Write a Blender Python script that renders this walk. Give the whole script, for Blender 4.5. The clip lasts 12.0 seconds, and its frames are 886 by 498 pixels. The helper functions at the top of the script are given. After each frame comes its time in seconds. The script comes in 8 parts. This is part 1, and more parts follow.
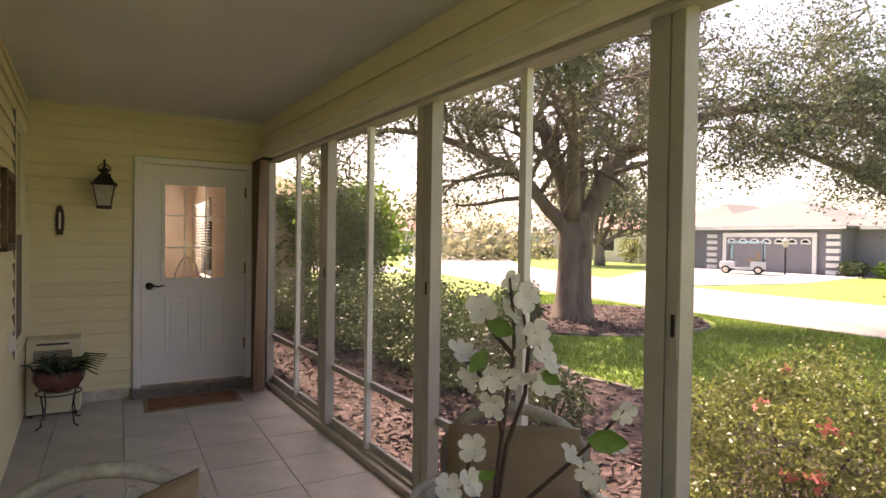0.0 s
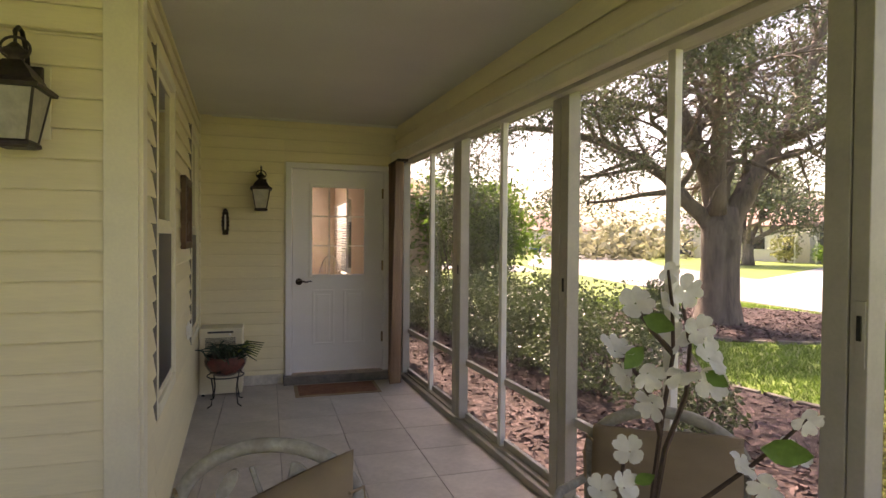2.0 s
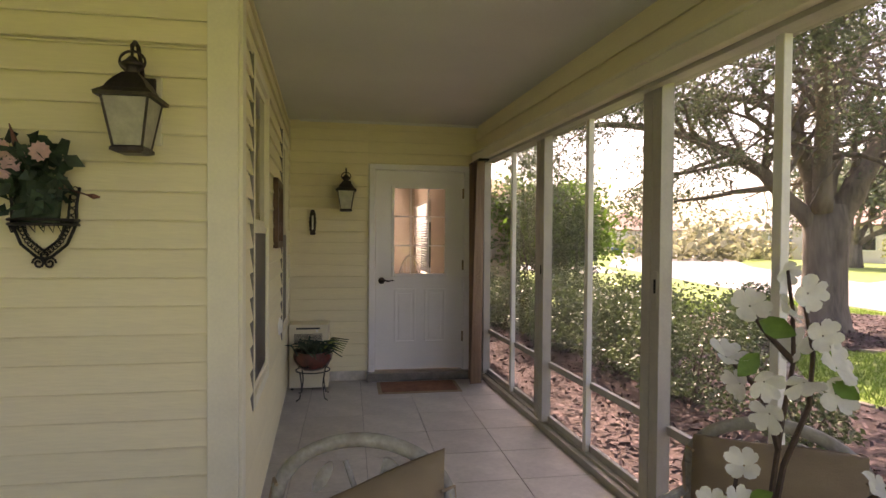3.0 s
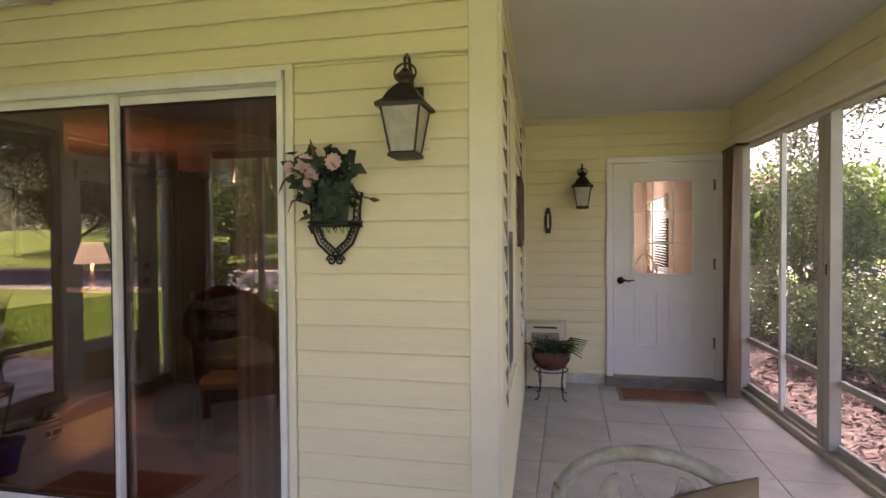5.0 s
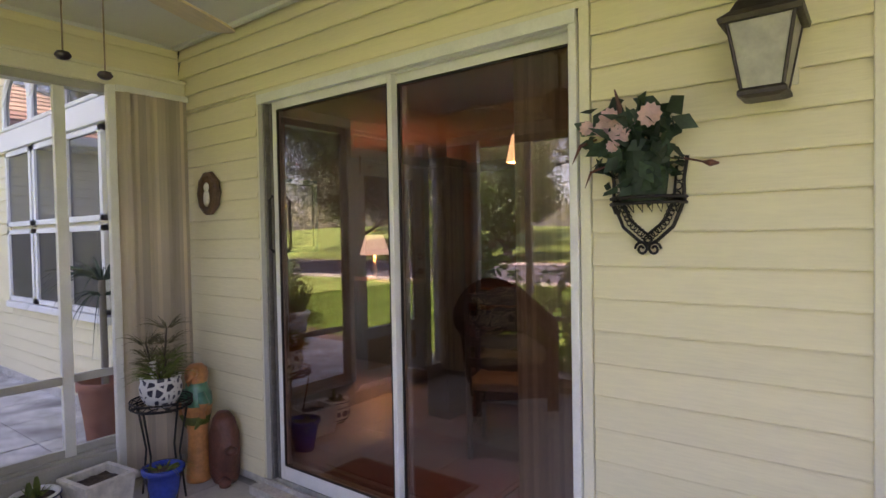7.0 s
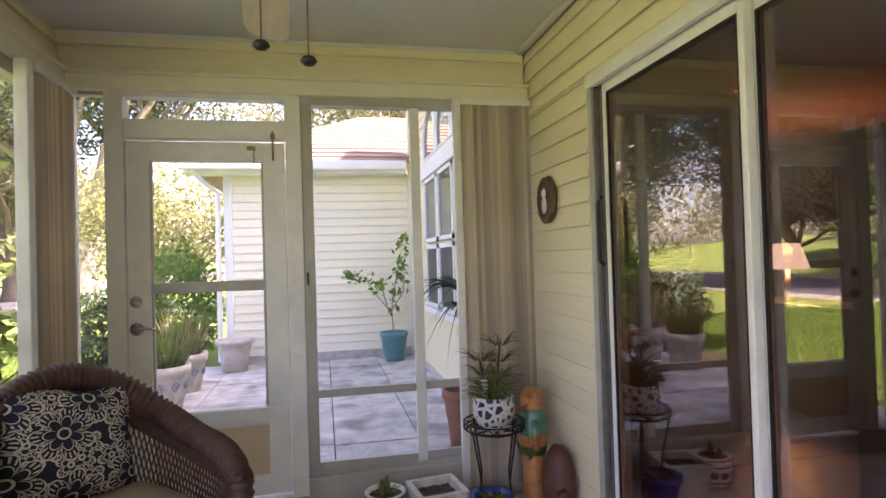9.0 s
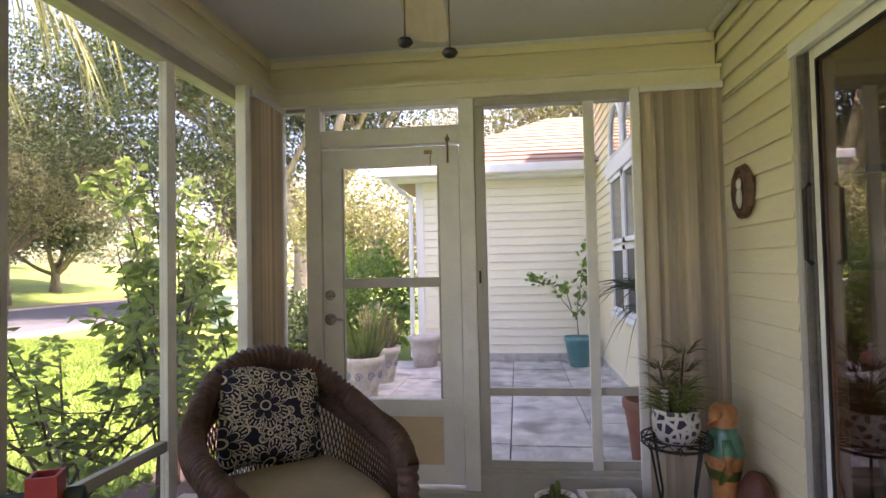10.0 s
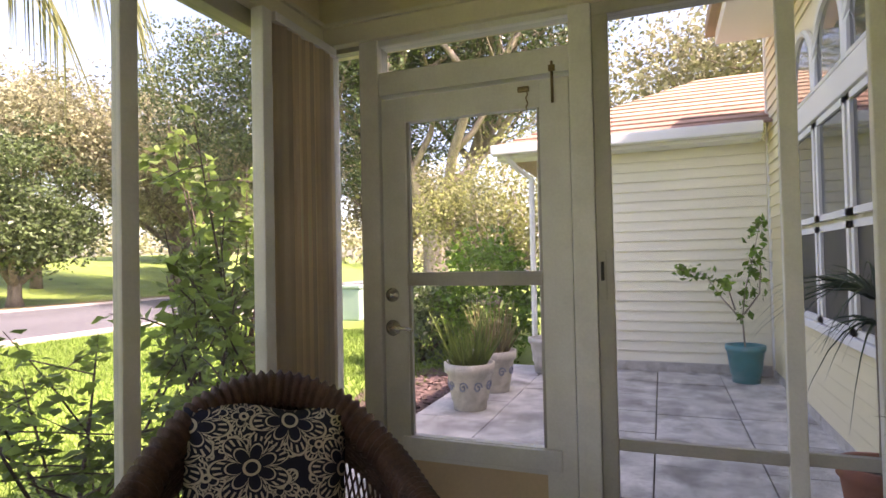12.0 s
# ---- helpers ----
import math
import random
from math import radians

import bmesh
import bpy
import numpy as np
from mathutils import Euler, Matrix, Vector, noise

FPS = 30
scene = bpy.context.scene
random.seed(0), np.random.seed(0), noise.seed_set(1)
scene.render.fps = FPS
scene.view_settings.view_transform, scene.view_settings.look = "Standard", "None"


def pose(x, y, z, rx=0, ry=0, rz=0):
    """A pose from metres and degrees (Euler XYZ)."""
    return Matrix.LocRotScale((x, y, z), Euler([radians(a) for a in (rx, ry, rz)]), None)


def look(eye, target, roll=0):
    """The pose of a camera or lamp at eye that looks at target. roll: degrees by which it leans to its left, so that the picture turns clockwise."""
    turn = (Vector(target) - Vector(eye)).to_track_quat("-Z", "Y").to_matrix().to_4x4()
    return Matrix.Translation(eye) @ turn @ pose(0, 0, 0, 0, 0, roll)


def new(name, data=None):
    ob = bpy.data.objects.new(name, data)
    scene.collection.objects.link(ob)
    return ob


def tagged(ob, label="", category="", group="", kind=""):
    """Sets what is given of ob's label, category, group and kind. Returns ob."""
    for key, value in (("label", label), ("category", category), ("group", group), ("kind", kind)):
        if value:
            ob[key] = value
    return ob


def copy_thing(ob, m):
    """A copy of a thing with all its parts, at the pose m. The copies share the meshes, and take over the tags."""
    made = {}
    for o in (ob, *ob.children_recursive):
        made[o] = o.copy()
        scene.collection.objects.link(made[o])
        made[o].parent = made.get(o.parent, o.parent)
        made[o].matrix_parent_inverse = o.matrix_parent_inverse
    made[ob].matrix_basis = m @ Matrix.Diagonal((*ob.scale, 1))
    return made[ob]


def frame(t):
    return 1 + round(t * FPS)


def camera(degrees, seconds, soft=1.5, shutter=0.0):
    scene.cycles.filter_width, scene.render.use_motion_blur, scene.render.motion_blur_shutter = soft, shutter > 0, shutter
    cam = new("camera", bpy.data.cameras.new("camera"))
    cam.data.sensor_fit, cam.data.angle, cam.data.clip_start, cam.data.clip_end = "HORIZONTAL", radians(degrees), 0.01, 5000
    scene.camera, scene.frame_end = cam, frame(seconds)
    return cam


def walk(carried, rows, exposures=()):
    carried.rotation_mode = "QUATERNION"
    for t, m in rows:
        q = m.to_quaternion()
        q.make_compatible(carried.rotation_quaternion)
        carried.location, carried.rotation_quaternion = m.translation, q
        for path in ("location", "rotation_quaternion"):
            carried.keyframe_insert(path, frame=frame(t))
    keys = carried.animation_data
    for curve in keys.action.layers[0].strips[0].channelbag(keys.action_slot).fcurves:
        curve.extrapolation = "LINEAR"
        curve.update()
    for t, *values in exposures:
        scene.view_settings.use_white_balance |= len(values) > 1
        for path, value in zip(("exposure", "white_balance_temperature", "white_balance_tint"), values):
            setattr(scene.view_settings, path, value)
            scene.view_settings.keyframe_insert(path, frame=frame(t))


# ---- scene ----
cam = camera(75.9, 12.0)
PATH = [
    (0, (0.264, 0.078, 1.47), (1.26, 1.813, 1.441), 0.9),
    (0.5, (0.259, 0.089, 1.462), (1.159, 1.874, 1.432), 0.8),
    (1, (0.247, 0.09, 1.457), (1.047, 1.923, 1.425), 0.8),
    (1.5, (0.239, 0.098, 1.45), (0.933, 1.974, 1.418), 0.7),
    (2, (0.229, 0.112, 1.45), (0.818, 2.023, 1.414), 0.5),
    (2.5, (0.215, 0.122, 1.447), (0.687, 2.065, 1.411), 0.5),
    (4.5, (0.092, 0.203, 1.439), (-0.143, 2.189, 1.398), -0.2),
    (5, (0.034, 0.221, 1.432), (-0.397, 2.174, 1.393), -0.4),
    (5.5, (-0.059, 0.244, 1.432), (-0.661, 2.151, 1.387), -0.3),
    (6, (-0.155, 0.286, 1.422), (-0.921, 2.133, 1.376), -0.5),
    (6.5, (-0.257, 0.462, 1.403), (-1.225, 2.212, 1.359), -0.7),
    (6.7, (-0.296, 0.540, 1.401), (-1.365, 2.230, 1.352), -0.8),
    (8.3, (-0.592, 1.099, 1.364), (-2.361, 2.033, 1.376), -1.8),
    (8.5, (-0.615, 1.172, 1.364), (-2.453, 1.961, 1.382), -1.7),
    (9, (-0.639, 1.316, 1.373), (-2.596, 1.728, 1.404), -1.7),
    (9.5, (-0.654, 1.394, 1.351), (-2.653, 1.425, 1.407), -1.4),
    (10, (-0.672, 1.433, 1.337), (-2.655, 1.177, 1.402), -1.2),
    (10.5, (-0.751, 1.446, 1.324), (-2.702, 1.011, 1.391), -1.2),
    (11, (-1.013, 1.432, 1.33), (-2.934, 0.878, 1.386), -1.2),
    (11.5, (-1.347, 1.425, 1.328), (-3.239, 0.779, 1.376), -1.1),
    (12, (-1.668, 1.436, 1.329), (-3.534, 0.718, 1.372), -1.2),
]
EXPOSURES = [(0.0, 1.7, 8500, 35), (2.5, 1.8, 8300, 36), (4.5, 2.3, 7800, 42), (5.5, 2.48, 7100, 45), (6.5, 2.48, 7000, 44), (8.5, 2.95, 7000, 45), (9.5, 2.68, 7200, 43), (10.5, 2.45, 7300, 41), (12.0, 2.16, 7500, 39)]
walk(cam, [(t, look(eye, target, roll)) for t, eye, target, roll in PATH], EXPOSURES)

# ---- world and sun ----
SUN_FROM = Vector((0.12, 0.80, 1.06)).normalized()
world = bpy.data.worlds.new("sky_world")
scene.world = world
world.use_nodes = True
wn = world.node_tree
sky = wn.nodes.new("ShaderNodeTexSky")
sky.sky_type = "NISHITA"
sky.sun_disc = False
sky.sun_elevation = math.asin(SUN_FROM.z)
sky.sun_rotation = math.atan2(SUN_FROM.x, SUN_FROM.y)
sky.dust_density = 2.5
bg = wn.nodes["Background"]
bg.inputs["Strength"].default_value = 0.15
wn.links.new(sky.outputs[0], bg.inputs[0])
sun = new("sun", bpy.data.lights.new("sun", "SUN"))
sun.data.energy, sun.data.angle, sun.data.color = 4.6, radians(0.6), (1.0, 0.95, 0.86)
sun.matrix_world = look(SUN_FROM * 40, (0, 0, 0))


# ---- materials ----
def nodes_of(name):
    m = bpy.data.materials.new(name)
    m.use_nodes = True
    nt = m.node_tree
    return m, nt, nt.nodes["Principled BSDF"]


def paint(name, col, rough=0.5, var=0.12, scale=6.0, bump=0.1, bscale=60.0, metal=0.0, spec=0.5, isl=0.0,
          obj=0.0, dirt=None, stretch=(1, 1, 1), transl=0.0, space="Object", coat=0.0):
    """A surface with broad blotches, fine grain and relief."""
    m, nt, p = nodes_of(name)
    L = nt.links
    tc = nt.nodes.new("ShaderNodeTexCoord")
    mp = nt.nodes.new("ShaderNodeMapping")
    mp.inputs["Scale"].default_value = stretch
    if space == "World":
        geo = nt.nodes.new("ShaderNodeNewGeometry")
        L.new(geo.outputs["Position"], mp.inputs[0])
    else:
        L.new(tc.outputs["Object"], mp.inputs[0])
    n1 = nt.nodes.new("ShaderNodeTexNoise")
    n1.inputs["Scale"].default_value, n1.inputs["Detail"].default_value = scale, 5
    n2 = nt.nodes.new("ShaderNodeTexNoise")
    n2.inputs["Scale"].default_value, n2.inputs["Detail"].default_value = bscale, 4
    for n in (n1, n2):
        L.new(mp.outputs[0], n.inputs["Vector"])
    ramp = nt.nodes.new("ShaderNodeMapRange")
    ramp.inputs["From Min"].default_value, ramp.inputs["From Max"].default_value = 0.3, 0.7
    ramp.inputs["To Min"].default_value, ramp.inputs["To Max"].default_value = 1 - var, 1 + var
    L.new(n1.outputs["Fac"], ramp.inputs["Value"])
    r2 = nt.nodes.new("ShaderNodeMapRange")
    r2.inputs["From Min"].default_value, r2.inputs["From Max"].default_value = 0.3, 0.7
    r2.inputs["To Min"].default_value, r2.inputs["To Max"].default_value = 1 - var * 0.6, 1 + var * 0.6
    L.new(n2.outputs["Fac"], r2.inputs["Value"])
    mul = nt.nodes.new("ShaderNodeMath")
    mul.operation = "MULTIPLY"
    L.new(ramp.outputs[0], mul.inputs[0])
    L.new(r2.outputs[0], mul.inputs[1])
    last = mul.outputs[0]
    for amount, kind in ((isl, "isl"), (obj, "obj")):
        if amount:
            if kind == "isl":
                src = nt.nodes.new("ShaderNodeNewGeometry").outputs["Random Per Island"]
            else:
                src = nt.nodes.new("ShaderNodeObjectInfo").outputs["Random"]
            rr = nt.nodes.new("ShaderNodeMapRange")
            rr.inputs["To Min"].default_value, rr.inputs["To Max"].default_value = 1 - amount, 1 + amount
            L.new(src, rr.inputs["Value"])
            mm = nt.nodes.new("ShaderNodeMath")
            mm.operation = "MULTIPLY"
            L.new(last, mm.inputs[0])
            L.new(rr.outputs[0], mm.inputs[1])
            last = mm.outputs[0]
    vm = nt.nodes.new("ShaderNodeVectorMath")
    vm.operation = "SCALE"
    vm.inputs[0].default_value = col
    L.new(last, vm.inputs["Scale"])
    out = vm.outputs[0]
    if dirt:
        mix = nt.nodes.new("ShaderNodeMix")
        mix.data_type = "RGBA"
        n3 = nt.nodes.new("ShaderNodeTexNoise")
        n3.inputs["Scale"].default_value, n3.inputs["Detail"].default_value = dirt[1], 6
        L.new(mp.outputs[0], n3.inputs["Vector"])
        r3 = nt.nodes.new("ShaderNodeMapRange")
        r3.inputs["From Min"].default_value, r3.inputs["From Max"].default_value = 0.5, 0.72
        r3.inputs["To Max"].default_value = dirt[2]
        L.new(n3.outputs["Fac"], r3.inputs["Value"])
        L.new(r3.outputs[0], mix.inputs[0])
        L.new(out, mix.inputs[6])
        mix.inputs[7].default_value = (*dirt[0], 1)
        out = mix.outputs[2]
    L.new(out, p.inputs["Base Color"])
    p.inputs["Roughness"].default_value = rough
    p.inputs["Metallic"].default_value = metal
    p.inputs["Specular IOR Level"].default_value = spec
    p.inputs["Coat Weight"].default_value = coat
    if bump:
        b = nt.nodes.new("ShaderNodeBump")
        b.inputs["Strength"].default_value = bump
        b.inputs["Distance"].default_value = 0.01
        L.new(n2.outputs["Fac"], b.inputs["Height"])
        L.new(b.outputs[0], p.inputs["Normal"])
    if transl:
        t = nt.nodes.new("ShaderNodeBsdfTranslucent")
        L.new(out, t.inputs[0])
        ms = nt.nodes.new("ShaderNodeMixShader")
        ms.inputs[0].default_value = transl
        L.new(p.outputs[0], ms.inputs[1])
        L.new(t.outputs[0], ms.inputs[2])
        L.new(ms.outputs[0], nt.nodes["Material Output"].inputs[0])
    return m


def pane_mat(name, tint, base=0.04, haze=0.0, graze=0.95):
    """Clear sheet glazing: what lies behind shows through, gloss rises at grazing angles."""
    m, nt, p = nodes_of(name)
    nt.nodes.remove(p)
    L = nt.links
    tr = nt.nodes.new("ShaderNodeBsdfTransparent")
    tr.inputs[0].default_value = (*tint, 1)
    gl = nt.nodes.new("ShaderNodeBsdfGlossy")
    gl.inputs["Roughness"].default_value = 0.0
    fr = nt.nodes.new("ShaderNodeLayerWeight")
    fr.inputs["Blend"].default_value = 0.5
    pw = nt.nodes.new("ShaderNodeMath")
    pw.operation = "POWER"
    pw.inputs[1].default_value = 4.0
    L.new(fr.outputs["Facing"], pw.inputs[0])
    mr = nt.nodes.new("ShaderNodeMapRange")
    mr.inputs["To Min"].default_value, mr.inputs["To Max"].default_value = base, graze
    L.new(pw.outputs[0], mr.inputs["Value"])
    ms = nt.nodes.new("ShaderNodeMixShader")
    L.new(mr.outputs[0], ms.inputs[0])
    L.new(tr.outputs[0], ms.inputs[1])
    L.new(gl.outputs[0], ms.inputs[2])
    last = ms.outputs[0]
    if haze:
        df = nt.nodes.new("ShaderNodeBsdfTranslucent")
        df.inputs[0].default_value = (0.8, 0.8, 0.8, 1)
        m2 = nt.nodes.new("ShaderNodeMixShader")
        m2.inputs[0].default_value = haze
        L.new(last, m2.inputs[1])
        L.new(df.outputs[0], m2.inputs[2])
        last = m2.outputs[0]
    L.new(last, nt.nodes["Material Output"].inputs[0])
    return m


def glow(name, col, strength):
    m, nt, p = nodes_of(name)
    p.inputs["Base Color"].default_value = (*col, 1)
    p.inputs["Emission Color"].default_value = (*col, 1)
    p.inputs["Emission Strength"].default_value = strength
    return m


M = dict(
    siding=paint("yellow_siding", (0.79, 0.71, 0.47), 0.55, 0.05, 3.0, 0.15, 45, obj=0.03, stretch=(0.3, 1, 3)),
    siding_pale=paint("pale_cream_siding", (0.84, 0.79, 0.62), 0.55, 0.05, 3.0, 0.15, 45, obj=0.03, stretch=(0.3, 1, 3)),
    trim=paint("cream_trim", (0.78, 0.73, 0.55), 0.45, 0.05, 5.0, 0.06, 80),
    white=paint("white_metal", (0.78, 0.77, 0.72), 0.4, 0.06, 6.0, 0.05, 90, dirt=((0.5, 0.47, 0.4), 9, 0.15)),
    # white frame metal darkened, so its colour carries the shade on the posts
    frame=paint("shaded_frame_metal", (0.44, 0.42, 0.36), 0.4, 0.07, 6.0, 0.05, 90, dirt=((0.3, 0.28, 0.23), 9, 0.3)),
    ceiling=paint("ceiling_paint", (0.66, 0.65, 0.61), 0.75, 0.05, 1.5, 0.25, 130, space="World"),
    tile=paint("porch_tile", (0.52, 0.48, 0.43), 0.42, 0.12, 4.0, 0.12, 30, obj=0.06, dirt=((0.36, 0.33, 0.3), 5, 0.35)),
    grout=paint("grout", (0.33, 0.31, 0.28), 0.8, 0.15, 8.0, 0.3, 60, space="World"),
    door=paint("door_paint", (0.80, 0.79, 0.78), 0.35, 0.03, 3.0, 0.06, 70),
    bronze=paint("dark_bronze", (0.055, 0.045, 0.04), 0.42, 0.3, 12.0, 0.2, 90, metal=0.7),
    black=paint("black_iron", (0.025, 0.022, 0.02), 0.5, 0.3, 20.0, 0.3, 120, metal=0.4),
    kick=paint("tan_panel", (0.66, 0.50, 0.31), 0.6, 0.05, 4.0, 0.05, 60),
    threshold=paint("threshold_metal", (0.2, 0.19, 0.17), 0.5, 0.2, 10.0, 0.1, 60, metal=0.5),
    mat_rust=paint("rust_mat", (0.27, 0.12, 0.07), 0.95, 0.2, 14.0, 0.8, 220),
    mat_edge=paint("mat_border", (0.36, 0.27, 0.17), 0.95, 0.2, 14.0, 0.6, 200),
    drape=paint("striped_drape", (0.28, 0.19, 0.13), 0.9, 0.2, 5.0, 0.4, 160, obj=0.25, stretch=(8, 8, 0.4)),
    vane=paint("blind_vane", (0.66, 0.56, 0.42), 0.8, 0.1, 6.0, 0.35, 180, isl=0.1, obj=0.26, stretch=(6, 6, 0.3), transl=0.25),
    # lighter copy of the vane; the corner's backlight is put into its colour
    vane_lit=paint("lit_blind_vane", (0.86, 0.77, 0.62), 0.8, 0.1, 6.0, 0.35, 180, obj=0.2, stretch=(6, 6, 0.3), transl=0.6),
    wicker=paint("brown_wicker", (0.085, 0.042, 0.027), 0.55, 0.35, 18.0, 0.6, 130, isl=0.3),
    seatcloth=paint("olive_cushion", (0.34, 0.27, 0.17), 0.95, 0.1, 8.0, 0.5, 260),
    tan=paint("tan_weave", (0.32, 0.24, 0.16), 0.95, 0.1, 8.0, 0.7, 300, stretch=(1, 1, 2.5)),
    verdigris=paint("weathered_metal", (0.30, 0.29, 0.25), 0.6, 0.25, 16.0, 0.4, 70, dirt=((0.16, 0.12, 0.09), 12, 0.6)),
    petal=paint("white_petal", (0.74, 0.74, 0.69), 0.7, 0.06, 30.0, 0.2, 90, transl=0.35),
    petal_pink=paint("pink_petal", (0.75, 0.5, 0.5), 0.7, 0.15, 30.0, 0.2, 90, transl=0.3),
    leaf_silk=paint("silk_leaf", (0.13, 0.25, 0.05), 0.6, 0.2, 25.0, 0.2, 80, isl=0.25, transl=0.3),
    leaf_dark=paint("dark_silk_leaf", (0.035, 0.07, 0.04), 0.6, 0.3, 25.0, 0.2, 80, isl=0.4, transl=0.15),
    stem=paint("dark_stem", (0.06, 0.035, 0.025), 0.7, 0.25, 40.0, 0.4, 120),
    redglaze=paint("red_glaze", (0.10, 0.025, 0.02), 0.15, 0.4, 12.0, 0.1, 40, coat=0.6),
    terracotta=paint("terracotta", (0.33, 0.13, 0.09), 0.8, 0.2, 10.0, 0.3, 60),
    teal=paint("teal_glaze", (0.04, 0.22, 0.24), 0.3, 0.15, 9.0, 0.1, 50, dirt=((0.35, 0.35, 0.32), 6, 0.3)),
    bluepot=paint("blue_glaze", (0.02, 0.05, 0.30), 0.25, 0.2, 9.0, 0.1, 50),
    bluefaint=paint("faded_blue_paint", (0.22, 0.25, 0.34), 0.7, 0.3, 20.0, 0.2, 60),
    bluedark=paint("navy_paint", (0.015, 0.025, 0.10), 0.3, 0.3, 14.0, 0.1, 50),
    whiteglaze=paint("white_glaze", (0.74, 0.73, 0.69), 0.3, 0.08, 9.0, 0.1, 50, dirt=((0.35, 0.33, 0.3), 8, 0.4)),
    aged=paint("aged_white_plaster", (0.62, 0.58, 0.5), 0.9, 0.2, 9.0, 0.5, 40, dirt=((0.25, 0.22, 0.18), 6, 0.6)),
    soil=paint("potting_soil", (0.06, 0.04, 0.03), 0.95, 0.4, 30.0, 0.9, 90),
    orange=paint("orange_glaze", (0.48, 0.20, 0.07), 0.3, 0.3, 8.0, 0.15, 40, coat=0.3),
    greenglaze=paint("green_glaze", (0.05, 0.19, 0.12), 0.3, 0.3, 12.0, 0.15, 40, coat=0.3),
    darkred=paint("dark_red_wood", (0.12, 0.04, 0.025), 0.5, 0.35, 14.0, 0.4, 60),
    darkwood=paint("dark_wood", (0.04, 0.022, 0.015), 0.35, 0.35, 8.0, 0.15, 40, stretch=(1, 1, 6)),
    wood=paint("carved_wood", (0.10, 0.055, 0.03), 0.5, 0.35, 12.0, 0.3, 50),
    planter=paint("concrete_planter", (0.52, 0.49, 0.44), 0.85, 0.18, 12.0, 0.6, 60, dirt=((0.2, 0.18, 0.15), 5, 0.5)),
    ac=paint("cream_plastic", (0.70, 0.64, 0.46), 0.5, 0.04, 5.0, 0.05, 90),
    slot=paint("dark_slot", (0.05, 0.05, 0.045), 0.7, 0.2, 9.0, 0.0),
    roomwall=paint("terracotta_wall", (0.36, 0.13, 0.055), 0.8, 0.08, 3.0, 0.15, 90, space="World"),
    roomfloor=paint("red_wood_floor", (0.17, 0.055, 0.028), 0.42, 0.25, 2.0, 0.1, 40, stretch=(1, 8, 1), space="World"),
    kitchenwall=paint("peach_wall", (0.68, 0.58, 0.47), 0.8, 0.06, 3.0, 0.15, 90, space="World"),
    rug=paint("rug", (0.16, 0.04, 0.03), 0.95, 0.3, 5.0, 0.6, 90),
    stone=paint("patio_stone", (0.5, 0.485, 0.45), 0.85, 0.28, 5.0, 0.5, 35, obj=0.14, dirt=((0.16, 0.15, 0.135), 3.0, 0.85), space="World"),
    concrete=paint("concrete", (0.42, 0.41, 0.39), 0.9, 0.12, 2.0, 0.4, 30, space="World"),
    road=paint("pale_asphalt", (0.30, 0.29, 0.28), 0.9, 0.15, 0.4, 0.5, 25, space="World"),
    road2=paint("grey_asphalt", (0.09, 0.09, 0.1), 0.9, 0.15, 0.4, 0.5, 25, space="World"),
    grass=paint("lawn", (0.17, 0.25, 0.04), 0.9, 0.3, 0.6, 1.0, 30, space="World", dirt=((0.20, 0.24, 0.06), 1.3, 0.5)),
    blade=paint("grass_blade", (0.165, 0.265, 0.042), 0.7, 0.2, 0.5, 0.0, isl=0.35, transl=0.4, space="World"),
    mulch=paint("mulch_bed", (0.07, 0.042, 0.036), 0.95, 0.4, 12.0, 1.0, 60, space="World"),
    chip=paint("mulch_chip", (0.105, 0.066, 0.062), 0.9, 0.35, 20.0, 0.4, 80, isl=0.6, space="World"),
    bark=paint("oak_bark", (0.19, 0.155, 0.125), 0.95, 0.35, 6.0, 1.0, 22, stretch=(1, 1, 0.25)),
    palebark=paint("pale_bark", (0.30, 0.25, 0.2), 0.95, 0.3, 6.0, 0.8, 22, stretch=(1, 1, 0.25)),
    leaf=paint("oak_leaf", (0.12, 0.15, 0.08), 0.5, 0.2, 1.0, 0.0, isl=0.45, transl=0.35),
    # distance haze is put into this paler leaf colour
    leaf_grey=paint("hazed_leaf", (0.29, 0.285, 0.165), 0.6, 0.25, 0.5, 0.0, isl=0.45, transl=0.35),
    leaf_hedge=paint("hedge_leaf", (0.085, 0.125, 0.045), 0.4, 0.25, 3.0, 0.0, isl=0.55, transl=0.25),
    leaf_bright=paint("bright_leaf", (0.13, 0.25, 0.03), 0.45, 0.25, 2.0, 0.0, isl=0.4, transl=0.45),
    leaf_bright2=paint("camellia_leaf", (0.2, 0.29, 0.075), 0.4, 0.25, 2.0, 0.0, isl=0.45, transl=0.6),
    leaf_gold=paint("golden_leaf", (0.26, 0.275, 0.1), 0.45, 0.3, 2.0, 0.0, isl=0.5, transl=0.5),
    leaf_shrub=paint("sunlit_shrub_leaf", (0.19, 0.215, 0.06), 0.4, 0.35, 3.0, 0.0, isl=0.55, transl=0.4),
    frond=paint("palm_frond", (0.23, 0.25, 0.10), 0.6, 0.25, 2.0, 0.0, isl=0.35, transl=0.4),
    reed=paint("reed", (0.15, 0.20, 0.045), 0.6, 0.3, 4.0, 0.0, isl=0.45, transl=0.35),
    drywisp=paint("olive_wisp", (0.16, 0.14, 0.065), 0.7, 0.3, 4.0, 0.0, isl=0.45, transl=0.25),
    dryleaf=paint("dry_grass_leaf", (0.26, 0.21, 0.10), 0.7, 0.3, 4.0, 0.0, isl=0.45, transl=0.3),
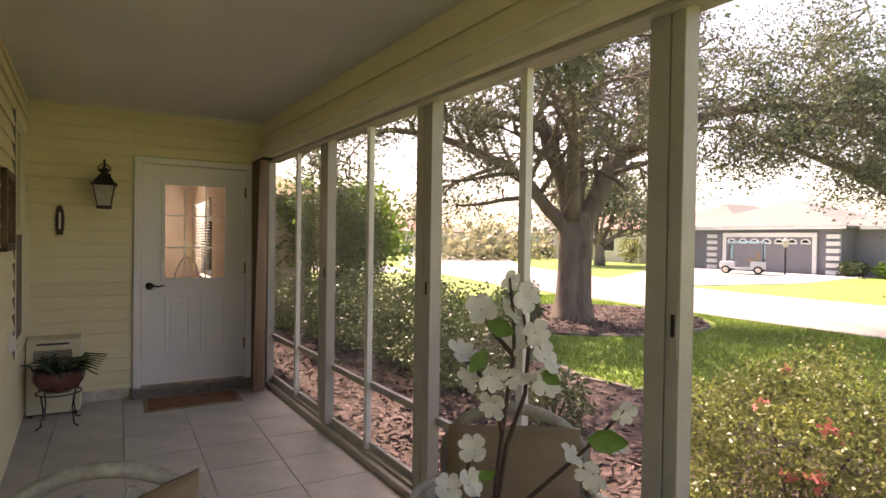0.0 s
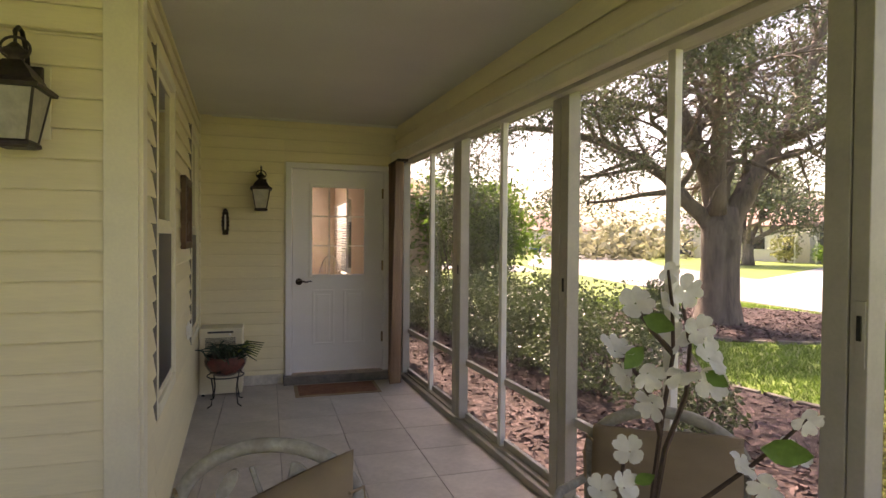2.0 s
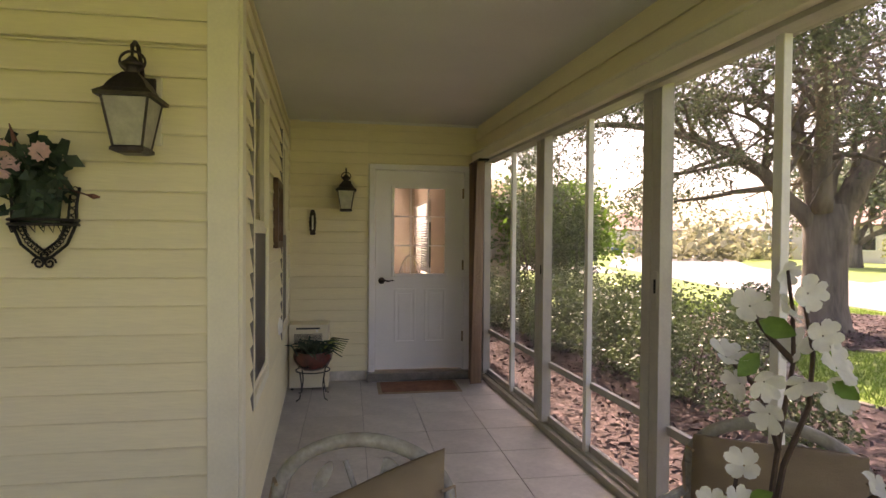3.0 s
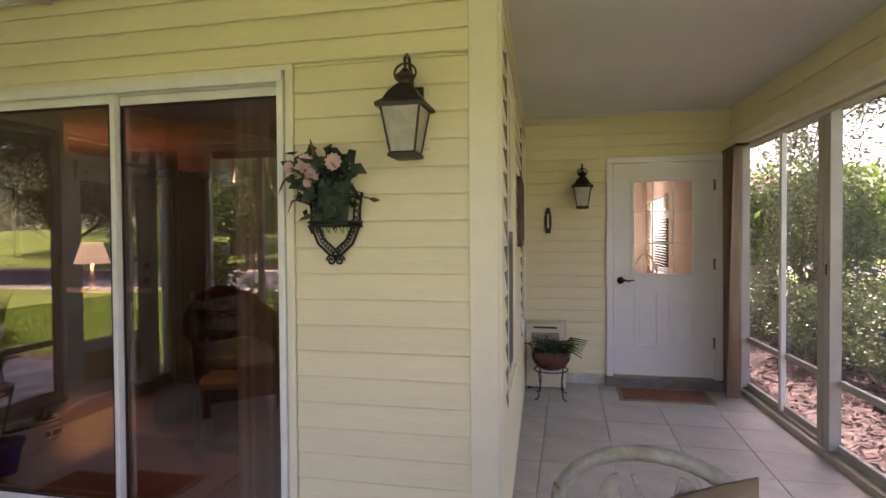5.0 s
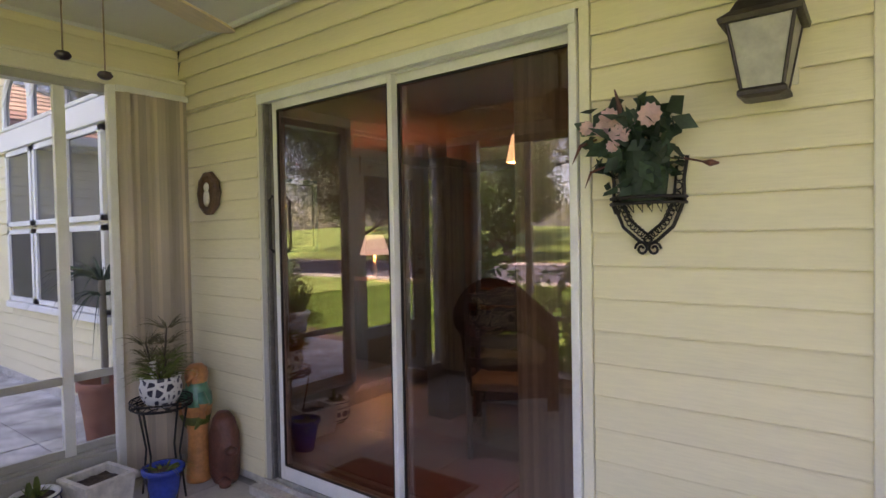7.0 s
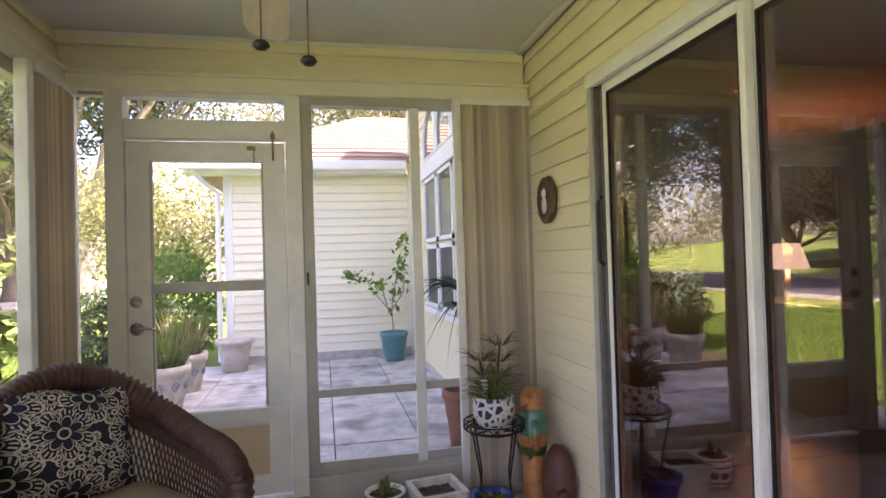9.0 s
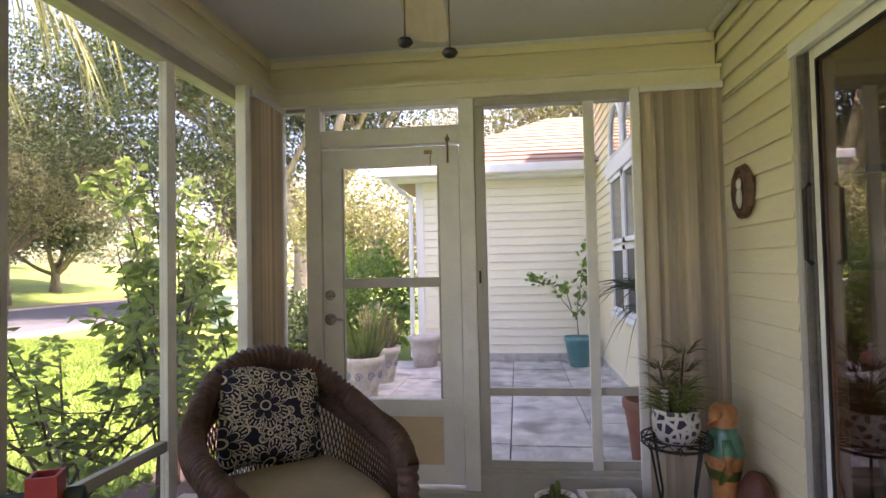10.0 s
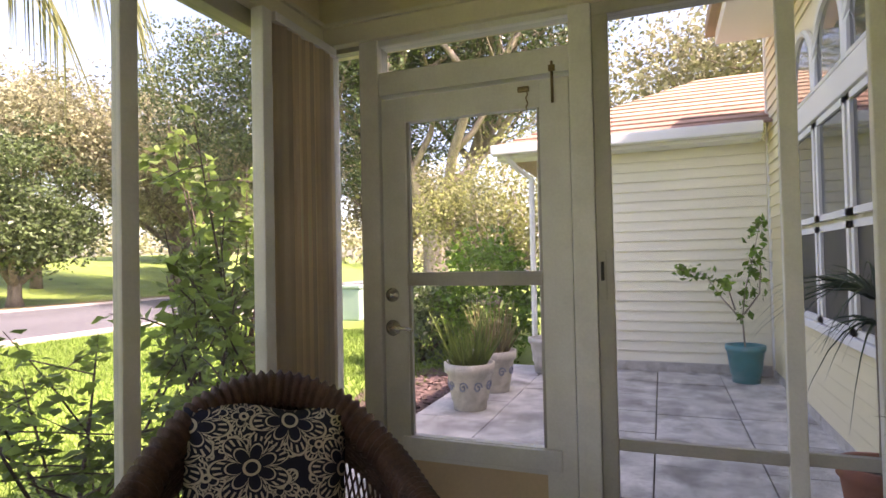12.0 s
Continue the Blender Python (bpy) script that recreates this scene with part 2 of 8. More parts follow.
    roof_tan=paint("tan_shingle", (0.33, 0.24, 0.16), 0.9, 0.15, 3.0, 0.4, 30, obj=0.12, isl=0.15),
    # darker red copy of the tan shingle, for shade on the lower courses
    roof_shaded=paint("shaded_red_shingle", (0.29, 0.18, 0.13), 0.9, 0.15, 3.0, 0.4, 30, obj=0.12, isl=0.15),
    roof_grey=paint("grey_shingle", (0.2, 0.19, 0.185), 0.9, 0.12, 1.0, 0.4, 12, isl=0.1),
    roof_pink=paint("pink_shingle", (0.30, 0.19, 0.16), 0.9, 0.12, 1.0, 0.4, 12, isl=0.1),
    gutter=paint("white_gutter", (0.80, 0.80, 0.78), 0.4, 0.04, 4.0, 0.03, 60),
    greyhouse=paint("grey_stucco", (0.20, 0.20, 0.22), 0.9, 0.06, 1.0, 0.2, 20),
    whitehouse=paint("pale_stucco", (0.72, 0.68, 0.62), 0.9, 0.06, 1.0, 0.2, 20),
    beigehouse=paint("beige_wall", (0.55, 0.47, 0.36), 0.9, 0.06, 1.0, 0.2, 20),
    garage=paint("grey_garage_door", (0.20, 0.20, 0.225), 0.6, 0.06, 1.0, 0.1, 20),
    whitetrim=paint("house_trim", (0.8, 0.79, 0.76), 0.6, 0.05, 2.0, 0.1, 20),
    darkglass=paint("dark_window_glass", (0.02, 0.025, 0.03), 0.06, 0.2, 2.0, 0.0, coat=0.5),
    screenglass=paint("dark_screen", (0.012, 0.013, 0.016), 0.35, 0.2, 2.0, 0.1, 200),
    cartbody=paint("cart_body", (0.62, 0.62, 0.62), 0.25, 0.05, 3.0, 0.0, coat=0.5),
    cartroof=paint("cart_cover", (0.30, 0.55, 0.62), 0.4, 0.1, 3.0, 0.0),
    rubber=paint("rubber", (0.02, 0.02, 0.02), 0.8, 0.2, 9.0, 0.1, 60),
    carblue=paint("blue_car_paint", (0.02, 0.08, 0.32), 0.2, 0.05, 3.0, 0.0, coat=1.0),
    carnavy=paint("navy_car_paint", (0.02, 0.035, 0.08), 0.2, 0.05, 3.0, 0.0, coat=1.0),
    chrome=paint("satin_metal", (0.6, 0.58, 0.55), 0.25, 0.05, 9.0, 0.0, metal=1.0),
    brass=paint("aged_brass", (0.25, 0.19, 0.12), 0.35, 0.2, 15.0, 0.1, 60, metal=0.9),
    redbox=paint("red_paint", (0.35, 0.03, 0.025), 0.5, 0.1, 9.0, 0.1, 60),
    greenbox=paint("dark_green_paint", (0.03, 0.055, 0.045), 0.6, 0.2, 9.0, 0.1, 60),
    picture=paint("picture_print", (0.16, 0.2, 0.17), 0.5, 0.5, 9.0, 0.0),
    fanblade=paint("fan_blade", (0.62, 0.50, 0.30), 0.4, 0.1, 6.0, 0.05, 50, stretch=(1, 6, 1)),
    pink=paint("pink_bloom", (0.72, 0.22, 0.22), 0.6, 0.2, 30.0, 0.0, transl=0.3),
    edging=paint("garden_edging", (0.19, 0.165, 0.14), 0.9, 0.2, 5.0, 0.5, 40, obj=0.15),
    curb=paint("kerb_stone", (0.38, 0.35, 0.32), 0.9, 0.15, 5.0, 0.5, 40, obj=0.12),
    utility=paint("green_utility_box", (0.30, 0.42, 0.36), 0.6, 0.06, 4.0, 0.05, 40),
    frosted=paint("seeded_glass", (0.62, 0.60, 0.50), 0.25, 0.12, 18.0, 0.3, 60, transl=0.4),
    pane=pane_mat("clear_pane", (0.94, 0.95, 0.94), 0.012, 0.01, 0.3),
    slider=pane_mat("tinted_pane", (0.76, 0.67, 0.62), 0.17),
    doorglass=pane_mat("door_pane", (0.92, 0.92, 0.92), 0.03),
    lamp=glow("lit_shade", (1.0, 0.74, 0.36), 0.4),
    lampw=glow("lit_white_shade", (1.0, 0.9, 0.7), 0.22),
)


def damask(name):
    """Navy cloth printed with cream outlined blossoms, veined petals and small leaves."""
    m, nt, p = nodes_of(name)
    L = nt.links

    def op(kind, a, b=None, c=None):
        n = nt.nodes.new("ShaderNodeMath")
        n.operation = kind
        for k, v in enumerate((a, b, c)):
            if v is None:
                continue
            if isinstance(v, (int, float)):
                n.inputs[k].default_value = v
            else:
                L.new(v, n.inputs[k])
        return n.outputs[0]

    tc = nt.nodes.new("ShaderNodeTexCoord")
    sx = nt.nodes.new("ShaderNodeSeparateXYZ")
    L.new(tc.outputs["Object"], sx.inputs[0])
    flat = nt.nodes.new("ShaderNodeCombineXYZ")
    L.new(sx.outputs["X"], flat.inputs[0])
    L.new(sx.outputs["Z"], flat.inputs[1])

    def blossoms(scale, petals, line, shift):
        """Outlined flowers, one to each cell: rim line, inner rings and fine veins."""
        mp = nt.nodes.new("ShaderNodeMapping")
        mp.inputs["Location"].default_value = (shift, shift * 0.7, 0)
        mp.inputs["Scale"].default_value = (scale, scale, scale)
        L.new(flat.outputs[0], mp.inputs[0])
        vo = nt.nodes.new("ShaderNodeTexVoronoi")
        vo.voronoi_dimensions = "2D"
        vo.inputs["Scale"].default_value = 1.0
        vo.inputs["Randomness"].default_value = 0.7
        L.new(mp.outputs[0], vo.inputs["Vector"])
        d = nt.nodes.new("ShaderNodeVectorMath")
        d.operation = "SUBTRACT"
        L.new(mp.outputs[0], d.inputs[0])
        L.new(vo.outputs["Position"], d.inputs[1])
        xyz = nt.nodes.new("ShaderNodeSeparateXYZ")
        L.new(d.outputs[0], xyz.inputs[0])
        turn = nt.nodes.new("ShaderNodeSeparateColor")
        L.new(vo.outputs["Color"], turn.inputs[0])
        ang = op("ADD", op("ARCTAN2", xyz.outputs["Y"], xyz.outputs["X"]), op("MULTIPLY", turn.outputs[0], 6.28))
        r = vo.outputs["Distance"]
        lobe = op("POWER", op("ABSOLUTE", op("COSINE", op("MULTIPLY", ang, petals * 0.5))), 0.6)
        edge = op("MULTIPLY_ADD", lobe, 0.32, 0.22)
        rim = op("LESS_THAN", op("ABSOLUTE", op("SUBTRACT", r, edge)), line)
        inner = op("LESS_THAN", op("ABSOLUTE", op("SUBTRACT", r, op("MULTIPLY", edge, 0.62))), line * 0.7)
        heart = op("LESS_THAN", op("ABSOLUTE", op("SUBTRACT", r, 0.1)), line)
        vein = op("MULTIPLY", op("GREATER_THAN", op("SINE", op("MULTIPLY", ang, petals * 5.0)), 0.35),
                  op("MULTIPLY", op("GREATER_THAN", r, op("MULTIPLY", edge, 0.72)), op("LESS_THAN", r, op("MULTIPLY", edge, 0.93))))
        return op("MAXIMUM", op("MAXIMUM", rim, inner), op("MAXIMUM", heart, vein)), op("LESS_THAN", r, op("ADD", edge, line))

    big, cover = blossoms(5.0, 7.0, 0.019, 0.33)
    small, _ = blossoms(10.5, 5.0, 0.04, 1.7)
    fin = op("MAXIMUM", big, op("MULTIPLY", small, op("SUBTRACT", 1.0, cover)))
    mix = nt.nodes.new("ShaderNodeMix")
    mix.data_type = "RGBA"
    mix.inputs[6].default_value = (0.018, 0.018, 0.04, 1)
    mix.inputs[7].default_value = (0.60, 0.55, 0.46, 1)
    L.new(fin, mix.inputs[0])
    L.new(mix.outputs[2], p.inputs["Base Color"])
    p.inputs["Roughness"].default_value = 0.95
    weave = nt.nodes.new("ShaderNodeTexNoise")
    weave.inputs["Scale"].default_value = 320
    L.new(tc.outputs["Object"], weave.inputs["Vector"])
    b = nt.nodes.new("ShaderNodeBump")
    b.inputs["Strength"].default_value = 0.3
    b.inputs["Distance"].default_value = 0.003
    L.new(weave.outputs["Fac"], b.inputs["Height"])
    L.new(b.outputs[0], p.inputs["Normal"])
    return m


def net_glaze(name):
    """Dark blue glaze under an uneven white net."""
    m, nt, p = nodes_of(name)
    L = nt.links
    tc = nt.nodes.new("ShaderNodeTexCoord")
    vo = nt.nodes.new("ShaderNodeTexVoronoi")
    vo.feature = "DISTANCE_TO_EDGE"
    vo.inputs["Scale"].default_value = 24
    L.new(tc.outputs["Object"], vo.inputs["Vector"])
    mr = nt.nodes.new("ShaderNodeMapRange")
    mr.inputs["From Min"].default_value, mr.inputs["From Max"].default_value = 0.16, 0.2
    L.new(vo.outputs["Distance"], mr.inputs["Value"])
    mix = nt.nodes.new("ShaderNodeMix")
    mix.data_type = "RGBA"
    mix.inputs[6].default_value = (0.62, 0.61, 0.57, 1)
    mix.inputs[7].default_value = (0.02, 0.022, 0.045, 1)
    L.new(mr.outputs[0], mix.inputs[0])
    L.new(mix.outputs[2], p.inputs["Base Color"])
    p.inputs["Roughness"].default_value = 0.3
    return m


M["damask"] = damask("damask_print")
M["netglaze"] = net_glaze("net_glaze")


# ---- mesh helpers ----
def put(name, bm, material, parent=None, label="", smooth=False):
    me = bpy.data.meshes.new(name)
    bm.normal_update()
    bm.to_mesh(me)
    bm.free()
    if smooth:
        me.polygons.foreach_set("use_smooth", [True] * len(me.polygons))
    me.materials.append(M[material])
    ob = new(name, me)
    if parent is not None:
        ob.parent = parent
    if label:
        ob["label"] = label
    return ob


def part(name, bm, material, parent, label="", smooth=False):
    return put(name, bm, material, parent, label, smooth)


def thing(name, label, category, at=(0, 0, 0), rz=0.0, group="", kind=""):
    ob = new(name)
    ob.empty_display_size = 0.1
    ob.matrix_basis = pose(*at, 0, 0, rz)
    return tagged(ob, label, category, group, kind)


def box(bm, lo, hi, bevel=0.0, m=None):
    r = bmesh.ops.create_cube(bm, size=1.0)
    vs = r["verts"]
    c = [(a + b) / 2 for a, b in zip(lo, hi)]
    d = [abs(b - a) for a, b in zip(lo, hi)]
    for v in vs:
        v.co = Vector((v.co.x * d[0] + c[0], v.co.y * d[1] + c[1], v.co.z * d[2] + c[2]))
    if bevel:
        es = list({e for v in vs for e in v.link_edges})
        g = bmesh.ops.bevel(bm, geom=es, offset=bevel, segments=2, affect="EDGES", profile=0.6)
        vs = list({v for f in g["faces"] for v in f.verts} | {v for v in vs if v.is_valid})
    if m is not None:
        bmesh.ops.transform(bm, matrix=m, verts=[v for v in vs if v.is_valid])
    return bm


def B(lo, hi, bevel=0.0, m=None):
    return box(bmesh.new(), lo, hi, bevel, m)


def tube(bm, pts, radii, sides=8, cap=True, closed=False):
    """A round rod along points; radii is one number or one for each point."""
    pts = [Vector(p) for p in pts]
    n = len(pts)
    if not hasattr(radii, "__len__"):
        radii = [radii] * n
    rings = []
    up = Vector((0.13, 0.21, 0.97))
    for i, p in enumerate(pts):
        if closed:
            d = pts[(i + 1) % n] - pts[i - 1]
        else:
            d = pts[min(i + 1, n - 1)] - pts[max(i - 1, 0)]
        d = d.normalized() if d.length > 1e-9 else Vector((0, 0, 1))
        a = d.cross(up)
        if a.length < 0.05:
            a = d.cross(Vector((1, 0, 0)))
        a.normalize()
        b = d.cross(a)
        rings.append([bm.verts.new(p + radii[i] * (math.cos(2 * math.pi * k / sides) * a + math.sin(2 * math.pi * k / sides) * b)) for k in range(sides)])
    for i in range(n if closed else n - 1):
        r0, r1 = rings[i], rings[(i + 1) % n]
        for k in range(sides):
            bm.faces.new((r0[k], r0[(k + 1) % sides], r1[(k + 1) % sides], r1[k]))
    if cap and not closed:
        bm.faces.new(rings[0][::-1])
        bm.faces.new(rings[-1])
    return bm


def lathe(bm, prof, sides=24, at=(0, 0, 0), squash=(1, 1)):
    """A turned shape from (radius, height) pairs, from the bottom up."""
    rings = []
    for r, z in prof:
        if r < 1e-6:
            rings.append([bm.verts.new((at[0], at[1], at[2] + z))])
        else:
            rings.append([bm.verts.new((at[0] + squash[0] * r * math.cos(2 * math.pi * k / sides), at[1] + squash[1] * r * math.sin(2 * math.pi * k / sides), at[2] + z)) for k in range(sides)])
    for r0, r1 in zip(rings, rings[1:]):
        for k in range(sides):
            j = (k + 1) % sides
            if len(r0) == 1 and len(r1) == 1:
                continue
            if len(r0) == 1:
                bm.faces.new((r0[0], r1[j], r1[k]))
            elif len(r1) == 1:
                bm.faces.new((r0[k], r0[j], r1[0]))
            else:
                bm.faces.new((r0[k], r0[j], r1[j], r1[k]))
    return bm


def quads(name, verts, material, parent=None, label="", per=4):
    """Many loose small faces from an array of shape (n, per, 3)."""
    n = len(verts)
    me = bpy.data.meshes.new(name)
    me.vertices.add(n * per)
    me.vertices.foreach_set("co", np.asarray(verts, dtype=np.float32).reshape(-1))
    me.loops.add(n * per)
    me.loops.foreach_set("vertex_index", np.arange(n * per, dtype=np.int32))
    me.polygons.add(n)
    me.polygons.foreach_set("loop_start", np.arange(0, n * per, per, dtype=np.int32))
    me.update(calc_edges=True)
    me.materials.append(M[material])
    ob = new(name, me)
    if parent is not None:
        ob.parent = parent
    if label:
        ob["label"] = label
    return ob


def leaves(rng, pos, size, flat=0.0, aspect=0.5, droop=0.0):
    """Leaf shapes (pointed quads) at given points, turned at random."""
    n = len(pos)
    d = rng.normal(size=(n, 3))
    d[:, 2] = d[:, 2] * (1 - flat) - droop
    d /= np.linalg.norm(d, axis=1, keepdims=True)
    a = np.cross(d, rng.normal(size=(n, 3)))
    a /= np.linalg.norm(a, axis=1, keepdims=True) + 1e-9
    s = (size * rng.uniform(0.6, 1.35, n))[:, None]
    b = np.cross(d, a)
    mid = pos + d * s * 0.5 + b * s * 0.08
    return np.stack([pos, mid + a * s * aspect * 0.5, pos + d * s, mid - a * s * aspect * 0.5], axis=1)


def strips(rng, base, tip, width, sag=0.0, seg=4):
    """Long bent blades from base points to tip points: (n*seg, 4, 3)."""
    n = len(base)
    d = tip - base
    side = np.cross(d, rng.normal(size=(n, 3)))
    side /= np.linalg.norm(side, axis=1, keepdims=True) + 1e-9
    out = []
    for k in range(seg):
        q = []
        for t, sg in ((k / seg, 1), (k / seg, -1), ((k + 1) / seg, -1), ((k + 1) / seg, 1)):
            p = base + d * t
            p = p - np.array([0, 0, 1.0]) * (sag * np.linalg.norm(d, axis=1) * t * t)[:, None]
            p = p + side * sg * width * (1 - t * 0.95) * 0.5
            q.append(p)
        out.append(np.stack(q, axis=1))
    return np.concatenate(out)


# ---- the large structure ----
CEIL = 2.61


def local(at, rz):
    return pose(at[0], at[1], at[2] if len(at) > 2 else 0, 0, 0, rz)


def solid_wall(name, at, rz, length, top, thick, openings=(), material="trim", label="", bottom=0.0):
    """A wall along local x, its thickness towards local +y, with openings (u0, u1, z0, z1) cut through."""
    bm = bmesh.new()
    u = 0.0
    for u0, u1, z0, z1 in sorted(openings):
        if u0 > u:
            box(bm, (u, 0, bottom), (u0, thick, top))
        if z0 > bottom:
            box(bm, (u0, 0, bottom), (u1, thick, z0))
        if z1 < top:
            box(bm, (u0, 0, z1), (u1, thick, top))
        u = u1
    if u < length:
        box(bm, (u, 0, bottom), (length, thick, top))
    ob = put(name, bm, material)
    ob.matrix_basis = local(at, rz)
    return tagged(ob, label, "wall", kind="structure")


BOARDS = {}


def board_mesh(length, h, material):
    key = (round(length, 3), round(h, 3), material)
    if key not in BOARDS:
        bm = bmesh.new()
        pr = [(0.004, 0.012), (-0.011, 0.010), (-0.0125, 0.0), (-0.0205, 0.0), (-0.022, 0.006), (-0.004, h - 0.001), (0.004, h - 0.001)]
        a = [bm.verts.new((0, y, z)) for y, z in pr]
        b = [bm.verts.new((length, y, z)) for y, z in pr]
        for i in range(7):
            j = (i + 1) % 7
            bm.faces.new((a[i], b[i], b[j], a[j]))
        bm.faces.new(a[::-1])
        bm.faces.new(b)
        bmesh.ops.recalc_face_normals(bm, faces=bm.faces)
        me = bpy.data.meshes.new("board")
        bm.to_mesh(me)
        bm.free()
        me.materials.append(M[material])
        BOARDS[key] = me
    return BOARDS[key]


SIDINGS = []


def siding(wall, spans, pitch=0.1135, start=0.03, material="siding"):
    """Lap boards on a wall's near face: spans are (u0, u1, z0, z1)."""
    SIDINGS.append((wall, spans, pitch, start, material))


def lay_siding():
    for wall, spans, pitch, start, material in SIDINGS:
        for u0, u1, z0, z1 in spans:
            k = math.floor((z0 - start) / pitch)
            while start + k * pitch < z1 - 0.012:
                zb, zt = max(start + k * pitch, z0), min(start + (k + 1) * pitch, z1)
                k += 1
                if zt - zb < 0.012:
                    continue
                ob = new("board", board_mesh(u1 - u0, zt - zb, material))
                ob.parent = wall
                ob.matrix_basis = pose(u0, -0.001, zb)


def strip(name, parent, lo, hi, material="trim", bevel=0.004, label=""):
    return part(name, B(lo, hi, bevel), material, parent, label)


# porch floor
bm = B((-3.95, -0.62, -0.14), (1.98, 5.96, -0.008))
for v in bm.verts:
    if v.co.x > 0 and v.co.y > 0:
        v.co.x = 1.655
floor_base = put("floor", bm, "grout")
tagged(floor_base, "large pale beige square porcelain floor tiles with dark grout", "floor", kind="structure")

# ceiling in one piece with a shallow edge moulding
bm = bmesh.new()
box(bm, (-3.97, -0.6, CEIL), (1.9, 5.99, CEIL + 0.06))
box(bm, (-3.93, 2.49, CEIL - 0.022), (-0.27, 2.52, CEIL - 0.002))
box(bm, (-3.92, 0.02, CEIL - 0.022), (-3.88, 2.48, CEIL - 0.002))
box(bm, (-0.28, 5.88, CEIL - 0.022), (1.6, 5.91, CEIL - 0.002))
tagged(put("ceiling", bm, "ceiling"), "smooth painted pale grey porch ceiling", "ceiling", kind="structure")
# unseen roof slab, added to keep sun and sky off porch and rooms
bm = B((-4.15, -0.33, CEIL + 0.08), (-2.0, 2.7, CEIL + 0.3))
box(bm, (-2.0, -0.85, CEIL + 0.08), (2.36, 2.7, CEIL + 0.3))
box(bm, (-4.5, 2.7, CEIL + 0.08), (2.36, 12.3, CEIL + 0.3))
tagged(put("roof", bm, "white"), "flat white roof slab with short eaves, unseen, added to block sun and sky", "roof", kind="structure")

# slider wall
SL0, SL1, SLT = -3.05, -1.19, 2.175
wall_slider = solid_wall("wall_north", (-3.95, 2.555), 0, 3.695, CEIL, 0.13, [(SL0 + 3.95, SL1 + 3.95, 0.06, SLT)], "trim",
                         "pale yellow horizontal lap siding wall beside the sliding door")
siding(wall_slider, [(0.045, 0.862, 0.05, 2.203), (2.806, 3.585, 0.05, 2.203), (0.045, 3.585, 2.205, CEIL - 0.005)])
strip("corner_trim", wall_slider, (3.585, -0.024, 0.0), (3.705, -0.001, CEIL - 0.002))
strip("corner_trim", wall_slider, (0.0, -0.02, 0.0), (0.04, -0.001, CEIL - 0.002))
# thin dark strip stands in for the shaded slot where the boards end
strip("channel", wall_slider, (0.0402, -0.019, 0.05), (0.0442, -0.001, CEIL - 0.01), "threshold", 0.0)
strip("casing", wall_slider, (0.868, -0.022, 0.02), (0.898, 0.0, 2.2))
strip("casing", wall_slider, (2.762, -0.022, 0.02), (2.80, 0.0, 2.2))
strip("casing", wall_slider, (0.868, -0.024, 2.177), (2.80, 0.0, 2.203))
strip("base_course", wall_slider, (2.802, -0.012, 0.0), (3.583, -0.001, 0.05), "aged")
strip("base_course", wall_slider, (0.04, -0.012, 0.0), (0.85, -0.001, 0.05), "aged")

# alcove wall with two windows, running back to the white door
ALC_AT, ALC_RZ = (-0.255, 2.56), 92.45
W1, W2 = (0.41, 1.08, 0.68, 2.26), (2.30, 2.94, 0.68, 2.26)
wall_alcove = solid_wall("wall_west_alcove", ALC_AT, ALC_RZ, 3.45, CEIL, 0.11, [W1, W2], "trim",
                         "pale yellow lap siding wall with two dark double-hung windows")
siding(wall_alcove, [(0.11, W1[0] - 0.055, 0.05, CEIL - 0.004), (W1[1] + 0.05, W2[0] - 0.055, 0.05, CEIL - 0.004), (W2[1] + 0.05, 3.33, 0.05, CEIL - 0.004),
                     (W1[0] - 0.05, W1[1] + 0.05, 0.05, 0.615), (W1[0] - 0.05, W1[1] + 0.05, 2.315, CEIL - 0.004),
                     (W2[0] - 0.05, W2[1] + 0.05, 0.05, 0.615), (W2[0] - 0.05, W2[1] + 0.05, 2.315, CEIL - 0.004)])
strip("corner_trim", wall_alcove, (0.0, -0.022, 0.0), (0.105, -0.002, CEIL - 0.002))
strip("corner_trim", wall_alcove, (3.33, -0.02, 0.0), (3.37, -0.002, CEIL - 0.002))

# wall with the white door
DX0, DX1, DZ0, DZ1 = 0.42, 1.405, 0.0, 2.165
wall_door = solid_wall("wall_north_alcove", (-0.56, 5.945), 0, 2.2, CEIL, 0.13, [(DX0 + 0.56, DX1 + 0.56, DZ0, DZ1)], "trim",
                       "pale yellow lap siding wall around the white door")
siding(wall_door, [(0.13, DX0 + 0.56 - 0.04, 0.1, CEIL - 0.004), (DX0 + 0.52, DX1 + 0.60, 2.2, CEIL - 0.004), (DX1 + 0.60, 2.12, 0.1, CEIL - 0.004)])
strip("base_course", wall_door, (0.16, -0.014, 0.0), (DX0 + 0.5, -0.001, 0.098), "aged")


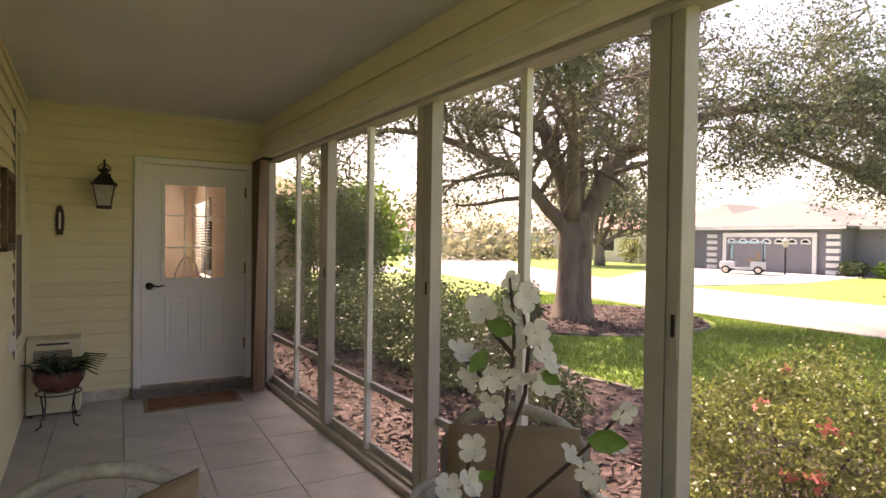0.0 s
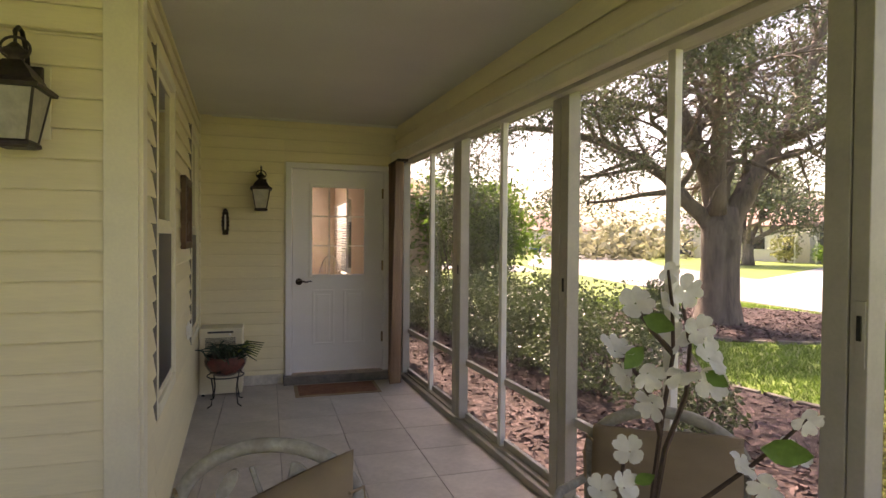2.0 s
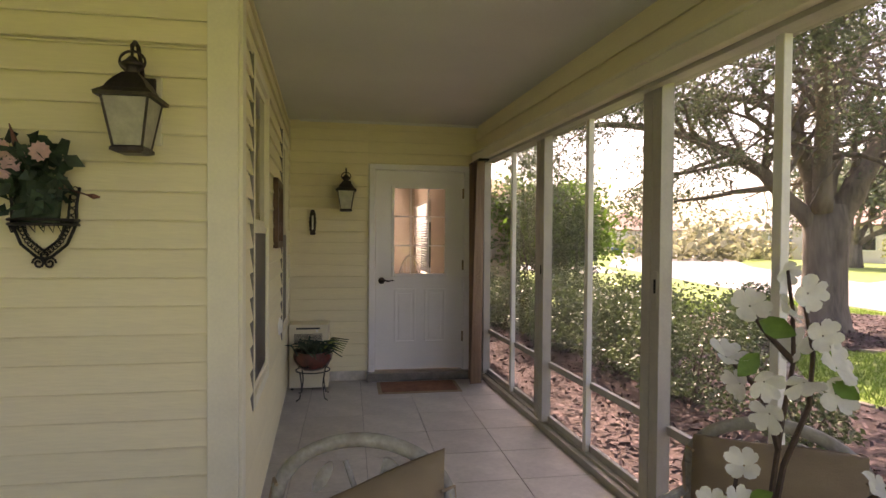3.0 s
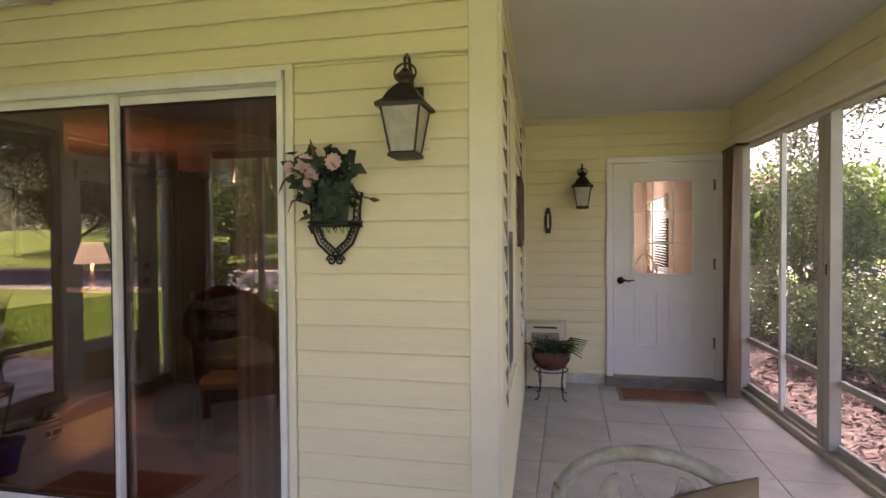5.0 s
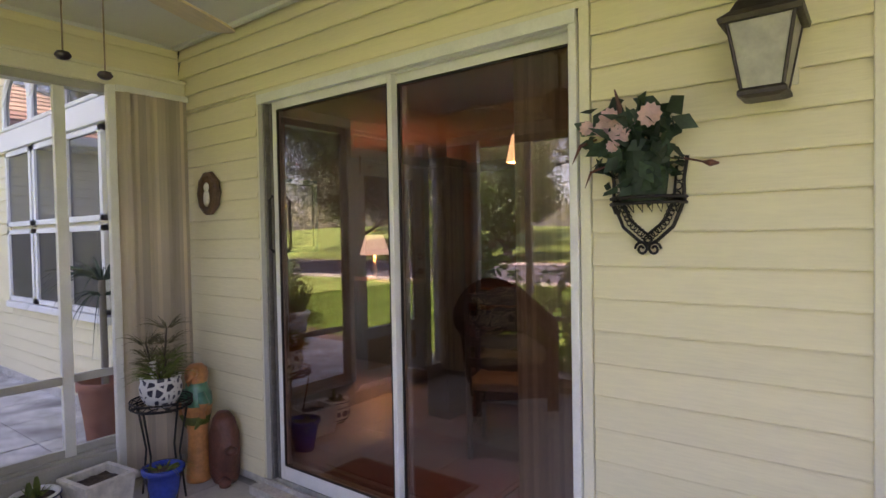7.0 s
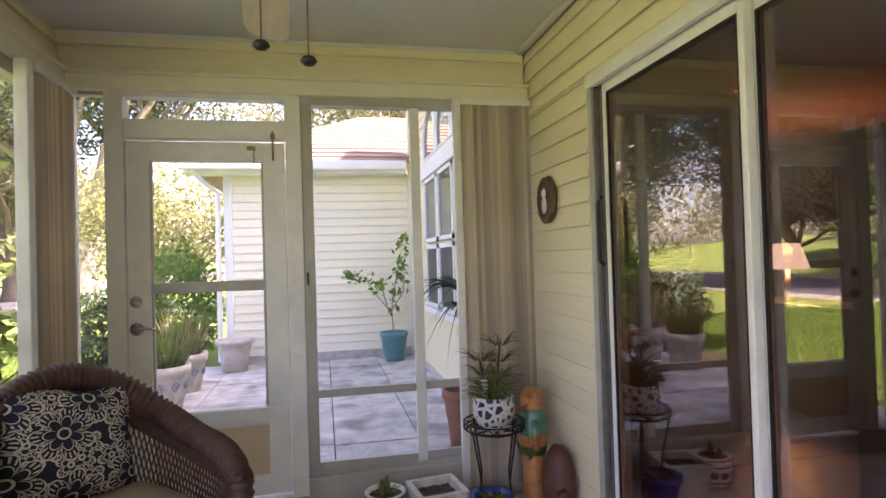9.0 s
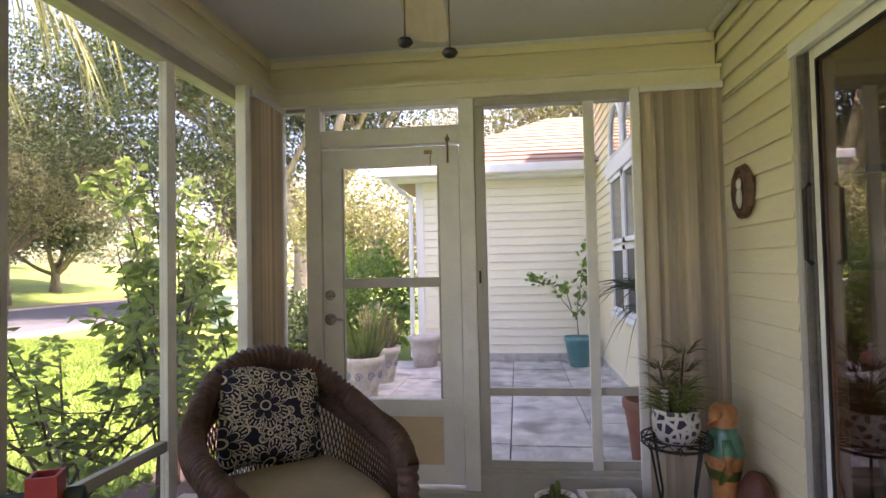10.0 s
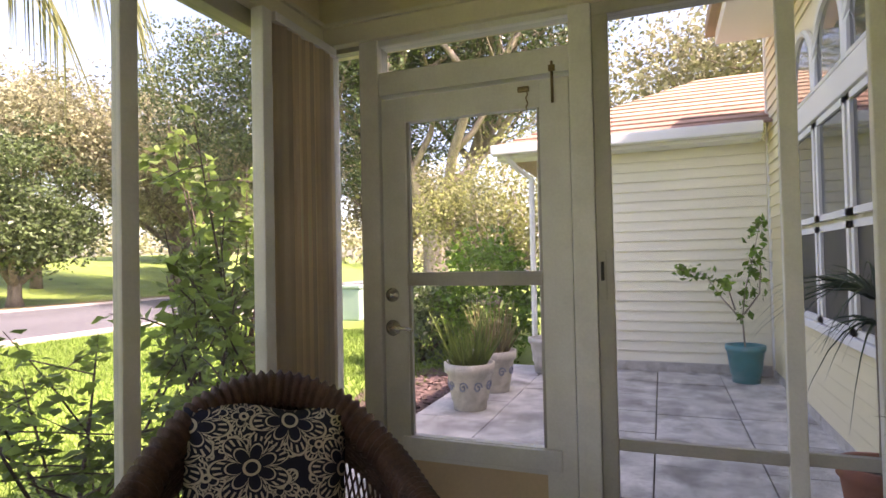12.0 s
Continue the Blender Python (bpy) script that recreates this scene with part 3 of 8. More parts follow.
def bulkhead(name, at, rz, length, label, va=0.0, vb=None, drop=0.0):
    """The wall above the screens with the long blind valance below it."""
    vb = length if vb is None else vb
    w = solid_wall(name, at, rz, length, CEIL, 0.16, (), "trim", label, bottom=2.31 - drop)
    w.data.materials[0] = M["siding"]
    siding(w, [(0.02, length - 0.02, 2.385 - drop, CEIL - 0.012)], 0.15, 2.385 - drop)
    part("valance", B((va, -0.075, 2.288 - drop), (vb, -0.024, 2.378 - drop), 0.006), "trim", w, "cream painted blind valance")
    part("valance_lip", B((va, -0.095, 2.366 - drop), (vb, -0.076, 2.384 - drop), 0.004), "trim", w)
    part("track", B((va + 0.02, -0.02, 2.27 - drop), (vb - 0.02, 0.03, 2.305 - drop), 0.003), "frame", w, "aluminium head track")
    return w


# the screened side leans a little towards the slider wall as it runs north
EAST_RZ = -90 + math.degrees(math.atan(0.05))


def east_x(y, x=1.765):
    return x - 0.05 * (y - 2.7)


bulkhead("wall_east_bulkhead", (east_x(5.93, 1.67), 5.93), EAST_RZ, 6.5, "yellow boarded bulkhead with a cream valance above the screens", 0.06, None, 0.075)
bulkhead("wall_west_bulkhead", (-3.895, -0.02), 90, 2.55, "yellow boarded bulkhead with a cream valance above the storm door")
bulkhead("wall_south_bulkhead", (-2.02, -0.015), 180, 1.92, "yellow boarded bulkhead with a cream valance above the garden screens")
# plain closing walls out of view
tagged(put("wall_south_return", B((-2.1, -0.6, 0), (-2.02, -0.02, CEIL)), "trim"), "plain cream return wall", "wall", kind="structure")
tagged(put("wall_south_east", B((-2.1, -0.68, 0), (1.855, -0.6, 0.5)), "trim"), "plain cream low wall", "wall", kind="structure")


def screen_window(name, at, rz, width, mulls, rail=0.47, z0=0.07, z1=2.27, label="", stile=0.055, group="", inner=-0.02):
    """A tall framed sheet window: sill, head, two stiles, mullions, a low cross rail and panes. Local x along, +y outwards."""
    w = thing(name, label or "tall white aluminium porch window with a low cross rail", "window", (at[0], at[1], 0), rz, group, "structure")
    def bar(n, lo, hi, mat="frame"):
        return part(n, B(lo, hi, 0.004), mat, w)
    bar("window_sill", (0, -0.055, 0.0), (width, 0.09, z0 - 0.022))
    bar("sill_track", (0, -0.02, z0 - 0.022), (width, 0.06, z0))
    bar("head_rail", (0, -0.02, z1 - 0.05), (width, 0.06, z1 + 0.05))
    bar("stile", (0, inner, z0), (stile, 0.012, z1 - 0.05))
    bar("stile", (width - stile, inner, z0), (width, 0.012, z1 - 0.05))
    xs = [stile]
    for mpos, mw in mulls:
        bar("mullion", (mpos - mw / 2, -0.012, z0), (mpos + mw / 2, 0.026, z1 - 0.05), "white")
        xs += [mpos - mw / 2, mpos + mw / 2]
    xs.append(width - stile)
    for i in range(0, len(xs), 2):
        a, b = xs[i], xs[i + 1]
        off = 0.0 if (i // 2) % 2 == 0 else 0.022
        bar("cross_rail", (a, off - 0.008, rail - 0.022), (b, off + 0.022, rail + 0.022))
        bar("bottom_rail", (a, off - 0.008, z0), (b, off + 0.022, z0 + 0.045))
        for lo, hi in ((z0 + 0.045, rail - 0.022), (rail + 0.022, z1 - 0.05)):
            p = part("pane", B((a, off + 0.004, lo), (b, off + 0.008, hi)), "pane", w)
            p.visible_shadow = False
    return w


def latch(parent, u, z, y=-0.02):
    part("latch_plate", B((u - 0.014, y - 0.004, z - 0.11), (u + 0.014, y + 0.001, z + 0.075), 0.002), "frame", parent)
    part("latch", B((u - 0.006, y - 0.010, z - 0.035), (u + 0.006, y - 0.0035, z + 0.035), 0.002), "black", parent, "black finger latch")


# east screens, from the white door southwards
for i, (ya, yb, mid, stile) in enumerate(((5.85, 4.292, 0.775, 0.075), (4.288, 2.802, 0.68, 0.08), (2.798, 1.292, 0.75, 0.075), (1.288, -0.3, 0.80, 0.05))):
    w = screen_window("window_%d" % (i + 1), (east_x(ya), ya), EAST_RZ, ya - yb, [(mid, 0.045)], rail=0.5, label="tall white aluminium porch window facing the oak garden", stile=stile, inner=-0.06)
    latch(w, stile * 0.6, 1.215, -0.06)
tagged(put("wall_east_end", B((1.86, -0.68, 0), (2.02, -0.305, CEIL)), "trim"), "plain cream corner post wall", "wall", kind="structure")

# south screens
ws = screen_window("window_5", (-1.98, 0.0), 180, 1.92, [(0.89, 0.06)], rail=0.635, z1=2.27, stile=0.115, label="tall white aluminium porch window facing the garden road")
latch(ws, 0.075, 1.245)

# west screens: narrow side light, storm door in its frame, wide window
wl = thing("window_6", "narrow side light beside the storm door", "window", (-3.87, 0.02, 0), 90, kind="structure")
part("stile", B((0.0, -0.02, 0.06), (0.05, 0.06, 2.3), 0.004), "white", wl)
part("sill", B((0.0, -0.04, 0.0), (0.3, 0.1, 0.12), 0.004), "frame", wl)
p = part("pane", B((0.05, 0.01, 0.12), (0.205, 0.014, 2.3)), "pane", wl)
p.visible_shadow = False
ww = screen_window("window_7", (-3.87, 1.21), 90, 1.3, [(0.635, 0.055)], rail=0.64, z0=0.22, z1=2.29, label="white aluminium porch window facing the paved patio", stile=0.06)
part("base", B((0, -0.03, 0.0), (1.3, 0.08, 0.19), 0.004), "frame", ww)
latch(ww, 0.02, 1.28)


def storm_door():
    f = thing("door_2", "white storm door with two lights and a tan kick panel, closed", "door", (-3.87, 0.225, 0), 90, kind="structure")
    W = 0.985
    part("jamb", B((0, -0.03, 0.0), (0.09, 0.07, 2.29), 0.005), "white", f)
    part("jamb", B((W - 0.085, -0.03, 0.0), (W, 0.07, 2.29), 0.005), "white", f)
    part("head", B((0.09, -0.025, 2.045), (W - 0.085, 0.06, 2.145), 0.005), "white", f)
    part("head", B((0.09, -0.02, 2.262), (W - 0.085, 0.06, 2.31), 0.005), "white", f)
    t = part("pane", B((0.09, 0.01, 2.145), (W - 0.085, 0.014, 2.262)), "pane", f)
    t.visible_shadow = False
    part("threshold", B((0.0, -0.06, 0.0), (W, 0.1, 0.1), 0.005), "frame", f)
    a, b = 0.095, W - 0.09
    leaf = bmesh.new()
    gl, gr = 0.206, 0.78
    box(leaf, (a, -0.012, 0.125), (gl, 0.03, 2.03), 0.004)
    box(leaf, (gr, -0.012, 0.125), (b, 0.03, 2.03), 0.004)
    box(leaf, (gl, -0.012, 1.924), (gr, 0.03, 2.03))
    box(leaf, (gl, -0.012, 0.50), (gr, 0.03, 0.60))
    box(leaf, (gl, -0.012, 0.125), (gr, 0.03, 0.23))
    part("leaf", leaf, "white", f)
    part("kick_panel", B((gl, 0.0, 0.23), (gr, 0.02, 0.50)), "kick", f, "tan kick panel")
    part("sill_cap", B((gl - 0.03, -0.028, 0.52), (gr + 0.06, -0.012, 0.598), 0.004), "white", f)
    part("meeting_rail", B((gl, -0.018, 1.228), (gr, 0.012, 1.284), 0.004), "frame", f)
    for lo, hi, y in ((0.60, 1.228, 0.004), (1.284, 1.924, 0.01)):
        p = part("pane", B((gl, y, lo), (gr, y + 0.004, hi)), "pane", f)
        p.visible_shadow = False
        fr = bmesh.new()
        box(fr, (gl, y - 0.01, lo), (gl + 0.012, y + 0.012, hi))
        box(fr, (gr - 0.012, y - 0.01, lo), (gr, y + 0.012, hi))
        part("bead", fr, "frame", f)
    bolt = lathe(bmesh.new(), [(0.0, 0), (0.03, 0.0), (0.03, 0.008), (0.018, 0.014), (0.016, 0.03), (0, 0.031)], 20)
    o = part("deadbolt", bolt, "chrome", f, "satin deadbolt knob", True)
    o.matrix_basis = pose(0.135, -0.012, 1.19, 90)
    h = bmesh.new()
    lathe(h, [(0.0, 0), (0.034, 0.0), (0.034, 0.006), (0.014, 0.014), (0.012, 0.04), (0, 0.041)], 20)
    tube(h, [(0, 0, 0.035), (0.03, 0.004, 0.04), (0.075, 0.002, 0.04), (0.105, -0.008, 0.038)], [0.009, 0.009, 0.007, 0.006], 8)
    o = part("lever_handle", h, "chrome", f, "satin lever handle", True)
    o.matrix_basis = pose(0.135, -0.012, 1.05, 90)
    c = bmesh.new()
    tube(c, [(0.835, -0.022, 2.09), (0.835, -0.022, 1.93)], 0.006, 6)
    box(c, (0.822, -0.03, 2.05), (0.848, -0.012, 2.075), 0.003)
    part("barrel_bolt", c, "brass", f, "brass barrel bolt")
    k = bmesh.new()
    box(k, (0.70, -0.03, 1.985), (0.745, -0.012, 2.005), 0.003)
    tube(k, [(0.735 + 0.004 * math.sin(i * 2.1), -0.02, 1.985 - i * 0.012) for i in range(7)], 0.003, 5)
    part("hook_chain", k, "brass", f)


storm_door()


# white panelled door with a nine-light window
def white_door():
    f = thing("door_1", "white panelled half-glazed door with grilles, closed", "door", (0, 5.93, 0), 0, kind="structure")
    for lo, hi in (((0.395, -0.02, 0.07), (0.452, 0.02, 2.135)), ((1.372, -0.02, 0.07), (1.432, 0.02, 2.135)), ((0.395, -0.022, 2.135), (1.432, 0.02, 2.19))):
        part("casing", B(lo, hi, 0.006), "door", f)
    for lo, hi in (((0.43, 0.02, 0.06), (0.46, 0.13, 2.165)), ((1.368, 0.02, 0.06), (1.4, 0.13, 2.165)), ((0.46, 0.02, 2.132), (1.368, 0.13, 2.165))):
        part("jamb", B(lo, hi), "door", f)
    part("threshold", B((0.38, -0.09, 0.0), (1.45, 0.1, 0.085), 0.006), "threshold", f, "worn dark metal threshold")
    gx0, gx1, gz0, gz1 = 0.64, 1.185, 1.07, 1.965
    leaf = bmesh.new()
    x0, x1, z0, z1, y0, y1 = 0.463, 1.365, 0.1, 2.128, 0.012, 0.055
    box(leaf, (x0, y0, z0), (gx0, y1, z1))
    box(leaf, (gx1, y0, z0), (x1, y1, z1))
    box(leaf, (gx0, y0, gz1), (gx1, y1, z1))
    box(leaf, (gx0, y0, z0), (gx1, y1, gz0))
    part("leaf", leaf, "door", f)
    fr = bmesh.new()
    for lo, hi in (((gx0 - 0.02, 0.0, gz0 - 0.02), (gx0 + 0.012, 0.02, gz1 + 0.02)), ((gx1 - 0.012, 0.0, gz0 - 0.02), (gx1 + 0.02, 0.02, gz1 + 0.02)),
                   ((gx0 + 0.012, 0.0, gz0 - 0.02), (gx1 - 0.012, 0.02, gz0 + 0.012)), ((gx0 + 0.012, 0.0, gz1 - 0.012), (gx1 - 0.012, 0.02, gz1 + 0.02))):
        box(fr, lo, hi, 0.004)
    part("glass_frame", fr, "door", f)
    part("pane", B((gx0, 0.03, gz0), (gx1, 0.036, gz1)), "doorglass", f).visible_shadow = False
    for k in (1, 2):
        part("glazing_bar", B((gx0, 0.02, gz0 + k * (gz1 - gz0) / 3 - 0.006), (gx1, 0.029, gz0 + k * (gz1 - gz0) / 3 + 0.006)), "door", f)
        part("glazing_bar", B((gx0 + k * (gx1 - gx0) / 3 - 0.006, 0.019, gz0), (gx0 + k * (gx1 - gx0) / 3 + 0.006, 0.028, gz1)), "door", f)
    for a, b in ((0.655, 0.875), (0.965, 1.185)):
        pn = bmesh.new()
        for lo, hi in (((a, 0.004, 0.37), (a + 0.022, 0.014, 0.925)), ((b - 0.022, 0.004, 0.37), (b, 0.014, 0.925)), ((a, 0.004, 0.37), (b, 0.014, 0.392)), ((a, 0.004, 0.903), (b, 0.014, 0.925))):
            box(pn, lo, hi, 0.003)
        box(pn, (a + 0.045, 0.006, 0.415), (b - 0.045, 0.013, 0.88), 0.004)
        part("raised_panel", pn, "door", f)
    h = bmesh.new()
    lathe(h, [(0.0, 0), (0.034, 0.0), (0.034, 0.006), (0.016, 0.014), (0.013, 0.045), (0, 0.046)], 20)
    tube(h, [(0, 0, 0.04), (0.03, 0.006, 0.046), (0.07, -0.004, 0.046), (0.105, 0.006, 0.043), (0.125, 0.002, 0.04)], [0.01, 0.01, 0.008, 0.006, 0.005], 8)
    o = part("lever_handle", h, "bronze", f, "dark bronze lever handle", True)
    o.matrix_basis = pose(0.525, 0.012, 1.01, 90)
    for z in (0.43, 1.17, 1.91):
        hg = bmesh.new()
        box(hg, (1.355, -0.002, z - 0.05), (1.378, 0.014, z + 0.05), 0.002)
        tube(hg, [(1.366, -0.004, z - 0.052), (1.366, -0.004, z + 0.052)], 0.007, 8)
        part("hinge", hg, "brass", f)


white_door()


# sliding glass door
def sliding_door():
    f = thing("door_3", "white-framed two-panel sliding glass door, closed", "door", (0, 2.54, 0), 0, kind="structure")
    x0, x1 = SL0 + 0.002, SL1 - 0.002
    part("outer_frame", B((x0, -0.02, 0.06), (x0 + 0.035, 0.125, 2.14), 0.003), "frame", f)
    part("outer_frame", B((x1 - 0.03, -0.02, 0.06), (x1, 0.125, 2.14), 0.003), "white", f)
    hd = bmesh.new()
    for k in range(3):
        box(hd, (x0, -0.03 + k * 0.045, 2.125), (x1, 0.0 + k * 0.045, 2.174), 0.003)
    box(hd, (x0, -0.02, 2.15), (x1, 0.12, 2.173))
    part("head_track", hd, "white", f)
    sl = bmesh.new()
    box(sl, (x0 - 0.04, -0.11, 0.0), (x1 + 0.04, 0.13, 0.045), 0.004)
    for k in range(3):
        box(sl, (x0, -0.04 + k * 0.05, 0.045), (x1, -0.03 + k * 0.05, 0.07))
    part("sill_track", sl, "planter", f, "weathered grey door sill")
    side = bmesh.new()
    for k in range(2):
        box(side, (x0 + 0.036 + k * 0.028, -0.012 + 0.02 * k, 0.07), (x0 + 0.052 + k * 0.028, 0.03, 2.125))
    part("side_channel", side, "threshold", f, "dark side channels")
    for a, b, y, wl_, wr in ((x0 + 0.085, -2.09, 0.01, 0.034, 0.026), (-2.118, x1 - 0.03, 0.05, 0.026, 0.02)):
        pn = thing_part("panel", f)
        part("stile", B((a, y, 0.075), (a + wl_, y + 0.035, 2.125), 0.004), "white", pn)
        part("stile", B((b - wr, y, 0.075), (b, y + 0.035, 2.125), 0.004), "white", pn)
        part("rail", B((a + wl_, y, 2.085), (b - wr, y + 0.035, 2.125), 0.004), "white", pn)
        part("rail", B((a + wl_, y, 0.075), (b - wr, y + 0.035, 0.15), 0.004), "white", pn)
        g = part("pane", B((a + wl_, y + 0.014, 0.15), (b - wr, y + 0.02, 2.085)), "slider", pn)
        g.visible_shadow = False
        gb = bmesh.new()
        box(gb, (a + wl_, y + 0.002, 0.15), (a + wl_ + 0.008, y + 0.013, 2.085))
        box(gb, (b - wr - 0.008, y + 0.002, 0.15), (b - wr, y + 0.013, 2.085))
        box(gb, (a + wl_, y + 0.002, 2.077), (b - wr, y + 0.013, 2.085))
        box(gb, (a + wl_, y + 0.002, 0.15), (b - wr, y + 0.013, 0.158))
        part("gasket", gb, "black", pn)
    hb = bmesh.new()
    tube(hb, [(x0 + 0.115, -0.02, 1.32), (x0 + 0.115, -0.04, 1.34), (x0 + 0.115, -0.04, 1.6), (x0 + 0.115, -0.02, 1.62)], 0.009, 8)
    part("pull_handle", hb, "black", f, "black pull handle")


def thing_part(name, parent):
    ob = new(name)
    ob.empty_display_size = 0.05
    ob.parent = parent
    return ob


sliding_door()


def alcove_window(n, w):
    u0, u1, z0, z1 = w
    f = thing("window_%d" % n, "cream double-hung window with dark glass", "window", (ALC_AT[0], ALC_AT[1], 0), ALC_RZ, "alcove windows", "structure")
    for lo, hi in (((u0 - 0.05, -0.026, z0 - 0.06), (u0, 0.02, z1 + 0.05)), ((u1, -0.026, z0 - 0.06), (u1 + 0.05, 0.02, z1 + 0.05)),
                   ((u0, -0.026, z1), (u1, 0.02, z1 + 0.05)), ((u0, -0.03, z0 - 0.06), (u1, 0.02, z0))):
        part("casing", B(lo, hi, 0.004), "trim", f)
    # shade in the open board ends, put in as a dark strip
    part("channel", B((u0 - 0.0545, -0.024, z0 - 0.06), (u0 - 0.0505, 0.0, z1 + 0.05)), "threshold", f, "dark strip for the shaded slot at the siding's end")
    zm = (z0 + z1) / 2 + 0.03
    for lo, hi, y in ((zm, z1, -0.004), (z0, zm, -0.014)):
        s = bmesh.new()
        box(s, (u0, y, lo), (u0 + 0.025, y + 0.03, hi))
        box(s, (u1 - 0.025, y, lo), (u1, y + 0.03, hi))
        box(s, (u0 + 0.025, y, lo), (u1 - 0.025, y + 0.03, lo + 0.035))
        box(s, (u0 + 0.025, y, hi - 0.035), (u1 - 0.025, y + 0.03, hi))
        part("sash", s, "trim", f)
        part("pane", B((u0 + 0.025, y + 0.004, lo + 0.035), (u1 - 0.025, y + 0.01, hi - 0.035)), "darkglass" if lo > z0 else "screenglass", f)


alcove_window(8, W1)
alcove_window(9, W2)


# ---- outdoors: ground, roads, beds ----
def smooth_step(a, b, t):
    t = np.clip((t - a) / (b - a), 0, 1)
    return t * t * (3 - 2 * t)


def land(x, y):
    """Height of the ground: flat round the house, a grassy rise beyond the south road."""
    x, y = np.asarray(x, float), np.asarray(y, float)
    rise = smooth_step(-23, -50, y) * smooth_step(12, -10, x) * 2.6
    return -0.2 + rise + 0.25 * rise * np.sin(x * 0.11 + 1.3) * 0.5


def ground_sheet():
    ax = np.concatenate([-np.geomspace(600, 62, 12), np.linspace(-60, 60, 81), np.geomspace(62, 600, 12)])
    X, Y = np.meshgrid(ax, ax, indexing="ij")
    Z = land(X, Y)
    n = len(ax)
    vs = np.stack([X, Y, Z], -1).reshape(-1, 3)
    fs = [(i * n + j, (i + 1) * n + j, (i + 1) * n + j + 1, i * n + j + 1) for i in range(n - 1) for j in range(n - 1)]
    me = bpy.data.meshes.new("ground")
    me.from_pydata(vs.tolist(), [], fs)
    me.polygons.foreach_set("use_smooth", [True] * len(fs))
    me.materials.append(M["grass"])
    return tagged(new("ground", me), "bright mown lawn reaching to a low grassy rise", "lawn", kind="structure")


ground_sheet()


def ribbon(name, left, right, material, lift, label, category, depth=0.03):
    """A flat strip between two edge lines."""
    bm = bmesh.new()
    a = [bm.verts.new((x, y, -0.2 + lift)) for x, y in left]
    b = [bm.verts.new((x, y, -0.2 + lift)) for x, y in right]
    for i in range(len(a) - 1):
        bm.faces.new((a[i], b[i], b[i + 1], a[i + 1]))
    g = bmesh.ops.extrude_face_region(bm, geom=bm.faces[:])
    bmesh.ops.translate(bm, verts=[v for v in g["geom"] if isinstance(v, bmesh.types.BMVert)], vec=(0, 0, -depth))
    bmesh.ops.recalc_face_normals(bm, faces=bm.faces)
    return tagged(put(name, bm, material), label, category, kind="structure")


ribbon("road_east", [(12.4, -60), (12.4, 8), (13, 18), (16, 33), (32, 64), (62, 105)], [(19.2, -60), (19.2, 12), (20.5, 20), (25, 32), (43, 60), (74, 98)],
       "road", 0.02, "pale sunlit residential street", "road")
ribbon("road_south", [(-140, -11.0), (-40, -11.0), (12.3, -11.0)], [(-140, -20.5), (-40, -20.5), (12.3, -20.5)], "road2", 0.02, "grey asphalt street along the grassy rise", "road")
ribbon("driveway", [(19.3, 15), (27, 14.0), (33, 15.2), (40.5, 15.5)], [(19.8, 19), (25, 22.0), (33, 27), (40.5, 28)], "concrete", 0.03, "pale concrete driveway apron", "driveway")
ribbon("side_street", [(13.2, 26), (5, 32), (-12, 36)], [(15.5, 33), (6, 38), (-12, 42)], "road", 0.016, "pale side street past the hedge", "road")
ribbon("pavement_far", [(-140, -22.2), (12, -22.2)], [(-140, -23.3), (12, -23.3)], "dryleaf", 0.02, "leaf-littered verge beside the road", "verge")
for k, (y0, y1) in enumerate(((-11.0, -10.75), (-20.75, -20.5))):
    ribbon("kerb_%d" % (k + 1), [(-140, y0), (12.3, y0)], [(-140, y1), (12.3, y1)], "curb", 0.1, "pale concrete kerb", "kerb", 0.12)


def blob_bed(name, pts, material, lift, label):
    bm = bmesh.new()
    c = bm.verts.new((sum(p[0] for p in pts) / len(pts), sum(p[1] for p in pts) / len(pts), -0.2 + lift + 0.03))
    vs = [bm.verts.new((x, y, -0.2 + lift)) for x, y in pts]
    lo = [bm.verts.new((x, y, -0.24)) for x, y in pts]
    for i in range(len(vs)):
        j = (i + 1) % len(vs)
        bm.faces.new((vs[i], vs[j], c))
        bm.faces.new((lo[i], lo[j], vs[j], vs[i]))
    bmesh.ops.recalc_face_normals(bm, faces=bm.faces)
    return tagged(put(name, bm, material), label, "mulch bed", kind="structure")


EAST_EDGE = [(4.6, -3.0), (5.0, 1.0), (5.4, 4.2), (5.2, 5.2), (5.5, 6.3), (6.6, 7.6)]
blob_bed("mulch_bed_1", [(1.9, -3.0)] + EAST_EDGE + [(7.2, 9.4), (6.0, 12.2), (1.9, 12.0)], "mulch", 0.02, "reddish-brown bark mulch bed below the porch screens")
ring = [(9.25 + 2.75 * math.cos(a) * (1 + 0.08 * math.sin(3 * a)), 9.35 + 2.35 * math.sin(a)) for a in np.linspace(0, 2 * math.pi, 28, endpoint=False)]
blob_bed("mulch_bed_2", ring, "mulch", 0.03, "round reddish-brown mulch bed under the oak")
blob_bed("mulch_bed_3", [(-4.9, -1.35), (-2.0, -1.3), (-2.0, -0.7), (-2.15, -0.12), (-4.1, -0.12), (-4.1, -0.58), (-4.9, -0.58)], "mulch", 0.025, "narrow mulch bed below the garden screens")
blob_bed("mulch_bed_4", [(-8.2, -2.1), (-5.9, -1.4), (-5.0, -0.6), (-8.6, -0.56), (-9.6, -1.5)], "mulch", 0.02, "mulch bed beside the patio pots")


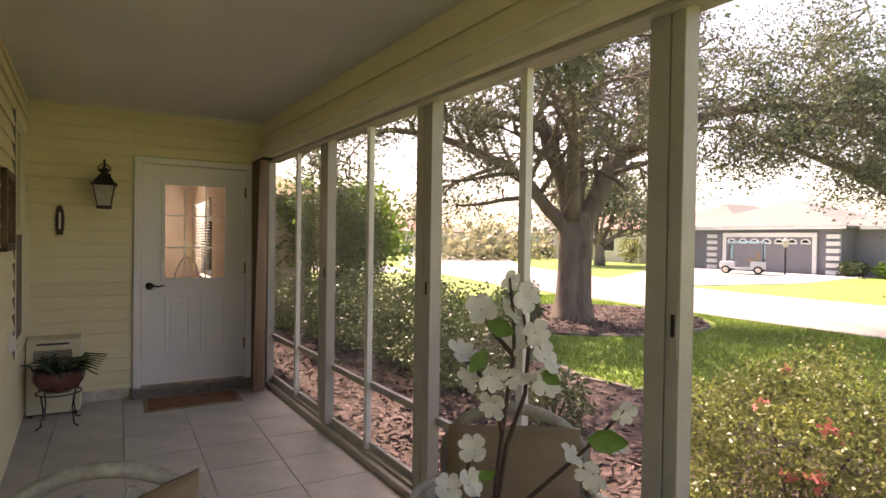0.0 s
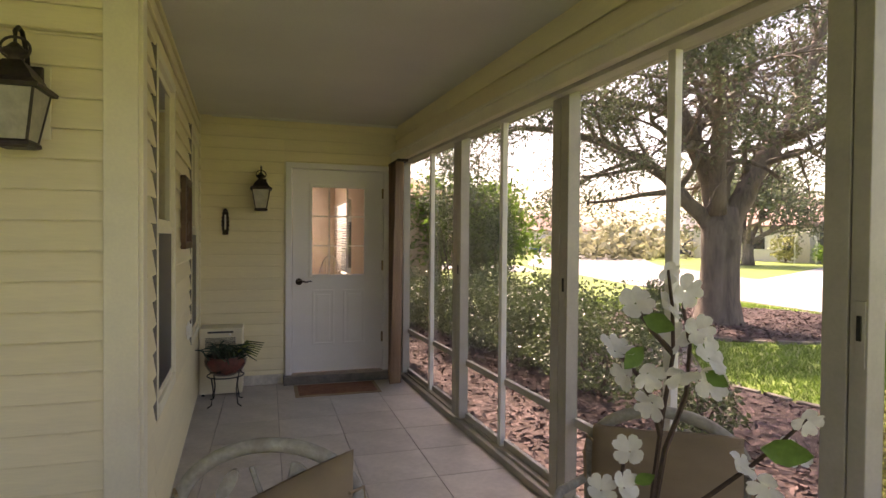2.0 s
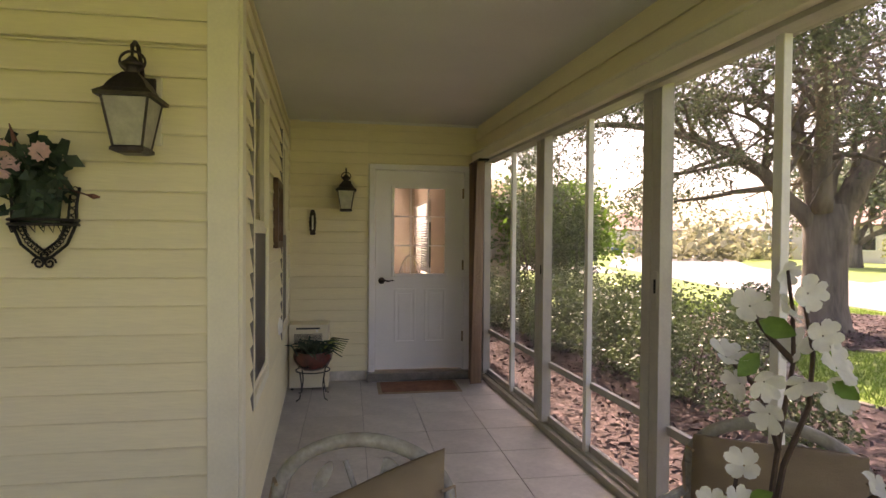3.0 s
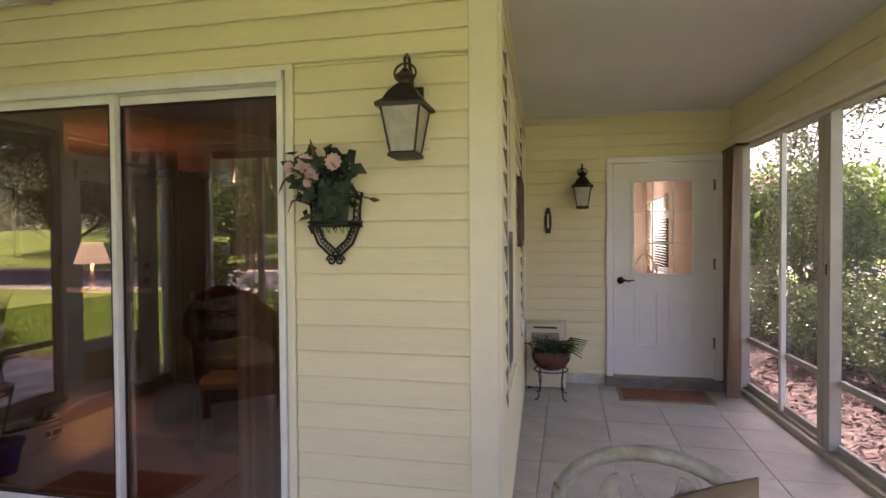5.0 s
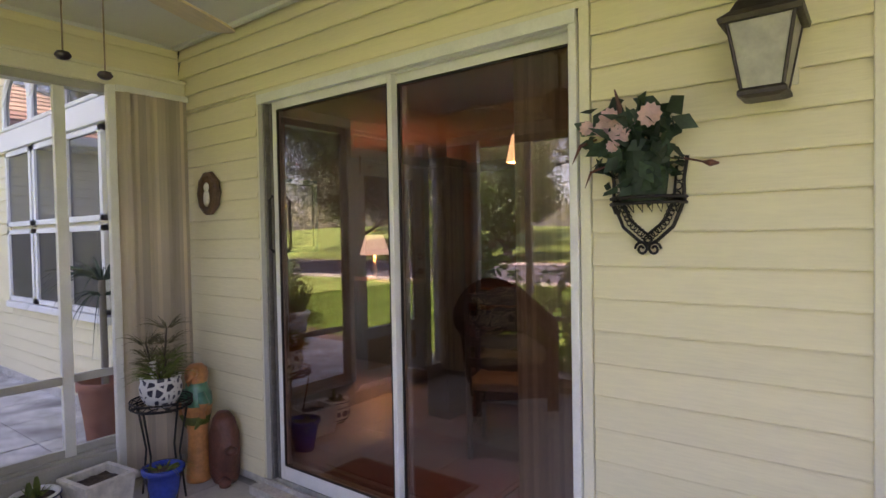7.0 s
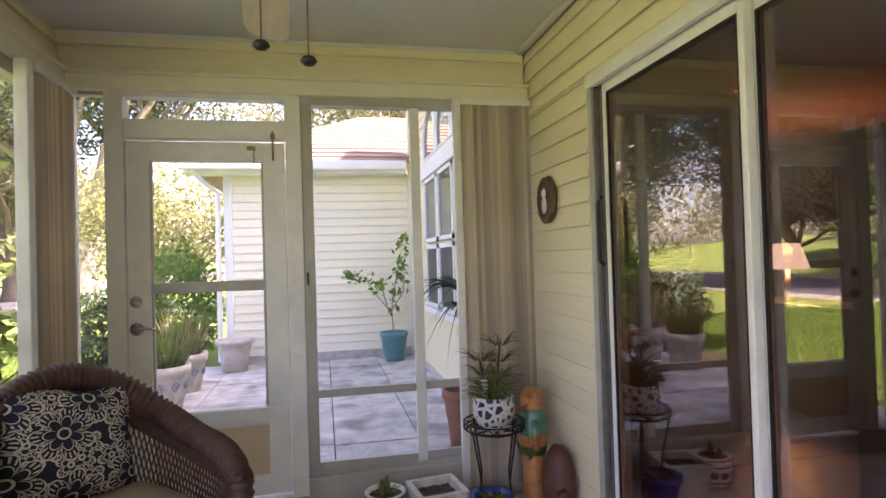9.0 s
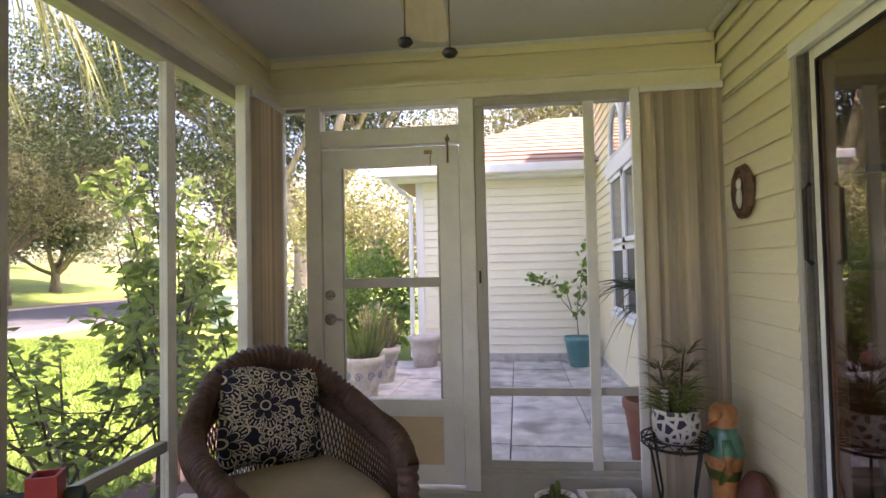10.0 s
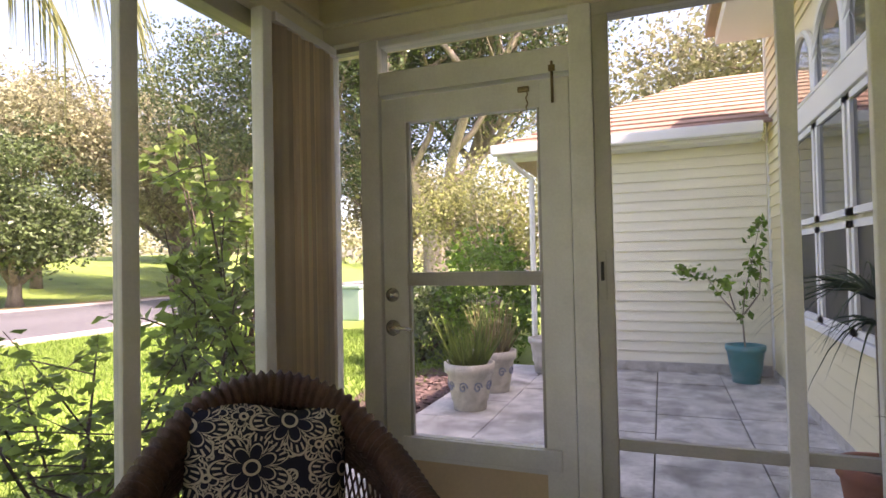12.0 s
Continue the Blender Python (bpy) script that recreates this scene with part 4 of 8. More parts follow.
def kerb_stones(name, pts, label):
    """A row of low edging blocks along a line."""
    e = thing(name, label, "edging", (0, 0, -0.2), kind="structure")
    bm = B((-0.135, -0.045, -0.03), (0.135, 0.045, 0.05), 0.012)
    me = bpy.data.meshes.new("edging_block")
    bm.to_mesh(me)
    bm.free()
    me.materials.append(M["edging"])
    rr = random.Random(4)
    for (xa, ya), (xb, yb) in zip(pts, pts[1:]):
        d = math.hypot(xb - xa, yb - ya)
        n = max(1, int(d / 0.275))
        for k in range(n):
            t = (k + 0.5) / n
            o = new("edging_block", me)
            o.parent = e
            o.matrix_basis = pose(xa + (xb - xa) * t, ya + (yb - ya) * t, rr.uniform(-0.006, 0.008), rr.uniform(-3, 3), 0, math.degrees(math.atan2(yb - ya, xb - xa)) + rr.uniform(-4, 4))


kerb_stones("garden_edging_1", EAST_EDGE, "low weathered brown edging blocks round the mulch")
kerb_stones("garden_edging_2", ring + ring[:1], "low dark edging blocks round the oak's mulch")


def chips(name, pts_fn, n, size, label, seed):
    rng = np.random.default_rng(seed)
    pos = pts_fn(rng, n)
    d = rng.normal(size=(n, 3))
    d[:, 2] *= 0.25
    d /= np.linalg.norm(d, axis=1, keepdims=True)
    up = np.array([0, 0, 1.0]) + rng.normal(size=(n, 3)) * 0.35
    a = np.cross(d, up)
    a /= np.linalg.norm(a, axis=1, keepdims=True)
    s = (size * rng.uniform(0.5, 1.5, n))[:, None]
    q = np.stack([pos - d * s - a * s * 0.35, pos + d * s - a * s * 0.3, pos + d * s + a * s * 0.35, pos - d * s + a * s * 0.3], axis=1)
    return tagged(quads(name, q, "chip"), label, "mulch", kind="stuff")


def east_strip(rng, n):
    y = rng.uniform(-1.5, 11, n)
    w = np.interp(y, [-1.5, 1, 4.2, 5.2, 6.3, 7.6, 11], [4.8, 4.95, 5.3, 5.1, 5.4, 6.5, 6.2])
    x = 1.95 + (w - 1.95) * rng.uniform(0, 1, n)
    return np.stack([x, y, -0.165 + rng.uniform(0, 0.03, n)], 1)


def oak_ring(rng, n):
    a, r = rng.uniform(0, 2 * math.pi, n), np.sqrt(rng.uniform(0.02, 0.96, n))
    return np.stack([9.25 + 2.7 * r * np.cos(a), 9.35 + 2.3 * r * np.sin(a), -0.15 + rng.uniform(0, 0.03, n)], 1)


def south_strip(rng, n):
    return np.stack([rng.uniform(-4.1, -2.1, n), rng.uniform(-1.2, -0.13, n), -0.16 + rng.uniform(0, 0.03, n)], 1)


def patio_strip(rng, n):
    return np.stack([rng.uniform(-8.6, -5.2, n), rng.uniform(-1.5, -0.57, n), -0.165 + rng.uniform(0, 0.03, n)], 1)


chips("bark_chips", east_strip, 15000, 0.034, "loose reddish bark chips", 1)
chips("bark_chips", oak_ring, 6000, 0.036, "loose reddish bark chips round the oak", 2)
chips("bark_chips", south_strip, 2500, 0.026, "loose bark chips", 3)
chips("bark_chips", patio_strip, 2500, 0.03, "loose bark chips", 4)


def blades(name, x0, x1, y0, y1, n, h, seed, ok=None):
    rng = np.random.default_rng(seed)
    x, y = rng.uniform(x0, x1, n), rng.uniform(y0, y1, n)
    if ok is not None:
        k = ok(x, y)
        x, y = x[k], y[k]
    n = len(x)
    b = np.stack([x, y, land(x, y) - 0.005], 1)
    t = b + np.stack([rng.normal(size=n) * h * 0.5, rng.normal(size=n) * h * 0.5, h * rng.uniform(0.6, 1.3, n)], 1)
    s = rng.normal(size=(n, 3)) * np.array([1, 1, 0])
    s /= np.linalg.norm(s, axis=1, keepdims=True)
    w = 0.011
    q = np.stack([b - s * w, b + s * w, t + s * w * 0.2, t - s * w * 0.2], 1)
    return tagged(quads(name, q, "blade"), "short green lawn grass", "grass", kind="stuff")


def lawn_ok(x, y):
    edge = np.interp(y, [-3, 1, 4.2, 5.2, 6.3, 7.6, 9.4, 12.2], [4.7, 5.1, 5.5, 5.3, 5.6, 6.7, 7.3, 6.1])
    inring = ((x - 9.25) / 2.85) ** 2 + ((y - 9.35) / 2.45) ** 2 < 1
    return (x > edge) & ~inring


blades("lawn_grass", 4.8, 12.3, -1, 14, 70000, 0.06, 11, lawn_ok)
blades("lawn_grass", -13, -2.1, -10.6, -1.3, 75000, 0.06, 12)


# ---- trees and shrubs ----
def branchy(rng, base, height, spread, r0, fork, levels=4, kids=3, lean=(0, 0), up=0.55, low=0.0, jitter=0.25, first=None, steep=0.0):
    """Limbs of a tree as (points, radii) and the points where leaves grow."""
    limbs, tips = [], []

    def grow(p, d, length, r, lev):
        n = 5
        pts, rad = [p.copy()], [r]
        for i in range(n):
            d = (d + rng.normal(size=3) * jitter * 0.35 + np.array([0, 0, 0.04 if lev < 2 else -0.02])).astype(float)
            d /= np.linalg.norm(d)
            p = p + d * length / n
            pts.append(p.copy())
            rad.append(r * (1 - 0.5 * (i + 1) / n))
            if lev >= levels - 1:
                tips.append(p.copy())
        limbs.append((pts, rad))
        if lev + 1 < levels:
            for k in range(kids + (1 if lev == 0 else 0)):
                t = rng.uniform(0.35, 1.0) if k else 1.0
                q = pts[max(1, int(round(t * n)))]
                side = rng.normal(size=3)
                side[2] = abs(side[2]) * up - low
                side /= np.linalg.norm(side)
                nd = d * 0.55 + side * 0.85
                grow(q.copy(), nd / np.linalg.norm(nd), length * rng.uniform(0.55, 0.8), r * 0.5 * rng.uniform(0.8, 1.1), lev + 1)

    trunk = [np.array([0, 0, -0.1]), np.array([0.02, 0, fork * 0.3]), np.array([lean[0] * 0.5, lean[1] * 0.5, fork * 0.7]), np.array([lean[0], lean[1], fork])]
    limbs.append((trunk, [r0 * 1.4, r0 * 1.02, r0 * 0.95, r0 * 0.55]))
    n0 = kids + 2
    for k in range(n0):
        a = 2 * math.pi * (k + rng.uniform(-0.25, 0.25)) / n0
        e = rng.uniform(0.5, 1.0) + steep
        d = np.array([math.cos(a) * spread, math.sin(a) * spread, height * e])
        L = np.linalg.norm(d) * 0.42
        grow(trunk[-1] * np.array([0.5, 0.5, 0.58]), d / np.linalg.norm(d), L, r0 * 0.62 * rng.uniform(0.8, 1.1), 0)
    return limbs, np.array(tips)


def tree(name, at, seed, label, height=6.0, spread=5.0, r0=0.3, fork=2.0, leaf=0.12, per=14, puff=0.5, mat="leaf", bark="bark", levels=4, kids=3, droop=0.0, sides=9, aspect=0.5, clumps=0, middle=(0, 0, 5), reach=(5, 5, 3), **kw):
    rng = np.random.default_rng(seed)
    limbs, tips = branchy(rng, at, height, spread, r0, fork, levels, kids, **kw)
    z = float(land(at[0], at[1]))
    t = thing(name, label, "tree", (at[0], at[1], z))
    bm = bmesh.new()
    for pts, rad in limbs:
        if rad[0] > 0.008:
            tube(bm, pts, rad, sides if rad[0] > 0.06 else 5)
    part("trunk", bm, bark, t, "", True)
    pos = np.repeat(tips, per, axis=0) + rng.normal(size=(len(tips) * per, 3)) * puff * np.array([1, 1, 0.7])
    if clumps:
        d = rng.normal(size=(clumps, 3))
        d /= np.linalg.norm(d, axis=1, keepdims=True)
        c = np.array(middle) + d * np.array(reach) * np.power(rng.uniform(0.12, 1, clumps), 0.4)[:, None]
        c += rng.normal(size=c.shape) * 0.25
        tw = bmesh.new()
        for q in c[::4]:
            k = tips[np.argmin(np.sum((tips - q) ** 2, axis=1))]
            tube(tw, [k, (k + q) / 2 + np.array([0, 0, 0.12]), q], [0.014, 0.009, 0.003], 4)
        tagged(part("twigs", tw, bark, t), kind="stuff")
        pos = np.concatenate([pos, np.repeat(c, 64, axis=0) + rng.normal(size=(clumps * 64, 3)) * puff * 0.46 * np.array([1, 1, 0.6])])
    quads("crown", leaves(rng, pos, leaf, 0.2, aspect, droop), mat, t)
    return t


def limbed_oak():
    """The old oak: a flared trunk, six great limbs laid by hand, branches and twigs grown from them, leaves in clumps."""
    rng = np.random.default_rng(21)
    at = np.array([8.72, 9.2, -0.2])
    t = thing("oak_tree", "broad old live oak with rough grey bark and dense small leaves", "tree", tuple(at))
    bm = bmesh.new()
    tube(bm, [(0, 0, -0.1), (0, 0, 0.12), (0.01, 0, 0.5), (0.03, 0, 1.2), (0.06, 0.02, 1.9), (0.08, 0.04, 2.3)], [0.62, 0.46, 0.38, 0.35, 0.37, 0.3], 18)
    great = [[(0, 0, 1.75), (-0.15, 0.05, 2.7), (-0.5, 0.1, 3.5), (-0.75, 0.3, 4.4), (-0.35, 0.5, 5.5), (0.0, 0.7, 6.9)],
             [(0.12, 0, 1.8), (0.5, -0.1, 2.7), (1.3, -0.2, 3.75), (1.85, -0.3, 4.9), (2.15, -0.5, 6.5)],
             [(0.1, 0.1, 2.1), (0.4, 0.3, 3.3), (0.85, 0.7, 4.3), (1.6, 1.2, 5.2), (2.8, 1.7, 6.0)],
             [(-0.1, 0.05, 1.8), (-0.5, 0.2, 2.35), (-1.15, 0.4, 3.05), (-1.9, 0.8, 3.5), (-3.2, 1.4, 3.9), (-4.4, 1.7, 3.8)],
             [(1.2, -0.2, 3.6), (2.2, -1.3, 4.35), (3.3, -2.6, 4.5), (4.4, -3.9, 4.3), (5.2, -4.8, 3.8)],
             [(-0.1, -0.1, 2.2), (-0.5, -0.5, 3.6), (-1.4, -1.4, 4.5), (-2.5, -2.4, 5.0), (-3.4, -3.0, 5.0)]]
    first = [0.25, 0.26, 0.19, 0.17, 0.14, 0.17]
    tips, spurs = [], []
    for pts, r in zip(great, first):
        n = 14
        q = []
        for i in range(n + 1):
            u = i / n * (len(pts) - 1)
            k = min(int(u), len(pts) - 2)
            u -= k
            p = [np.array(pts[max(k - 1, 0)]), np.array(pts[k]), np.array(pts[k + 1]), np.array(pts[min(k + 2, len(pts) - 1)])]
            q.append(0.5 * (2 * p[1] + (p[2] - p[0]) * u + (2 * p[0] - 5 * p[1] + 4 * p[2] - p[3]) * u * u + (3 * p[1] - p[0] - 3 * p[2] + p[3]) * u ** 3) + rng.normal(size=3) * 0.03)
        rad = [r * (1 - 0.78 * i / n) for i in range(n + 1)]
        tube(bm, q, rad, 12)
        for i in range(4, n + 1):
            spurs += [(q[i], q[i] - q[i - 1], rad[i])] * (2 if i < n else 3)

    def grow(p, d, length, r, lev):
        pts, rad = [p.copy()], [r]
        for i in range(5):
            d = d + rng.normal(size=3) * 0.16 + np.array([0, 0, 0.02 if lev == 0 else -0.05])
            d /= np.linalg.norm(d)
            p = p + d * length / 5
            pts.append(p.copy())
            rad.append(r * (1 - 0.62 * (i + 1) / 5))
            if lev > 0:
                tips.append(p.copy())
        tube(bm, pts, rad, 7 if r > 0.03 else 5)
        if lev < 2:
            for k in range(3):
                side = rng.normal(size=3)
                side[2] = side[2] * 0.5
                nd = d * 0.6 + side / np.linalg.norm(side) * 0.8
                grow(pts[2 + k].copy(), nd / np.linalg.norm(nd), length * rng.uniform(0.5, 0.75), r * 0.42, lev + 1)

    for p, d, r in spurs:
        side = rng.normal(size=3)
        side[2] = side[2] * 0.6 + 0.1
        nd = d / np.linalg.norm(d) * 0.5 + side / np.linalg.norm(side) * 0.8
        grow(p.copy(), nd / np.linalg.norm(nd), rng.uniform(1.1, 2.0), max(0.018, min(r * 0.5, 0.07)), 0)
    part("trunk", bm, "bark", t, "", True)
    tips = np.array(tips)
    far = np.hypot(tips[:, 0] - 0.4, tips[:, 1])
    pick = tips[rng.uniform(size=len(tips)) < np.clip((far - 1.5) / 3.0, 0.02, 0.55)]
    pos = np.repeat(pick, 32, axis=0)
    pos = pos + rng.normal(size=pos.shape) * np.array([0.2, 0.2, 0.13])
    quads("crown", leaves(rng, pos, 0.078, 0.2, 0.5, 0.15), "leaf", t)


limbed_oak()
tree("street_oak", (32, 31.5), 5, "leafy street oak beside the pale house", 6.5, 5.5, 0.35, 2.4, 0.3, 12, 0.7, mat="leaf")
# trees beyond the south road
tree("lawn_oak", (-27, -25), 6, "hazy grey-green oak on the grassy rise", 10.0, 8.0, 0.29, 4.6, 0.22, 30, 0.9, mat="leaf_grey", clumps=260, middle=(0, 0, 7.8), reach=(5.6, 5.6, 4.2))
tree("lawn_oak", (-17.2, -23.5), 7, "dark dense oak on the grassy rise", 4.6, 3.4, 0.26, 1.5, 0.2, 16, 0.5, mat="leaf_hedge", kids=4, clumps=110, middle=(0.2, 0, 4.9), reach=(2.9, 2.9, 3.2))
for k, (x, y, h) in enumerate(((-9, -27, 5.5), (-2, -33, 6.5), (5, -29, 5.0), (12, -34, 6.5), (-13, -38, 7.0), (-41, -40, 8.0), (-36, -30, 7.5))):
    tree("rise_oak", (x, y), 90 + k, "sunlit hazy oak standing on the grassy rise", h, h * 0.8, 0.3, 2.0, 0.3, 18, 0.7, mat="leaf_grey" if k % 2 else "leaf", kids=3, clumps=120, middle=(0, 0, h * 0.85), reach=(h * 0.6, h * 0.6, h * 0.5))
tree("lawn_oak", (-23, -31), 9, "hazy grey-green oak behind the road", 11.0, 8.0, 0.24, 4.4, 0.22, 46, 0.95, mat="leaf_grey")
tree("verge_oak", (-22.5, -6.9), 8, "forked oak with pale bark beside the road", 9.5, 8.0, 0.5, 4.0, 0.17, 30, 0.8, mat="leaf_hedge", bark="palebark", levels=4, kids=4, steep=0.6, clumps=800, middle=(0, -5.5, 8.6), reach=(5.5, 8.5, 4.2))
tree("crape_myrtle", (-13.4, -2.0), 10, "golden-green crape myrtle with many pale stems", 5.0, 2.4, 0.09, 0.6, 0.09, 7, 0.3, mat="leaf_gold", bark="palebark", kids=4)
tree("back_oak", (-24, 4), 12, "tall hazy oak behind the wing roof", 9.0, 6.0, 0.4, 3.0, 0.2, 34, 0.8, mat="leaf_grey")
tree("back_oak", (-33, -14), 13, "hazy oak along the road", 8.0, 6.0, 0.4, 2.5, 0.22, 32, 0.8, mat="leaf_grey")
tree("garden_tree", (4.6, 12.4), 14, "bright green leafy tree beside the wing", 2.5, 1.6, 0.1, 0.9, 0.14, 16, 0.3, mat="leaf_bright")
tree("oak_tree", (15.2, 4.2), 25, "leafy live oak at the lawn edge beside the street", 6.5, 6.5, 0.3, 2.4, 0.085, 20, 0.5, levels=5, kids=3, low=0.35, clumps=300, middle=(-0.8, 0.6, 4.6), reach=(4.5, 4.5, 2.3))


def treeline(name, pts, label, mat, seed, h=5.0):
    """Distant woods as one mass of leaves."""
    rng = np.random.default_rng(seed)
    out = []
    for x, y in pts:
        k = h * rng.uniform(0.6, 1.25)
        n = 420
        p = rng.normal(size=(n, 3)) * np.array([2.6, 2.6, k * 0.28])
        p[:, 2] = np.abs(p[:, 2] + k * 0.5)
        out.append(p + np.array([x, y, float(land(x, y))]))
    pos = np.concatenate(out)
    return tagged(quads(name, leaves(rng, pos, 0.75, 0.2, 0.6), mat), label, "woods", kind="stuff")


rl = random.Random(3)
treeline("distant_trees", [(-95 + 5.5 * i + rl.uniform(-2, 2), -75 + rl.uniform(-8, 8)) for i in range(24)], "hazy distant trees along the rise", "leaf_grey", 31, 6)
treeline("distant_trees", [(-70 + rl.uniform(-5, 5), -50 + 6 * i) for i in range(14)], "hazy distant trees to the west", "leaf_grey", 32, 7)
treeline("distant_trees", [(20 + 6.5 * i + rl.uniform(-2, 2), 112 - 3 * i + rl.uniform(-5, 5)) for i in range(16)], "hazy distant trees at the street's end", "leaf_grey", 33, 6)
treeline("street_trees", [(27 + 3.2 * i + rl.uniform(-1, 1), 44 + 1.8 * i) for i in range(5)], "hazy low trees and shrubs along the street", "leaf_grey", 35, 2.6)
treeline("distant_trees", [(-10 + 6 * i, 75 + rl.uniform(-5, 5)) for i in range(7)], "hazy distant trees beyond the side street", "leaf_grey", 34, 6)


def shrub(name, at, size, seed, label, n=2600, leaf=0.05, mat="leaf_hedge", boxy=0.0, category="shrub", blooms=0):
    """A shrub: forked stems and a shell of small leaves with an uneven outline."""
    rng = np.random.default_rng(seed)
    z = float(land(at[0], at[1]))
    s = thing(name, label, category, (at[0], at[1], z))
    d = rng.normal(size=(n, 3))
    d /= np.linalg.norm(d, axis=1, keepdims=True)
    if boxy:
        d = d / np.power(np.sum(np.abs(d) ** 6, axis=1), 1 / 6)[:, None] * boxy + d * (1 - boxy)
    r = np.power(rng.uniform(0.25, 1, n), 0.4)
    lump = 1 + 0.16 * np.sin(d[:, 0] * 5 + seed) * np.cos(d[:, 1] * 6 + seed * 2) + 0.13 * np.sin(d[:, 2] * 7 + d[:, 0] * 4)
    p = d * (r * lump)[:, None] * np.array([size[0] / 2, size[1] / 2, size[2] / 2])
    p[:, 2] += size[2] * 0.52
    p = p[p[:, 2] > 0.02]
    bm = bmesh.new()
    for k in range(9):
        q = p[rng.integers(len(p))]
        tube(bm, [(0.03 * math.cos(k), 0.03 * math.sin(k), -0.02), tuple(q * np.array([0.4, 0.4, 0.5])), tuple(q * 0.92)], [0.014, 0.01, 0.004], 5)
    part("stems", bm, "stem", s)
    quads("foliage", leaves(rng, p, leaf, 0.2, 0.6), mat, s)
    if blooms:
        top = p[p[:, 2] > size[2] * 0.5]
        fl = []
        for _ in range(blooms):
            c = top[rng.integers(len(top))]
            fl.append(c + rng.normal(size=(14, 3)) * 0.012)
        quads("blossom", leaves(rng, np.concatenate(fl), 0.045, 0.2, 0.8), "pink", s, "pink hibiscus-like blossoms")
    return s


HEDGE = "clipped dark green hedge shrub with small glossy leaves"
for i, (x, y, sx, sy, sz) in enumerate(((3.5, 5.2, 1.5, 1.5, 1.15), (3.4, 6.5, 1.4, 1.5, 1.2), (3.2, 7.8, 1.5, 1.4, 1.15), (3.6, 8.9, 1.5, 1.4, 1.1), (3.9, 6.7, 1.2, 1.2, 1.05),
                                        (2.9, 9.8, 1.3, 1.3, 1.0), (4.5, 8.3, 1.1, 1.1, 1.0), (6.5, 8.2, 0.9, 0.9, 0.95), (2.6, 11, 1.2, 1.2, 1.1))):
    tagged(shrub("hedge_shrub", (x, y), (sx, sy, sz), 40 + i, HEDGE, 7500, 0.042), group="hedge shrubs")
shrub("low_shrub", (3.6, 3.9), (0.7, 0.7, 0.55), 60, "small low green shrub in the mulch", 1500, 0.045, "leaf_hedge")
shrub("column_hedge", (3.65, 10.4), (1.0, 1.0, 2.7), 61, "tall clipped dark column hedge beside the wing", 9000, 0.045, "leaf_hedge", 0.7)
shrub("column_hedge", (4.15, 9.6), (0.7, 0.7, 2.2), 62, "narrower clipped dark column hedge", 6500, 0.045, "leaf_hedge", 0.7)
shrub("flowering_shrub", (3.35, 1.7), (1.5, 1.3, 1.05), 63, "sunlit golden-green shrub with pink blossoms", 26000, 0.026, "leaf_shrub", blooms=7)
shrub("flowering_shrub", (3.2, 0.55), (1.5, 1.3, 1.05), 64, "sunlit golden-green shrub with a few pink blossoms", 26000, 0.026, "leaf_shrub", blooms=5)
shrub("garden_shrub", (-9.7, -0.95), (1.8, 1.6, 1.9), 65, "bright green shrub beside the wing corner", 4200, 0.09, "leaf_bright")
shrub("garden_shrub", (-9.6, -2.0), (1.6, 1.6, 1.2), 66, "dark green shrub in the mulch", 3200, 0.08, "leaf_hedge")
shrub("garden_shrub", (-14.5, -4.4), (1.8, 1.4, 1.0), 67, "clipped green shrub near the road", 2600, 0.09, "leaf_hedge")


def slim_shrub(name, at, height, spread, seed, label, n_stems=7, leaf=0.075, per=26, mat="leaf_hedge", flat=0.3):
    """An open shrub: thin forked stems with leaves along their outer parts."""
    rng = np.random.default_rng(seed)
    s = thing(name, label, "shrub", (at[0], at[1], float(land(*at))))
    bm = bmesh.new()
    pos = []
    tube(bm, [(0, 0, -0.03), (0.01, 0, 0.2), (0, 0.02, 0.42 * height)], [0.018, 0.015, 0.012], 6)
    for k in range(n_stems):
        a = 2 * math.pi * k / n_stems + rng.uniform(-0.4, 0.4)
        r = spread * rng.uniform(0.5, 1.0) / 2
        h = height * rng.uniform(0.62, 1.0)
        s0 = np.array([0, 0.01, height * rng.uniform(0.12, 0.42)])
        e = np.array([r * math.cos(a), r * math.sin(a), h])
        mid = (s0 + e) / 2 + np.array([0, 0, -0.06])
        tube(bm, [s0, mid, e], [0.011, 0.008, 0.003], 5)
        for j in range(4):
            t = rng.uniform(0.35, 0.95)
            q = s0 * (1 - t) + e * t
            w = q + rng.normal(size=3) * np.array([0.2, 0.2, 0.13]) * spread
            tube(bm, [q, (q + w) / 2 + np.array([0, 0, 0.02]), w], [0.005, 0.004, 0.002], 4)
            tt = rng.uniform(0.2, 1, per)[:, None]
            pos.append(q * (1 - tt) + w * tt + rng.normal(size=(per, 3)) * 0.02)
        tt = rng.uniform(0.5, 1.02, per)[:, None]
        pos.append(s0 * (1 - tt) + e * tt + rng.normal(size=(per, 3)) * 0.02)
    part("stems", bm, "stem", s)
    quads("foliage", leaves(rng, np.concatenate(pos), leaf, flat, 0.45, 0.1), mat, s)
    return s


slim_shrub("camellia_shrub", (-3.4, -0.95), 1.3, 2.1, 71, "open leafy green shrub just outside the garden screens", 10, 0.075, 32, "leaf_bright2", 0.75)
slim_shrub("tall_shrub", (-4.5, -1.0), 2.4, 1.0, 72, "tall dense leafy shrub outside the porch corner", 12, 0.09, 20, "leaf_bright2")
